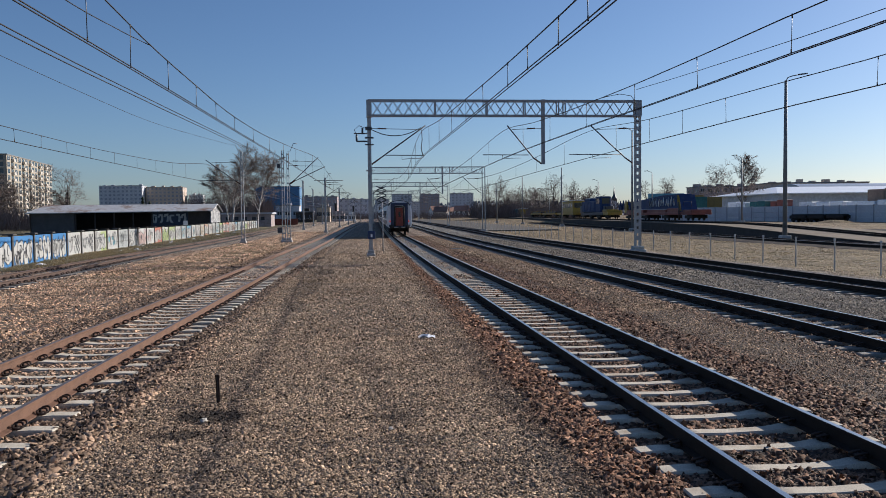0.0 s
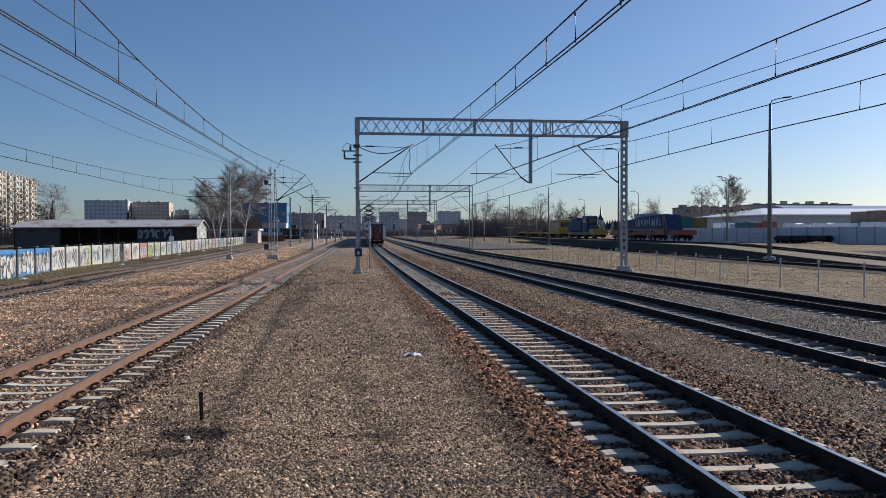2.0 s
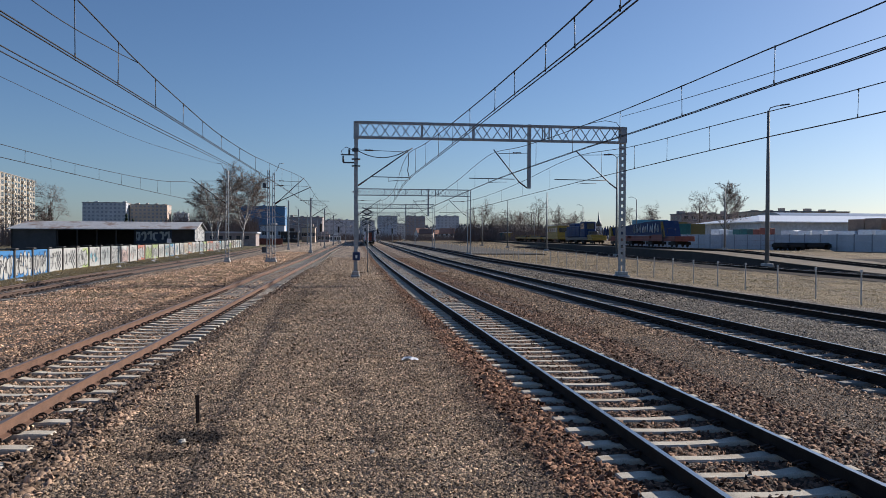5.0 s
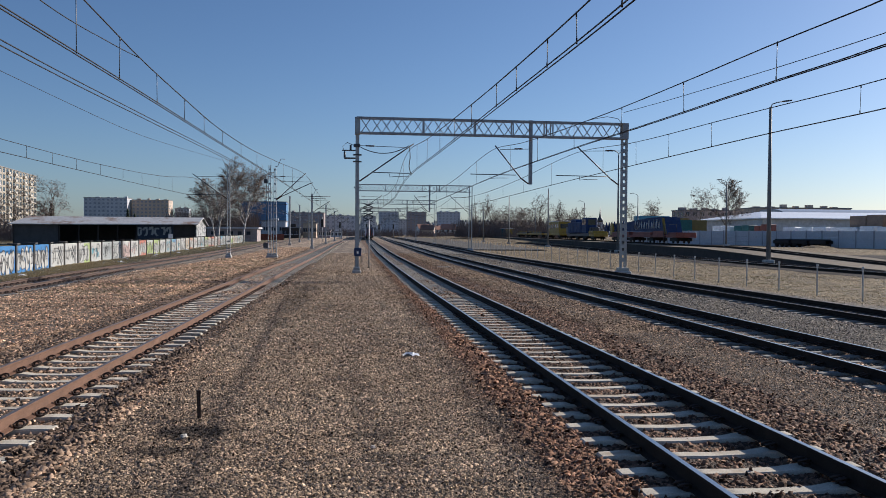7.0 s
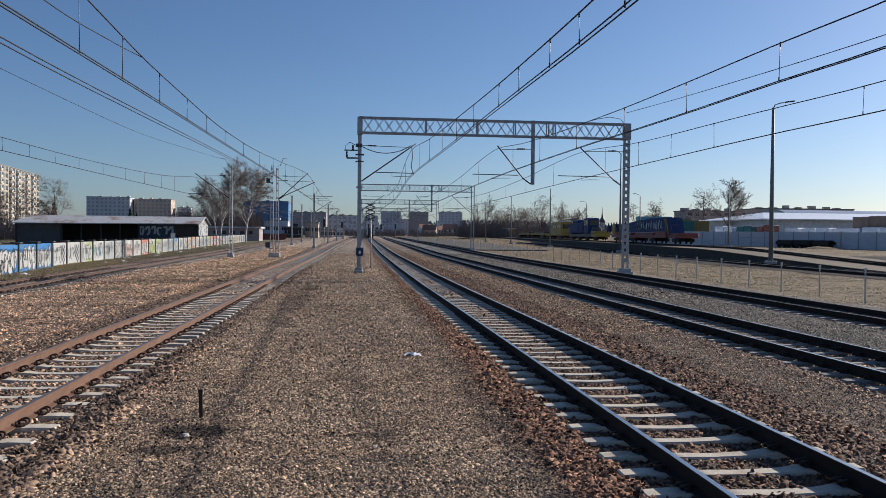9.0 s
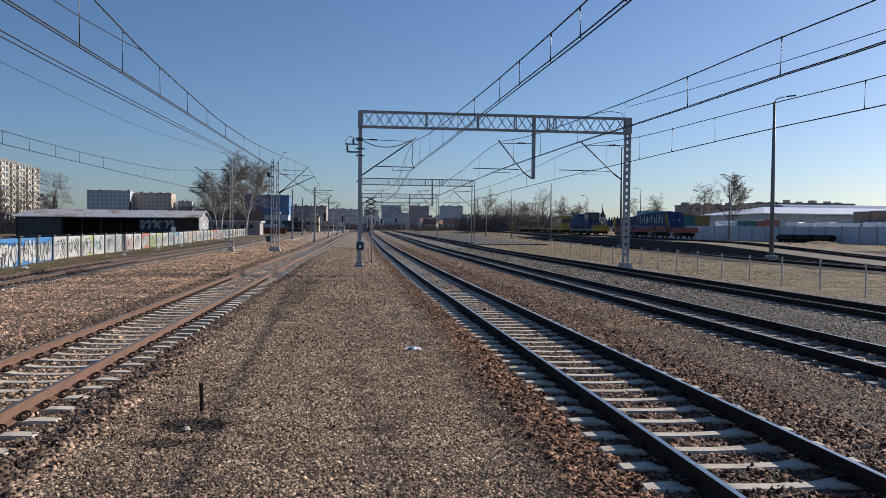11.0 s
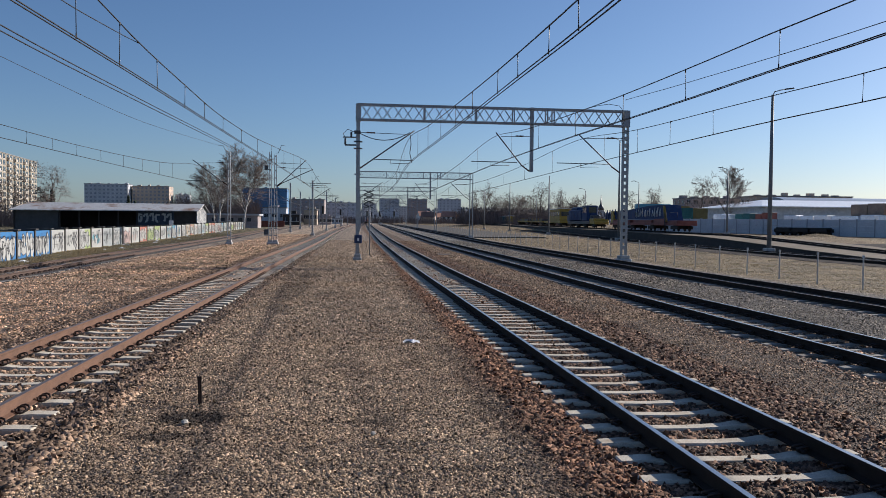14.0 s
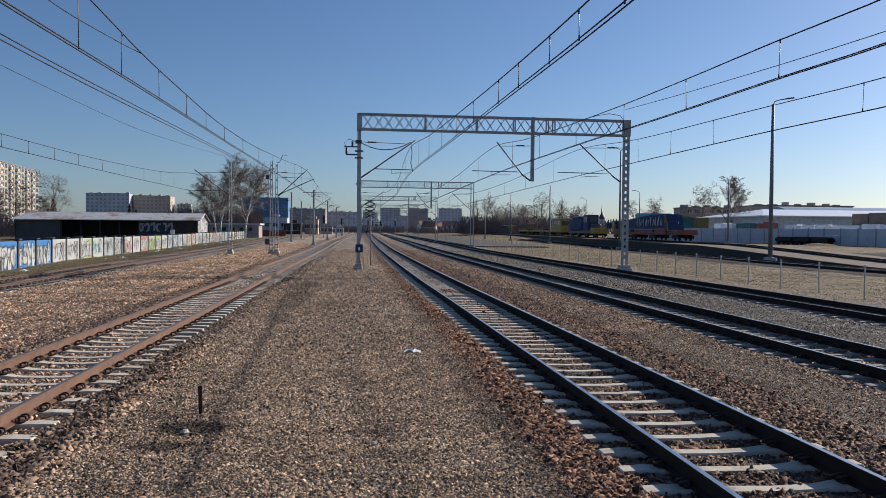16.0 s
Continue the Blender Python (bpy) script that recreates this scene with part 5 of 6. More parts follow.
def tree(x, y, z, height, seed, label, bark, twig, spread=0.55, droop=0.0, levels=4, kids=6, start=0.2, trunk_r=None, group="bare trees", thin=0.03):
    """Leafless tree: tapered trunk and limbs in one part, the fine twigs of the crown in another."""
    rng = random.Random(seed)
    wood, crown = Geo(), Geo()

    def grow(p, d, length, r, lev):
        pts, rs = [p.copy()], [r]
        segs = 5 if lev == 0 else 3
        d = d.copy()
        for k in range(segs):
            w = 0.08 if lev == 0 else 0.22
            d = (d + Vector((rng.gauss(0, w), rng.gauss(0, w), rng.gauss(0, w * 0.6)))).normalized()
            if lev >= 2:
                d = (d + Vector((0, 0, -droop))).normalized()
            elif lev == 1:
                d = (d + Vector((0, 0, 0.12))).normalized()
            pts.append(pts[-1] + d * length / segs)
            rs.append(r * (1 - (0.75 if lev < 3 else 0.5) * (k + 1) / segs))
        n = 8 if lev == 0 else (5 if lev == 1 else 3)
        (wood if lev < 2 else crown).tube(pts, rs, n, 0, lev == 0)
        if lev >= levels:
            return
        cnt = kids * 2 if lev == 0 else kids + (1 if lev < 3 else 0)
        for c in range(cnt):
            t = (start + (1 - start) * (c + rng.random()) / cnt) if lev == 0 else 0.2 + 0.8 * (c + rng.random()) / cnt
            k = min(segs - 1, int(t * segs))
            q = pts[k].lerp(pts[k + 1], t * segs - k)
            ax = (pts[k + 1] - pts[k]).normalized()
            a = rng.random() * 6.283
            side = Vector((math.cos(a), math.sin(a), 0))
            side = (side - ax * side.dot(ax)).normalized()
            out = (ax * (1 - spread) + side * spread + Vector((0, 0, 0.1 if lev == 0 else 0))).normalized()
            ln = length * ((0.50 - 0.22 * t) if lev == 0 else rng.uniform(0.4, 0.62))
            grow(q, out, ln, max(rs[k] * 0.5, thin), lev + 1)

    grow(Vector((0, 0, -0.2)), Vector((0, 0, 1)), height, trunk_r or height * 0.017, 0)
    ob = thing("tree", label, "tree", Matrix.Translation((x, y, z)), group)
    part("trunk", wood, bark, ob)
    part("crown", crown, twig, ob)
    return ob


tree(-25.8, 152, rise(152), 12.6, 3, "tall bare birch with a white trunk and drooping twigs", M_BIRCH, M_TWIG_PALE, 0.36, 0.04, 4, 7, 0.2, 0.2, thin=0.018)
tree(-22.0, 158, rise(158), 12.4, 8, "bare birch with fine drooping twigs behind the wall", M_BIRCH, M_TWIG_PALE, 0.36, 0.04, 4, 7, 0.2, 0.18, thin=0.018)
tree(-29.2, 168, rise(168), 10.5, 12, "bare birch beside the shed", M_BIRCH, M_TWIG_PALE, 0.36, 0.04, 4, 7, 0.2, 0.16, thin=0.018)
tree(-79, 190, rise(190), 10.5, 21, "bare deciduous tree before the apartment block", M_BARK, M_TWIG, 0.6, 0, 4, 5, 0.25, thin=0.02)
tree(-74, 200, rise(200), 13.0, 22, "bare spreading tree before the apartment block", M_BARK, M_TWIG_PALE, 0.55, 0, 4, 5, 0.25, thin=0.018)
tree(-84, 185, rise(185), 9.5, 24, "bare deciduous tree before the apartment block", M_BARK, M_TWIG, 0.6, 0, 4, 5, 0.2)
tree(92.5, 186, rise(186) + 0.6, 12.6, 31, "round-crowned bare tree behind the yard", M_BARK, M_TWIG_PALE, 0.40, -0.05, 4, 6, 0.25, thin=0.024)
tree(0.462 * 205, 205, rise(205) + 0.6, 12.2, 41, "broad pale bare tree behind the yard", M_BARK, M_TWIG_PALE, 0.5, -0.04, 4, 5, 0.15, thin=0.02)
for tx, ty, th, sd in ((-82, 178, 8.5, 25), (-77, 176, 7.5, 26), (-70, 188, 8.0, 27), (-88, 196, 11, 28)):
    tree(tx, ty, rise(ty), th, sd, "bare brown tree behind the shed", M_BARK, M_TWIG, 0.55, 0, 4, 5, 0.15, thin=0.026)
for k, (sx, yy, hh) in enumerate(((0.372, 260, 10.5), (0.39, 265, 11.5), (0.40, 255, 9.5), (0.405, 262, 9.0), (0.27, 330, 13.5), (0.24, 300, 14), (0.232, 320, 12.5), (0.18, 320, 14), (0.167, 310, 12), (0.195, 330, 12), (0.21, 330, 11), (0.155, 340, 12.5), (0.285, 320, 9), (0.22, 280, 9))):
    tree(sx * yy, yy, rise(yy) + 0.6, hh, 61 + k, "bare brown tree in the scrub behind the yard", M_BARK, M_TWIG_PALE if k % 3 == 1 else M_TWIG, 0.55, 0, 3, 6, 0.12)


for k in range(16):
    tr = random.Random(900 + k)
    yy = tr.uniform(295, 350)
    tree(tr.uniform(0.15, 0.30) * yy, yy, rise(yy) + 0.6, tr.uniform(6.5, 10.5), 300 + k, "bare brown tree in the scrub behind the yard", M_BARK, M_TWIG_PALE if k % 2 else M_TWIG, 0.5, 0, 3, 6, 0.1, thin=0.035)


def scrub(name, label, boxes, mat, seed, twig=0.022, tall=1.0):
    """Thicket of bare stems: many thin leaning spikes in one mesh."""
    rng = np.random.default_rng(seed)
    vs, fs = [], []
    c = 0
    for x0, x1, y0, y1, n, h0, h1, z in boxes:
        for _ in range(n):
            u = rng.random()
            x, y = x0 + (x1 - x0) * u, y0 + (y1 - y0) * (u if y1 - y0 > 30 else rng.random()) + rng.normal(0, 1.5)
            h = (h0 + (h1 - h0) * rng.random() ** 1.5) * tall
            b = np.array([x, y, z + rise(y)])
            k = rng.integers(5, 9)
            for _ in range(k):
                d = np.array([rng.normal(0, 0.38), rng.normal(0, 0.3), 1.0])
                s = b + np.array([rng.normal(0, 0.3), rng.normal(0, 0.3), h * rng.random() * 0.6])
                e = s + d * h * rng.uniform(0.3, 0.6)
                w = twig * rng.uniform(0.7, 1.6)
                vs += [(s[0] - w, s[1], s[2]), (s[0] + w, s[1], s[2]), (s[0], s[1] + w, s[2]), tuple(e)]
                fs += [(c, c + 1, c + 3), (c + 1, c + 2, c + 3), (c + 2, c, c + 3)]
                c += 4
    me = bpy.data.meshes.new(name)
    me.from_pydata(vs, [], fs)
    me.materials.append(mat)
    return solid(name, me, mat, label, "shrubs", kind="stuff")


M_SCRUB = grainy("scrub_twigs", (0.17, 0.135, 0.12), 0.35, 0.3, 0.9, fine=4, bump=0)
scrub("scrub", "dense leafless brown scrub behind the yard", [(42, 100, 330, 300, 2600, 3, 8.5, 0.6), (54, 78, 320, 250, 1100, 2, 5.5, 0.6), (-46, -24.5, 196, 206, 1300, 4, 9, 0),
                                                             (-90, -50, 165, 175, 1000, 2, 5.5, 0), (-38, 30, 470, 500, 1100, 2, 6.5, 0), (30, 130, 470, 400, 1600, 2, 5.5, 0)], M_SCRUB, 5, 0.05)
M_FIR = grainy("fir_needles", (0.018, 0.028, 0.014), 0.35, 1, 0.9, fine=6, bump=0)


def fir(x, y, h, seed):
    rng = random.Random(seed)
    g = Geo()
    for k in range(9):
        z = h * (0.08 + 0.9 * k / 9)
        r = h * 0.2 * (1 - k / 9.5)
        for i in range(11):
            a = 6.283 * i / 11 + rng.random()
            rr = r * rng.uniform(0.7, 1.15)
            g.tube([(0, 0, z + h * 0.10), (math.cos(a) * rr * 0.6, math.sin(a) * rr * 0.6, z + h * 0.03), (math.cos(a) * rr, math.sin(a) * rr, z - h * 0.03)], [h * 0.02, h * 0.035, 0.02], 4)
    ob = thing("fir_tree", "dark evergreen fir behind the shed", "tree", Matrix.Translation((x, y, rise(y))), "firs")
    part("trunk", Geo().tube([(0, 0, -0.2), (0, 0, h * 0.95)], [h * 0.02, 0.03], 7), M_BARK, ob)
    part("crown", g, M_FIR, ob)


for sx, y, h, s in ((-0.369, 210, 9.5, 1), (-0.375, 214, 7, 2), (-0.279, 260, 9.5, 3), (-0.271, 262, 8, 4), (-0.237, 280, 7, 5)):
    fir(sx * y, y, h, s)

# ---- buildings ----
M_ROOF_ASH = grainy("tar_roof", (0.22, 0.22, 0.225), 0.2, 0.3, 0.9, fine=3, bump=0.1)
M_PANE = Mat("window_glass", 0.12, 0, 0.6)
M_PANE.color((0.035, 0.045, 0.06))
M_PANE = M_PANE.m


def plaster(name, c, var=0.1):
    return grainy(name, c, var, 0.15, 0.85, fine=1.5, bump=0.05)


def block(name, label, x, y, turn, w, d, h, storeys, cols, wall_mat, z=0.0, side_cols=3, balconies=(), roof_mat=None, category="apartment block", win=(1.5, 1.4), vents=4, seed=1, trim=None, pane=None):
    """Flat-roofed building; its front looks towards -y of its own space. w along x, d along y."""
    rng = random.Random(seed)
    ob = thing(name, label, category, Matrix.Translation((x, y, z)) @ pose(0, 0, 0, 0, 0, turn))
    part("wall", Geo().box(-w / 2, 0, -1, w / 2, d, h, 0), wall_mat, ob)
    rf = part("roof", Geo().box(-w / 2 - 0.25, -0.25, h, w / 2 + 0.25, d + 0.25, h + 0.35), roof_mat or M_ROOF_ASH, ob)
    for k in range(vents):
        a = -w / 2 + w * (k + 0.5 + rng.uniform(-0.2, 0.2)) / max(vents, 1)
        hh = rng.uniform(0.5, 1.3)
        part("vent", Geo().box(a - rng.uniform(0.6, 1.6), d * 0.4, h + 0.35, a + rng.uniform(0.6, 1.6), d * 0.4 + 2, h + 0.35 + hh), wall_mat, rf)
    sh = h / storeys
    me = Geo().box(-win[0] / 2, -0.04, -win[1] / 2, win[0] / 2, 0.02, win[1] / 2, 0).box(-win[0] / 2 - 0.08, -0.07, -win[1] / 2 - 0.1, win[0] / 2 + 0.08, -0.01, -win[1] / 2, 1).box(-0.04, -0.06, -win[1] / 2, 0.04, -0.01, win[1] / 2, 1).mesh("window", pane or M_PANE, wall_mat if pane else M_WHITE)
    mb = Geo().box(-1.5, -1.15, -1.35, 1.5, 0.0, -1.2).box(-1.5, -1.15, -1.2, 1.5, -1.07, -0.25).box(-1.5, -1.15, -1.2, -1.42, 0, -0.25).box(1.42, -1.15, -1.2, 1.5, 0, -0.25).mesh("balcony", trim or M_WHITE)
    for s in range(storeys):
        for c in range(cols):
            a = -w / 2 + w * (c + 0.5) / cols
            zz = sh * (s + 0.55)
            part("window", me, None, ob, at=Matrix.Translation((a, 0, zz)))
            if c in balconies:
                part("balcony", mb, None, ob, at=Matrix.Translation((a, 0, zz)))
        for c in range(side_cols):
            for sd in (-1, 1):
                part("window", me, None, ob, at=Matrix.Translation((sd * w / 2, d * (c + 0.5) / side_cols, sh * (s + 0.55))) @ pose(0, 0, 0, 0, 0, 90 * sd))
    return ob


# window colour of the distant blocks, paled to paint in aerial haze
M_PANE_FAR = plaster("haze_panes", (0.30, 0.32, 0.36))
M_CREAM = plaster("cream_plaster", (0.35, 0.305, 0.24))
M_GREYP = plaster("grey_plaster", (0.55, 0.55, 0.57))
M_BEIGE = plaster("beige_plaster", (0.58, 0.46, 0.36))
M_PALE = plaster("pale_plaster", (0.62, 0.62, 0.62))
M_OCHREPL = plaster("ochre_plaster", (0.46, 0.38, 0.28))
M_BROWN = plaster("brown_plaster", (0.36, 0.30, 0.285))
M_BLUECLAD = plaster("blue_cladding", (0.09, 0.20, 0.36))
# plaster of distant blocks, with aerial haze painted in as a pale blue-grey
M_HAZEPL = plaster("haze_plaster", (0.50, 0.52, 0.57))
block("apartment_block", "tall cream apartment block with rows of balconies", -158, 385, 98, 75, 12, 31, 11, 14, M_CREAM, balconies=(1, 4, 6, 9, 11), vents=9, seed=3, side_cols=2, win=(3.4, 2.0), trim=plaster("balcony_cream", (0.52, 0.48, 0.42)))
block("apartment_block", "grey apartment block with stepped roof", -190, 622, 0, 32, 14, 29, 10, 10, M_GREYP, vents=5, seed=4, pane=M_PANE_FAR)
block("apartment_block", "beige and grey apartment block", -159, 630, 0, 28, 14, 28, 10, 9, M_BEIGE, vents=4, seed=5, pane=M_PANE_FAR)
block("apartment_block", "pale distant apartment block", -137, 640, 5, 11, 12, 22, 8, 5, M_PALE, vents=2, seed=6, pane=M_PANE_FAR)
block("office_building", "office building wrapped in dark blue scaffold netting", -57, 500, 0, 28, 16, 22.5, 6, 0, M_BLUECLAD, category="office building", vents=3, seed=7, side_cols=0)
for sx, yy, ww, hh, m, s in ((0.018, 860, 16, 22, M_PALE, 9), (0.044, 800, 20, 25.5, M_HAZEPL, 10), (0.080, 810, 20, 26, M_BROWN, 11), (0.122, 790, 23, 26, M_HAZEPL, 12), (0.062, 900, 12, 20, M_GREYP, 13),
                             (-0.062, 560, 26, 17.5, M_BROWN, 8), (-0.018, 580, 22, 16, M_HAZEPL, 16)):
    block("apartment_block", "distant grey apartment block beyond the tracks", sx * yy, yy, random.Random(s).uniform(-6, 6), ww, 12, hh, 9 if yy > 700 else 5, max(4, int(ww / 3.5)), m, vents=3, seed=s, side_cols=2, pane=M_PANE_FAR)
M_TILE_ORANGE = grainy("orange_roof_tiles", (0.36, 0.19, 0.13), 0.2, 0.3, 0.8, fine=2, bump=0.1)
M_TILE_BROWN = grainy("brown_roof_tiles", (0.20, 0.12, 0.09), 0.2, 0.3, 0.8, fine=2, bump=0.1)


def gable_house(x, y, w, d, h, wall_mat, roof_mat, seed):
    """House with a pitched roof whose ridge runs along x."""
    rr = random.Random(seed)
    ob = thing("town_house", "distant house with a pitched tiled roof", "house", Matrix.Translation((x, y, rise(y) - 0.3)) @ pose(0, 0, 0, 0, 0, rr.uniform(-20, 20)), "distant houses")
    top = h + d * 0.38
    part("wall", Geo().box(-w / 2, -d / 2, -0.5, w / 2, d / 2, h).add([(sx * w / 2, a, b) for sx in (-1, 1) for a, b in ((-d / 2, h), (d / 2, h), (0, top - 0.15))], [(0, 2, 1), (3, 4, 5)]), wall_mat, ob)
    rf = Geo()
    for e in (-1, 1):
        rf.add([(-w / 2 - 0.4, e * (d / 2 + 0.5), h - 0.35), (w / 2 + 0.4, e * (d / 2 + 0.5), h - 0.35), (w / 2 + 0.4, 0, top), (-w / 2 - 0.4, 0, top),
                (-w / 2 - 0.4, e * (d / 2 + 0.5), h - 0.15), (w / 2 + 0.4, e * (d / 2 + 0.5), h - 0.15), (w / 2 + 0.4, 0, top + 0.2), (-w / 2 - 0.4, 0, top + 0.2)],
               [(0, 1, 2, 3), (7, 6, 5, 4), (0, 4, 5, 1), (1, 5, 6, 2), (3, 7, 4, 0)])
    rp = part("roof", rf, roof_mat, ob)
    part("chimney", Geo().box(w * 0.2, -0.4, top - 1.2, w * 0.2 + 0.8, 0.4, top + 1.1), M_BROWN, rp)
    me = Geo().box(-0.6, -0.05, -0.7, 0.6, 0.03, 0.7).mesh("window", M_PANE)
    for zz in ([1.5, 4.2] if h > 5 else [1.5]):
        for k in range(3):
            part("window", me, None, ob, at=Matrix.Translation((-w / 2 + w * (k + 0.5) / 3, -d / 2, zz)))


for k in range(15):
    hr = random.Random(40 + k)
    yy = hr.uniform(480, 620)
    gable_house((0.085 + 0.0115 * k + hr.uniform(-0.004, 0.004)) * yy, yy, hr.uniform(8, 13), hr.uniform(7, 9), hr.uniform(3.5, 6), (M_PALE, M_BEIGE, M_GREYP)[k % 3], M_TILE_ORANGE if k % 3 != 1 else M_TILE_BROWN, k)

block("town_house", "small white gabled house beyond the tracks", 14.5, 505, 0, 6, 8, 6.5, 2, 2, M_WHITE, z=rise(505), vents=1, seed=31, category="house", side_cols=2)
# far blocks over the yard on the other side
block("apartment_block", "long brown flat-roofed block beyond the yard", 146, 300, 0, 28, 12, 12.4, 4, 9, M_BROWN, z=0.6, vents=6, seed=14)
block("apartment_block", "long low beige block with roof vents beyond the halls", 160, 262, -4, 35, 14, 12.2, 3, 10, M_BEIGE, z=0.6, vents=7, seed=15)

# ---- shed behind the wall ----
M_SHED_WALL = grainy("shed_boards", (0.045, 0.035, 0.03), 0.35, 1.2, 0.85, fine=20, bump=0.3)
M_SHED_PALE = grainy("shed_pale_boards", (0.085, 0.08, 0.078), 0.2, 1.2, 0.85, fine=20, bump=0.3)


M_SHED_BLUE = grainy("shed_blue_boards", (0.035, 0.045, 0.07), 0.3, 1.2, 0.85, fine=20, bump=0.3)


def shed_roof_mat():
    m = Mat("corrugated_roof", 0.55, 0.3)
    wv = m.node("ShaderNodeTexWave", Scale=1.6, Distortion=0.2)
    m.link(m.pos, wv.inputs["Vector"])
    col = m.ramp(m.noise(0.25, 5, 0.7), [(0.3, (0.42, 0.41, 0.39)), (0.5, (0.62, 0.61, 0.59)), (0.60, (0.38, 0.29, 0.23)), (0.68, (0.28, 0.15, 0.09))])
    m.color(m.mix(1.0, col, m.ramp(wv.outputs["Fac"], [(0.0, 0.93), (1.0, 1.03)]), "MULTIPLY"))
    m.bump(wv.outputs["Fac"], 0.12, 0.03)
    return m.m


shed = thing("storage_shed", "long dark storage shed with a pale corrugated roof", "shed", Matrix.Translation((0, 0, rise(132))))
SX0, SX1, SY0, SY1 = -54.0, -25.6, 130.0, 138.5
part("back_wall", Geo().box(SX0, SY1 - 0.2, -0.3, SX1, SY1, 3.5), M_SHED_WALL, shed)
part("gable_wall", Geo().add([(SX1, SY0 + 0.4, -0.3), (SX1, SY1, -0.3), (SX1, SY1, 3.4), (SX1, 134.4, 4.55), (SX1, SY0 + 0.4, 3.45), (SX1 - 0.15, SY0 + 0.4, -0.3), (SX1 - 0.15, SY1, -0.3), (SX1 - 0.15, SY1, 3.4), (SX1 - 0.15, 134.4, 4.55), (SX1 - 0.15, SY0 + 0.4, 3.45)],
                             [(0, 1, 2, 3, 4), (9, 8, 7, 6, 5), (0, 4, 9, 5), (4, 3, 8, 9), (3, 2, 7, 8), (2, 1, 6, 7)]), GRAF_WHITE, shed, "white painted gable end")
part("gable_wall", Geo().box(SX0, SY0 + 0.4, -0.3, SX0 + 0.15, SY1, 3.4), M_SHED_WALL, shed)
for a, b, mt, nm in ((SX0, -47.2, M_SHED_PALE, "plank_wall"), (-35.2, -29.3, M_SHED_BLUE, "painted_wall"), (-29.3, SX1, M_SHED_WALL, "plank_wall")):
    part(nm, Geo().box(a + 0.01, SY0 + 0.5, -0.3, b - 0.01, SY0 + 0.62, 3.45), mt, shed)
for x in [-47 + 3.0 * k for k in range(5)]:
    part("post", Geo().box(x - 0.1, SY0 + 0.4, -0.3, x + 0.1, SY0 + 0.6, 3.45), M_SHED_WALL, shed)
part("front_roof", Geo().add([(SX0 - 0.5, SY0 - 0.3, 3.42), (SX1 + 0.4, SY0 - 0.3, 3.55), (SX1 + 0.4, 134.4, 4.72), (SX0 + 0.9, 134.4, 4.72), (SX0 - 0.5, SY0 - 0.3, 3.3), (SX1 + 0.4, SY0 - 0.3, 3.43), (SX1 + 0.4, 134.4, 4.6), (SX0 + 0.9, 134.4, 4.6)],
                             [(0, 1, 2, 3), (7, 6, 5, 4), (0, 4, 5, 1), (1, 5, 6, 2), (3, 2, 6, 7), (0, 3, 7, 4)]), shed_roof_mat(), shed, "pale corrugated roof with rust patches")
part("back_roof", Geo().add([(SX0 + 0.9, 134.42, 4.72), (SX1 + 0.4, 134.42, 4.72), (SX1 + 0.4, SY1 + 0.4, 3.4), (SX0 - 0.5, SY1 + 0.4, 3.3), (SX0 + 0.9, 134.42, 4.6), (SX1 + 0.4, 134.42, 4.6), (SX1 + 0.4, SY1 + 0.4, 3.3), (SX0 - 0.5, SY1 + 0.4, 3.2)],
                            [(0, 1, 2, 3), (7, 6, 5, 4), (1, 5, 6, 2), (3, 2, 6, 7), (0, 3, 7, 4)]), M_ROOF_ASH, shed)
sl = random.Random(91)
for k in range(6):
    g = Geo()
    ribbon(g, curl(sl, 0, 0.55, 0.36, 0.62), 0.34, 0.02)
    ribbon(g, [(-0.3, 1.15 - 0.1 * (k % 2)), (0.35, 1.05 + 0.1 * (k % 3))], 0.26, 0.024)
    part("painted_letter_form", g, PAINT["white"], shed, "white sprayed letter form", at=Matrix.Translation((-34.6 + 0.92 * k, SY0 + 0.48, 1.75)) @ pose(0, 0, 0, 0, 0, -90))
lowshed = thing("low_building", "low grey workshop with a flat roof", "building", Matrix.Translation((0, 0, rise(185))))
part("wall", Geo().box(-34, 185, -0.5, -22.6, 192, 3.0), M_BROWN, lowshed)
for k in range(5):
    part("window", Geo().box(-33 + 2 * k, 184.95, 1.6, -32.1 + 2 * k, 185.02, 2.4), M_PANE, lowshed)
part("roof", Geo().box(-34.4, 184.5, 3.0, -22.2, 192.4, 3.4), M_GREYP, lowshed)
bw = solid("brick_wall", Geo().box(0, 0, -0.3, 10.2, 0.35, 1.75, bevel=0.03), grainy("red_brick", (0.22, 0.075, 0.05), 0.25, 1.5, 0.9, fine=14, bump=0.4), "low red brick wall beside the old track", "wall", Matrix.Translation((-29.2, 214, rise(214))) @ pose(0, 0, 0, 0, 0, 8))
for x, y, w, d, h, m in ((-23.3, 290, 6, 10, 3.8, M_SHED_WALL), (-17.0, 300, 5, 8, 5.6, M_OCHREPL), (-12.5, 330, 5, 6, 3.0, M_BROWN), (-30.5, 300, 9, 8, 6.3, M_GREYP), (-9, 380, 6, 8, 2.6, M_PALE)):
    block("depot_building", "small railway depot building beside the tracks", x, y, 0, w, d, h, 1, 3, m, z=rise(y), category="building", vents=1, seed=int(w), side_cols=2)
rb = thing("relay_box", "dark relay cabinet standing by the old track", "cabinet", Matrix.Translation((-12.9, 116, rise(116))))
part("body", Geo().box(-0.35, -0.3, 0.1, 0.35, 0.3, 0.85, bevel=0.05), M_STEEL_DARK, rb)
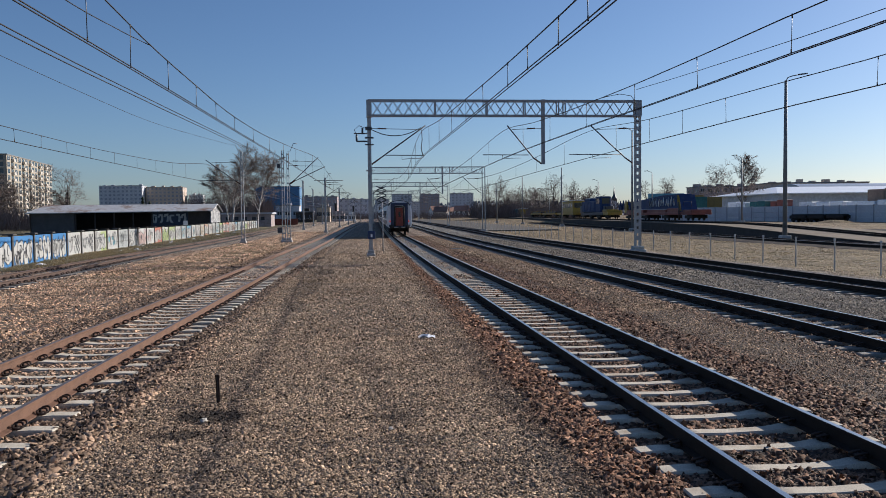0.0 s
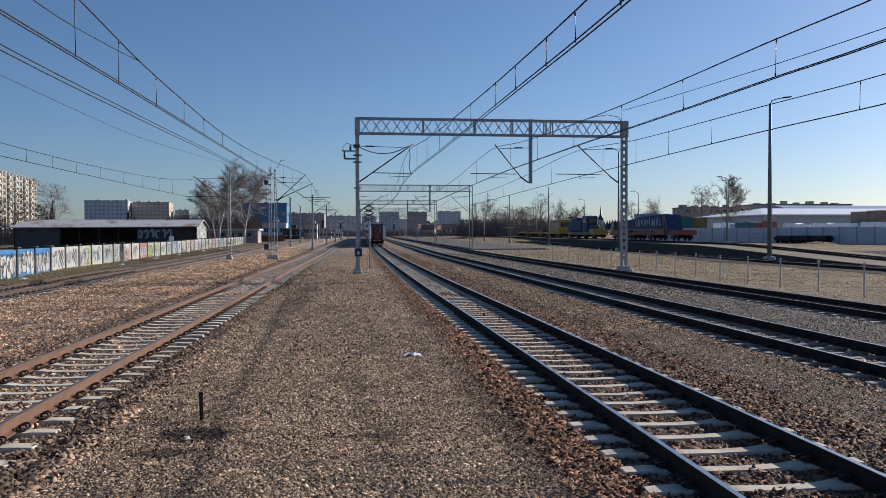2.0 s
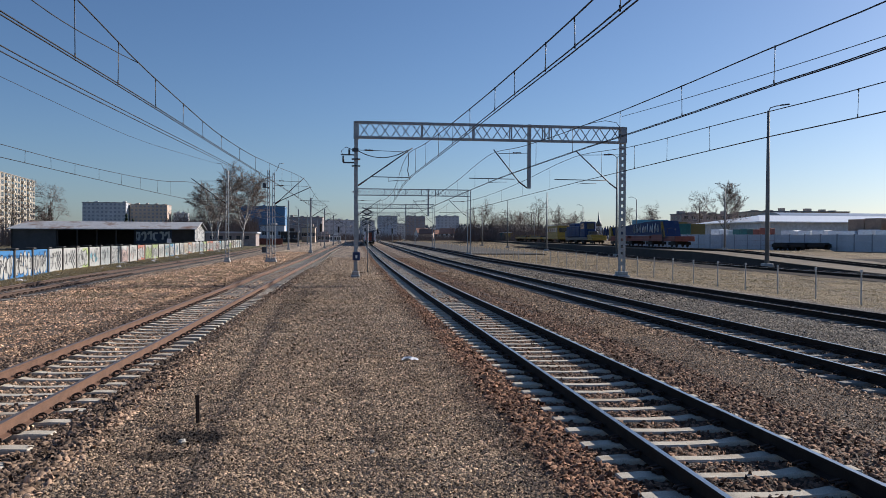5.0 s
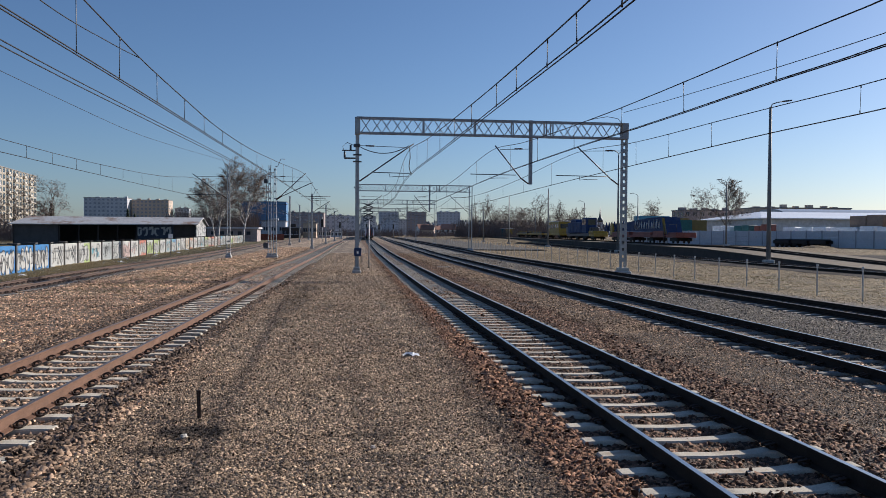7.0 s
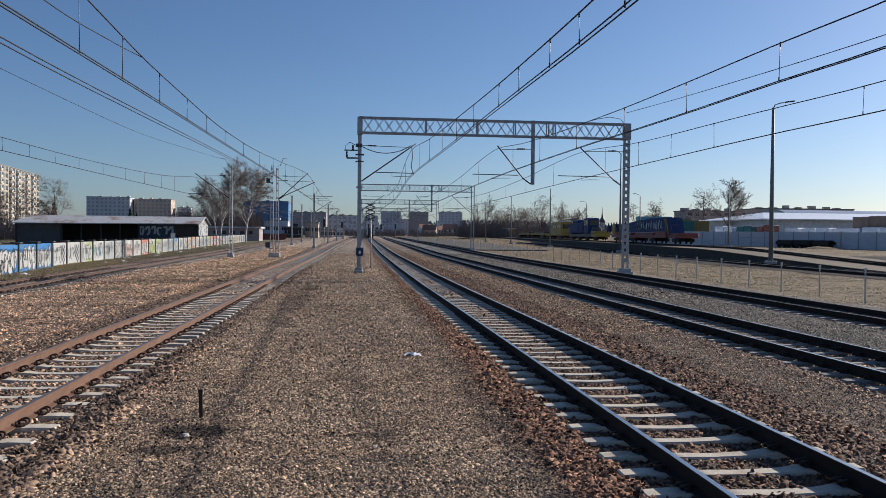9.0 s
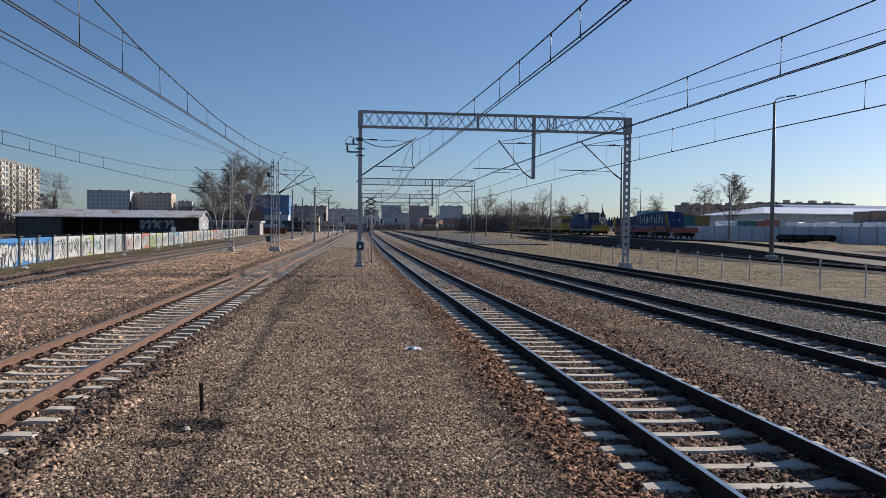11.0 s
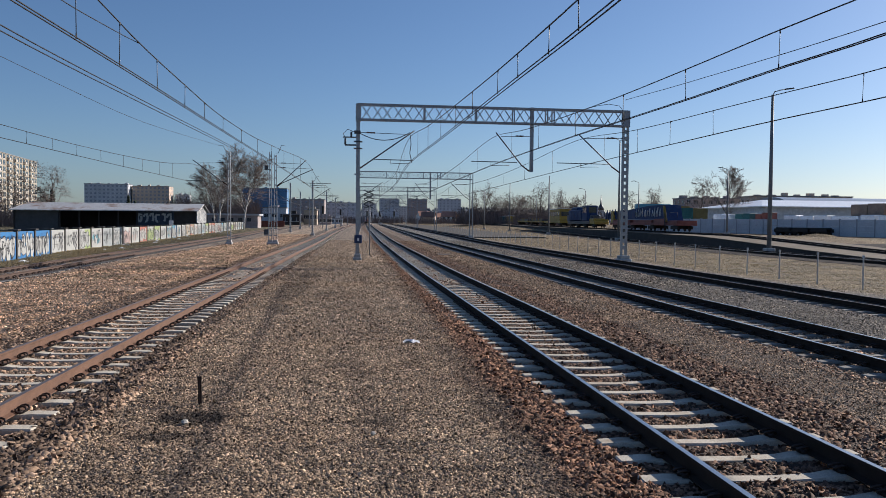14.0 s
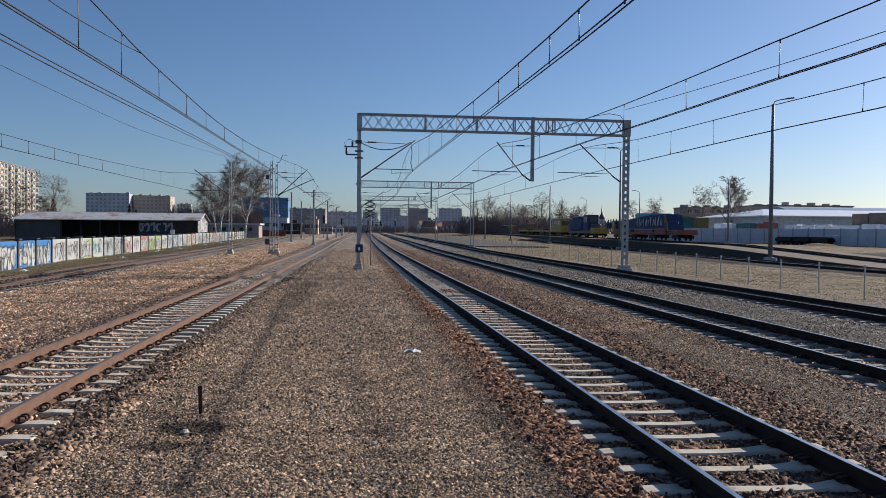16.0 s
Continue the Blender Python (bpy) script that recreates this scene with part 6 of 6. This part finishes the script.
part("foot", Geo().box(-0.3, -0.25, -0.2, 0.3, 0.25, 0.1), M_FOUND, rb)
sig = thing("railway_signal", "slim colour light signal on a post", "signal", Matrix.Translation((-8.0, 196, rise(196))), "signals")
part("post", Geo().tube([(0, 0, -0.3), (0, 0, 6.2)], 0.09, 8), M_STEEL_GREY, sig)
part("signal_head", Geo().box(-0.28, -0.2, 3.6, 0.28, 0.1, 5.6, bevel=0.06), M_BLACK, sig)
for x, y in ((-4.6, 250), (4.6, 300), (9.4, 300), (15.0, 300), (7.0, 330)):
    copy_thing(sig, Matrix.Translation((x, y, rise(y))))

# ---- yard beyond the platform: panel wall, halls, goods ----
M_WALLGREY = grainy("grey_concrete_panel", (0.52, 0.54, 0.57), 0.1, 0.4, 0.85, fine=8, bump=0.15)
gw = thing("yard_wall", "tall grey concrete panel wall of the goods yard", "wall", kind="structure")
GA, GB = Vector((58.5, 166, 0)), Vector((94, 64, 0))
gl = (GB - GA).length
gd = (GB - GA).normalized()
ga = math.degrees(math.atan2(gd.y, gd.x))
ME_GP = Geo().box(0.04, -0.05, -0.6, 2.96, 0.05, 0.72, bevel=0.01).box(0.04, -0.05, 0.74, 2.96, 0.05, 1.6, bevel=0.01).box(0.04, -0.05, 1.62, 2.96, 0.05, 2.65, bevel=0.01).mesh("wall_panel", M_WALLGREY)
ME_GPOST = Geo().box(-0.09, -0.11, -0.6, 0.09, 0.11, 2.75, bevel=0.02).mesh("wall_post", grainy("grey_wall_post", (0.30, 0.31, 0.33), 0.15, 0.8, 0.85, fine=10, bump=0.15))
for k in range(int(gl / 3)):
    p = GA + gd * 3 * k
    mm = Matrix.Translation((p.x, p.y, rise(p.y) + 0.58)) @ pose(0, 0, 0, 0, 0, ga)
    part("wall_panel", ME_GP, None, gw, at=mm)
    part("wall_post", ME_GPOST, None, gw, at=mm)

M_ROOF_WHITE = grainy("white_sheet_roof", (0.85, 0.85, 0.85), 0.04, 0.2, 0.35, 0.1, fine=3, bump=0)
M_ROOF_STEEL = grainy("grey_barrel_roof", (0.36, 0.40, 0.46), 0.08, 0.2, 0.4, 0.5, fine=3, bump=0.05)
hall = thing("warehouse", "long low warehouse with a bright white sheet roof", "warehouse", Matrix.Translation((0, 0, rise(170) + 0.6)))
HX0, HX1 = 95.2, 175.0
part("front_wall", Geo().box(HX0, 172, -0.6, HX1, 172.3, 5.9), M_PALE, hall)
part("side_wall", Geo().box(HX0 - 0.3, 172, -0.6, HX0, 205, 5.9), M_PALE, hall)
part("roof", Geo().add([(HX0 - 1.2, 171, 5.95), (HX1, 171, 5.95), (HX1, 190, 8.0), (HX0 + 9, 190, 8.0), (HX1, 208, 5.95), (HX0 - 1.2, 208, 5.95), (HX0 - 1.2, 171, 5.7), (HX1, 171, 5.7), (HX1, 208, 5.7), (HX0 - 1.2, 208, 5.7)],
                       [(0, 1, 2, 3), (3, 2, 4, 5), (0, 3, 5), (0, 6, 7, 1), (1, 7, 8, 4, 2), (5, 4, 8, 9), (0, 5, 9, 6), (6, 9, 8, 7)]), M_ROOF_WHITE, hall, "bright white roof")
for k in range(4):
    part("gate", Geo().box(HX0 + 8 + 14 * k, 171.9, -0.3, HX0 + 14 + 14 * k, 172.0, 3.6), M_STEEL_GREY if k % 2 else M_BROWN, hall)
h2 = thing("warehouse", "warehouse with a grey barrel-vaulted roof", "warehouse", Matrix.Translation((0, 0, rise(215) + 0.6)))
part("front_wall", Geo().box(124, 212, -0.6, 230, 212.3, 7.3), M_GREYP, h2)
arc = [(212 + 9 - 9.6 * math.cos(a), 6.9 + 2.9 * math.sin(a)) for a in [math.pi * k / 14 for k in range(15)]]
g = Geo().add([(124, a, b) for a, b in arc] + [(230, a, b) for a, b in arc], [(i, 15 + i, 16 + i, i + 1) for i in range(14)] + [tuple(range(15)), tuple(range(29, 14, -1))])
part("roof", g, M_ROOF_STEEL, h2, "grey barrel roof")

M_WRAP = grainy("white_wrap_film", (0.74, 0.76, 0.80), 0.07, 0.8, 0.35, fine=6, bump=0.15)
M_TAN = grainy("tan_boards", (0.27, 0.19, 0.14), 0.2, 1, 0.8, fine=12, bump=0.2)
M_TEAL = grainy("teal_tarpaulin", (0.03, 0.14, 0.14), 0.2, 1, 0.6, fine=8, bump=0.2)
M_BLUE = grainy("machine_blue", (0.016, 0.04, 0.12), 0.25, 1.2, 0.7, fine=12, bump=0.08, stain=(0.05, 0.065, 0.12))
M_YELLOW = grainy("machine_yellow", (0.36, 0.235, 0.03), 0.2, 1.2, 0.5, fine=12, bump=0.1, stain=(0.25, 0.15, 0.04))
M_REDP = grainy("wagon_red", (0.24, 0.07, 0.05), 0.25, 1.2, 0.6, fine=12, bump=0.1, stain=(0.12, 0.04, 0.03))
M_OCHRE = grainy("ochre_sheet", (0.26, 0.19, 0.06), 0.15, 1, 0.6, fine=10, bump=0.1)
M_LBLUE = grainy("light_blue_sheet", (0.10, 0.30, 0.42), 0.12, 1, 0.5, fine=10, bump=0.1)
grng = random.Random(77)
GN = Vector((-gd.y, gd.x, 0))          # away from the camera, behind the wall


def behind(s, off):
    p = GA + gd * s + GN * off
    return p.x, p.y


for s in range(40, 66, 3):
    for lv in (0, 1):
        x, y = behind(s + grng.uniform(-0.5, 0.5), 6 + grng.uniform(0, 1.5))
        h = grng.uniform(1.55, 1.75)
        gg = Geo().box(-1.3, -1.1, 0.14, 1.3, 1.1, h, bevel=0.12)
        ob = thing("wrapped_pallet", "stack of goods wrapped in white film", "pallet", Matrix.Translation((x, y, rise(y) + 0.58 + lv * 1.76)) @ pose(0, 0, 0, 0, 0, ga + grng.uniform(-4, 4)), "wrapped pallets")
        part("load", gg, M_WRAP, ob)
        part("pallet_base", Geo().box(-1.5, -1.1, 0.0, 1.5, 1.1, 0.14), M_TAN, ob)
for s, off, w, h, mt, lb in ((53, 9, 6, 5.4, M_TAN, "tan stacked board packs behind the grey wall"), (60, 9, 6, 5.6, M_TAN, "tan stacked board packs behind the grey wall"),
                             (31.5, 4, 3.6, 4.1, M_TEAL, "dark teal covered stack behind the grey wall"), (36, 4, 3, 3.9, M_REDP, "dark red container behind the grey wall"),
                             (26.5, 4, 4.5, 3.9, M_WRAP, "white truck cab and trailer behind the grey wall")):
    x, y = behind(s, off)
    ob = thing("stacked_goods", lb, "goods stack", Matrix.Translation((x, y, rise(y) + 0.58)) @ pose(0, 0, 0, 0, 0, ga))
    n = max(2, int(w / 2.6))
    for k in range(n):
        part("pack", Geo().box(-w / 2 + w * k / n + 0.05, -1.2, 0, -w / 2 + w * (k + 1) / n - 0.05, 1.2, h - grng.uniform(0, 0.5), bevel=0.06), mt, ob)
for sx, yy, w, h, mt, lb in ((0.395, 178, 8, 6.2, M_LBLUE, "light blue container stack behind the yard wall"), (0.425, 180, 8.5, 5.4, M_TEAL, "dark green container behind the yard wall"), (0.45, 182, 7, 5.4, M_OCHRE, "yellow container behind the yard wall"), (0.42, 188, 9, 6.0, M_OCHRE, "yellow container stack behind the yard wall")):
    ob = thing("container", lb, "container", Matrix.Translation((sx * yy, yy, rise(yy) + 0.58)) @ pose(0, 0, 0, 0, 0, -6), "containers")
    g = Geo().box(-w / 2, -1.2, 0, w / 2, 1.2, h, bevel=0.05)
    part("body", g, mt, ob)
    g = Geo()
    for k in range(int(w / 0.5)):
        g.box(-w / 2 + 0.15 + k * 0.5, -1.25, 0.2, -w / 2 + 0.38 + k * 0.5, -1.2, h - 0.2)
    part("ribs", g, mt, ob)
bog = thing("bogie_row", "row of dark stored wagon bogies by the grey wall", "wagon bogies", Matrix.Translation((*behind(49, -2.2), rise(118) + 0.60)) @ pose(0, 0, 0, 0, 0, ga))
for k in range(3):
    xo = -3.5 + 3.5 * k
    part("side_frame", Geo().box(xo - 1.6, -0.9, 0.55, xo + 1.6, -0.7, 1.1, bevel=0.1).box(xo - 1.3, -0.85, 1.0, xo + 1.3, 0.85, 1.3, bevel=0.1).box(xo - 1.6, 0.7, 0.55, xo + 1.6, 0.9, 1.1, bevel=0.1), M_BLACK, bog)
    for dx in (-0.95, 0.95):
        part("wheelset", Geo().tube([(xo + dx, -0.68, 0.45), (xo + dx, -0.56, 0.45)], 0.45, 14).tube([(xo + dx, 0.56, 0.45), (xo + dx, 0.68, 0.45)], 0.45, 14).tube([(xo + dx, -0.6, 0.45), (xo + dx, 0.6, 0.45)], 0.09, 8), M_BLACK, bog)
mound = []
for j in range(9):
    for i in range(13):
        u, v = i / 12 * 2 - 1, j / 8 * 2 - 1
        mound.append((u * 3.6, v * 1.8, max(0, 1 - u * u - v * v) * 0.5 + 0.1 * noise.noise((u * 3, v * 3, 1)) - 0.1))
solid("soil_mound", Geo().add(mound, [(j * 13 + i, j * 13 + i + 1, j * 13 + i + 14, j * 13 + i + 13) for j in range(8) for i in range(12)], 0, True), M_GROUND, "low heap of sandy soil by the yard wall", "soil heap",
      Matrix.Translation((*behind(55, -6), rise(112) + 0.6)) @ pose(0, 0, 0, 0, 0, ga))

# ---- works train on the platform track ----
def works_pose(y):
    x = P_EDGE(y) + 4.6
    return Matrix.Translation((x, y, rise(y) + 1.06 + 0.172)) @ pose(0, 0, 0, 0, 0, -math.degrees(math.atan((P_EDGE(y + 2) - P_EDGE(y - 2)) / 4)))


def running_gear(ob, length, n=2):
    for yc in ([-length / 2 + 2.2, length / 2 - 2.2] if n == 2 else [-length / 2 + 2 + k * (length - 4) / (n - 1) for k in range(n)]):
        bg = part("bogie", Geo().box(-1.1, yc - 1.4, 0.3, -0.92, yc + 1.4, 0.75, bevel=0.05).box(0.92, yc - 1.4, 0.3, 1.1, yc + 1.4, 0.75, bevel=0.05).box(-0.9, yc - 0.3, 0.35, 0.9, yc + 0.3, 0.8), M_BLACK, ob)
        for dy in (-0.9, 0.9):
            for s in (-1, 1):
                part("wheel", Geo().tube([(s * 0.69, yc + dy, 0.42), (s * 0.82, yc + dy, 0.42)], 0.42, 14), M_BLACK, bg)


mw = thing("match_wagon", "red flat match wagon carrying the crane's boom", "railway wagon", works_pose(117))
running_gear(mw, 34, 4)
part("deck", Geo().box(-1.4, -17, 0.8, 1.4, 17, 1.2, bevel=0.05), M_REDP, mw)
for a, b, h in ((-17, -13.5, 1.5), (-11.8, -7.0, 1.75), (-6, 3, 1.6), (5, 15, 1.65)):
    part("side_box", Geo().box(-1.38, a, 1.2, 1.38, b, h, bevel=0.06), M_REDP, mw)
part("locker", Geo().box(-1.3, 15.2, 1.2, 0.2, 16.8, 3.2, bevel=0.05), M_YELLOW, mw)
part("ladder", Geo().tube([(-1.45, -12.8, 0.5), (-1.45, -12.8, 2.6)], 0.05, 5).tube([(-1.45, -12.2, 0.5), (-1.45, -12.2, 2.6)], 0.05, 5).tube([(-1.45, -12.8, 1.0), (-1.45, -12.2, 1.0)], 0.04, 5).tube([(-1.45, -12.8, 1.6), (-1.45, -12.2, 1.6)], 0.04, 5), M_STEEL_DARK, mw)
part("handrail", Geo().tube([(-1.35, -17, 1.9), (-1.35, -17, 2.6), (-1.35, -14, 2.6), (-1.35, -14, 1.9)], 0.03, 6), M_STEEL_DARK, mw)
boom = thing("crane_boom", "dark blue lattice crane boom with white graffiti, laid on the wagon", "crane boom", works_pose(117) @ pose(0, 0, -1.25))
part("boom_box", Geo().add([(-1.0, -11.5, 2.95), (1.0, -11.5, 2.95), (1.0, -10.6, 5.0), (-1.0, -10.6, 5.0), (-1.0, 22, 3.1), (1.0, 22, 3.1), (1.0, 22, 3.9), (-1.0, 22, 3.9), (-1.0, -4, 5.0), (1.0, -4, 5.0), (-1.0, -4, 2.9), (1.0, -4, 2.9)],
                             [(0, 3, 8, 10), (10, 8, 7, 4), (1, 11, 9, 2), (11, 5, 6, 9), (3, 2, 9, 8), (8, 9, 6, 7), (0, 1, 2, 3), (7, 6, 5, 4), (0, 10, 11, 1), (10, 4, 5, 11)]), M_BLUE, boom)
for k in range(7):
    g = Geo()
    y0 = 8.5 + 1.8 * k
    g.beam((-1.06, y0, 2.95), (-1.06, y0 + 0.9, 4.8 - 0.02 * k), 0.14, 0.1).beam((-1.06, y0 + 0.9, 4.8 - 0.02 * k), (-1.06, y0 + 1.8, 2.95), 0.14, 0.1)
    part("lattice_bar", g, M_BLUE, boom)
gr = random.Random(3)
for k in range(11):
    y0 = -9.3 + 1.15 * k
    g = Geo()
    pts = [(-1.05, y0 + gr.uniform(-0.2, 0.6), 3.4 + gr.uniform(-0.2, 0.2)), (-1.05, y0 + gr.uniform(0, 0.5), 4.5 + gr.uniform(-0.3, 0.2)), (-1.05, y0 + gr.uniform(0.3, 0.9), 3.9 + gr.uniform(-0.3, 0.4)), (-1.05, y0 + gr.uniform(0.3, 0.9), 3.4)]
    g.tube(pts, 0.07, 4)
    part("graffiti_stroke", g, M_WHITE, boom, "white paint stroke")
part("boom_head", Geo().add([(-1.1, -12.6, 2.5), (1.1, -12.6, 2.5), (1.1, -11.6, 2.5), (-1.1, -11.6, 2.5), (-1.1, -11.4, 4.9), (1.1, -11.4, 4.9), (1.1, -10.7, 4.9), (-1.1, -10.7, 4.9)],
                                                                              [(0, 1, 5, 4), (1, 2, 6, 5), (2, 3, 7, 6), (3, 0, 4, 7), (4, 5, 6, 7)]), M_BLUE, boom)
for k in range(3):
    part("head_stripe", Geo().beam((-1.14, -12.4 + 0.45 * k, 2.6), (-1.14, -11.3 + 0.25 * k, 4.8), 0.2, 0.08), M_YELLOW, boom, "yellow stripe")
cr = thing("railway_crane", "dark blue railway crane on a yellow frame", "railway crane", works_pose(158) @ Matrix.Diagonal((1, 1, 0.86, 1)))
running_gear(cr, 26, 4)
part("frame", Geo().box(-1.4, -8.9, 0.8, 1.4, 12, 1.5, bevel=0.08), M_STEEL_DARK, cr)
part("buffer_deck", Geo().box(-1.4, -13, 0.8, 1.4, -8.9, 1.5, bevel=0.08), M_YELLOW, cr)
part("outrigger", Geo().box(-1.5, -12.6, 1.5, 1.5, -9.0, 2.1, bevel=0.08), M_YELLOW, cr)
part("machine_house", Geo().box(-1.45, -2.0, 1.7, 1.45, 11, 4.3, bevel=0.15).box(-1.3, 3.0, 4.3, 1.3, 9, 4.9, bevel=0.2), M_BLUE, cr)
part("roof_hatch", Geo().box(-1.2, 4.0, 4.9, 1.2, 8.0, 5.05, bevel=0.04), M_STEEL_GREY, cr, "pale roof hatch")
for k in range(4):
    part("side_door", Geo().box(-1.49, -1.2 + 3.0 * k, 1.9, -1.45, 0.9 + 3.0 * k, 3.9, bevel=0.01), M_BLUE, cr)
part("hook_block", Geo().box(-0.9, -8.6, 1.5, 0.9, -6.9, 3.0, bevel=0.2), M_STEEL_DARK, cr)
cb = part("cab", Geo().box(-1.4, -6.6, 1.6, 0.9, -2.3, 5.2, bevel=0.18), M_BLUE, cr)
part("window", Geo().box(-1.43, -6.1, 3.5, -1.40, -4.4, 4.8), M_GLASS, cb)
part("window", Geo().box(-1.43, -4.2, 3.5, -1.40, -2.8, 4.8), M_GLASS, cb)
part("window", Geo().box(-1.0, -6.63, 3.5, 0.5, -6.60, 4.8), M_GLASS, cb)
part("counterweight", Geo().box(-1.3, 9.5, 1.5, 1.3, 13.2, 3.2, bevel=0.1), M_STEEL_DARK, cr)
yw = thing("works_wagon", "yellow works wagon with a cabin", "railway wagon", works_pose(190))
running_gear(yw, 22)
part("frame", Geo().box(-1.35, -11, 0.8, 1.35, 11, 1.25, bevel=0.06), M_YELLOW, yw)
cbn = part("cabin", Geo().box(-1.38, -10.5, 1.25, 1.38, 4.5, 4.1, bevel=0.12), M_YELLOW, yw)
for k in range(5):
    part("window", Geo().box(-1.41, -9.6 + 2.8 * k, 2.5, -1.38, -7.9 + 2.8 * k, 3.5), M_GLASS, cbn)
part("window", Geo().box(-1.0, -10.53, 2.4, 1.0, -10.5, 3.5), M_GLASS, cbn)
part("roof", Geo().box(-1.42, -10.6, 4.1, 1.42, 4.6, 4.22), M_WHITE, cbn, "pale cabin roof")
for yy, ll in ((216, 24), (243, 24)):
    fw = thing("flat_wagon", "yellow flat wagon with low side posts", "railway wagon", works_pose(yy), "flat wagons")
    running_gear(fw, ll)
    part("deck", Geo().box(-1.35, -ll / 2, 0.85, 1.35, ll / 2, 1.25, bevel=0.05), M_YELLOW, fw)
    for k in range(9):
        part("stake", Geo().box(-1.38, -ll / 2 + 1 + k * 2.7, 1.25, -1.28, -ll / 2 + 1.12 + k * 2.7, 2.0), M_YELLOW, fw)
    part("load", Geo().box(-1.0, -ll / 2 + 2, 1.25, 1.0, ll / 2 - 4, 1.65, bevel=0.05), M_STEEL_DARK, fw)
for yy, m in ((285, M_YELLOW), (305, M_TEAL)):
    ob = thing("road_container", "painted site container beyond the wagons", "container", works_pose(yy), "site containers")
    part("body", Geo().box(-1.2, -5, 0.1, 1.2, 5, 2.9, bevel=0.05), m, ob)
    part("roof", Geo().box(-1.25, -5.05, 2.9, 1.25, 5.05, 3.05), M_WHITE, ob)

# ---- distance ----
def ridge(name, label, y0, x0, x1, h0, mat, seed, rough_h, step=7.0):
    """Wooded ridge: a long low hill set with small tree forms of uneven height."""
    rng = random.Random(seed)
    g = Geo()
    nx = int((x1 - x0) / 40)
    vs = []
    for j, (dy, k) in enumerate(((0, 0.0), (120, 0.75), (260, 1.0), (500, 0.4))):
        for i in range(nx + 1):
            x = x0 + (x1 - x0) * i / nx
            vs.append((x, y0 + dy, 1.0 + k * h0(x)))
    g.add(vs, [(j * (nx + 1) + i, j * (nx + 1) + i + 1, (j + 1) * (nx + 1) + i + 1, (j + 1) * (nx + 1) + i) for j in range(3) for i in range(nx)], 0, True)
    x = x0
    while x < x1:
        for dy, k in ((40, 0.25), (120, 0.75), (250, 1.0)):
            h = rng.uniform(0.6, 1.3) * rough_h
            w = rng.uniform(0.5, 1.0) * rough_h * 0.55
            xx, yy = x + rng.uniform(-3, 3), y0 + dy + rng.uniform(-20, 20)
            z = 1.0 + k * h0(xx) - 2
            g.tube([(xx, yy, z), (xx, yy, z + h * 0.5), (xx, yy, z + h * 0.85), (xx, yy, z + h)], [w * 0.7, w, w * 0.55, 0.2], 6, 0, False)
        x += step * rng.uniform(0.5, 1.3)
    return solid(name, g, mat, label, "hills", kind="structure")


# the ridge's haze is mixed into this base colour
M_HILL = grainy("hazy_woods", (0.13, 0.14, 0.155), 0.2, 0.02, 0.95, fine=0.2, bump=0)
hill_h = knots([(-900, 6), (-420, 10), (-150, 24), (-60, 30), (40, 20), (140, 24), (260, 28), (420, 24), (700, 14), (1200, 8), (2000, 6)])
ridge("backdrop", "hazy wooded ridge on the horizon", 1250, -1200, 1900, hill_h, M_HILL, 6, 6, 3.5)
ch = thing("church", "distant church with a slender dark spire", "church", Matrix.Translation((0.324 * 700, 700, 1.5)))
part("tower", Geo().box(-2.2, -2.2, -1, 2.2, 2.2, 14), M_GREYP, ch)
part("spire", Geo().tube([(0, 0, 14), (0, 0, 16.5), (0, 0, 19), (0, 0, 28)], [2.9, 2.6, 1.0, 0.1], 8), M_STEEL_DARK, ch)
part("nave", Geo().box(-22, 0, -1, -4, 12, 11), M_GREYP, ch)


def motions():
    for k, c in enumerate(coaches):
        walk(c, train_rows(k))


motions()
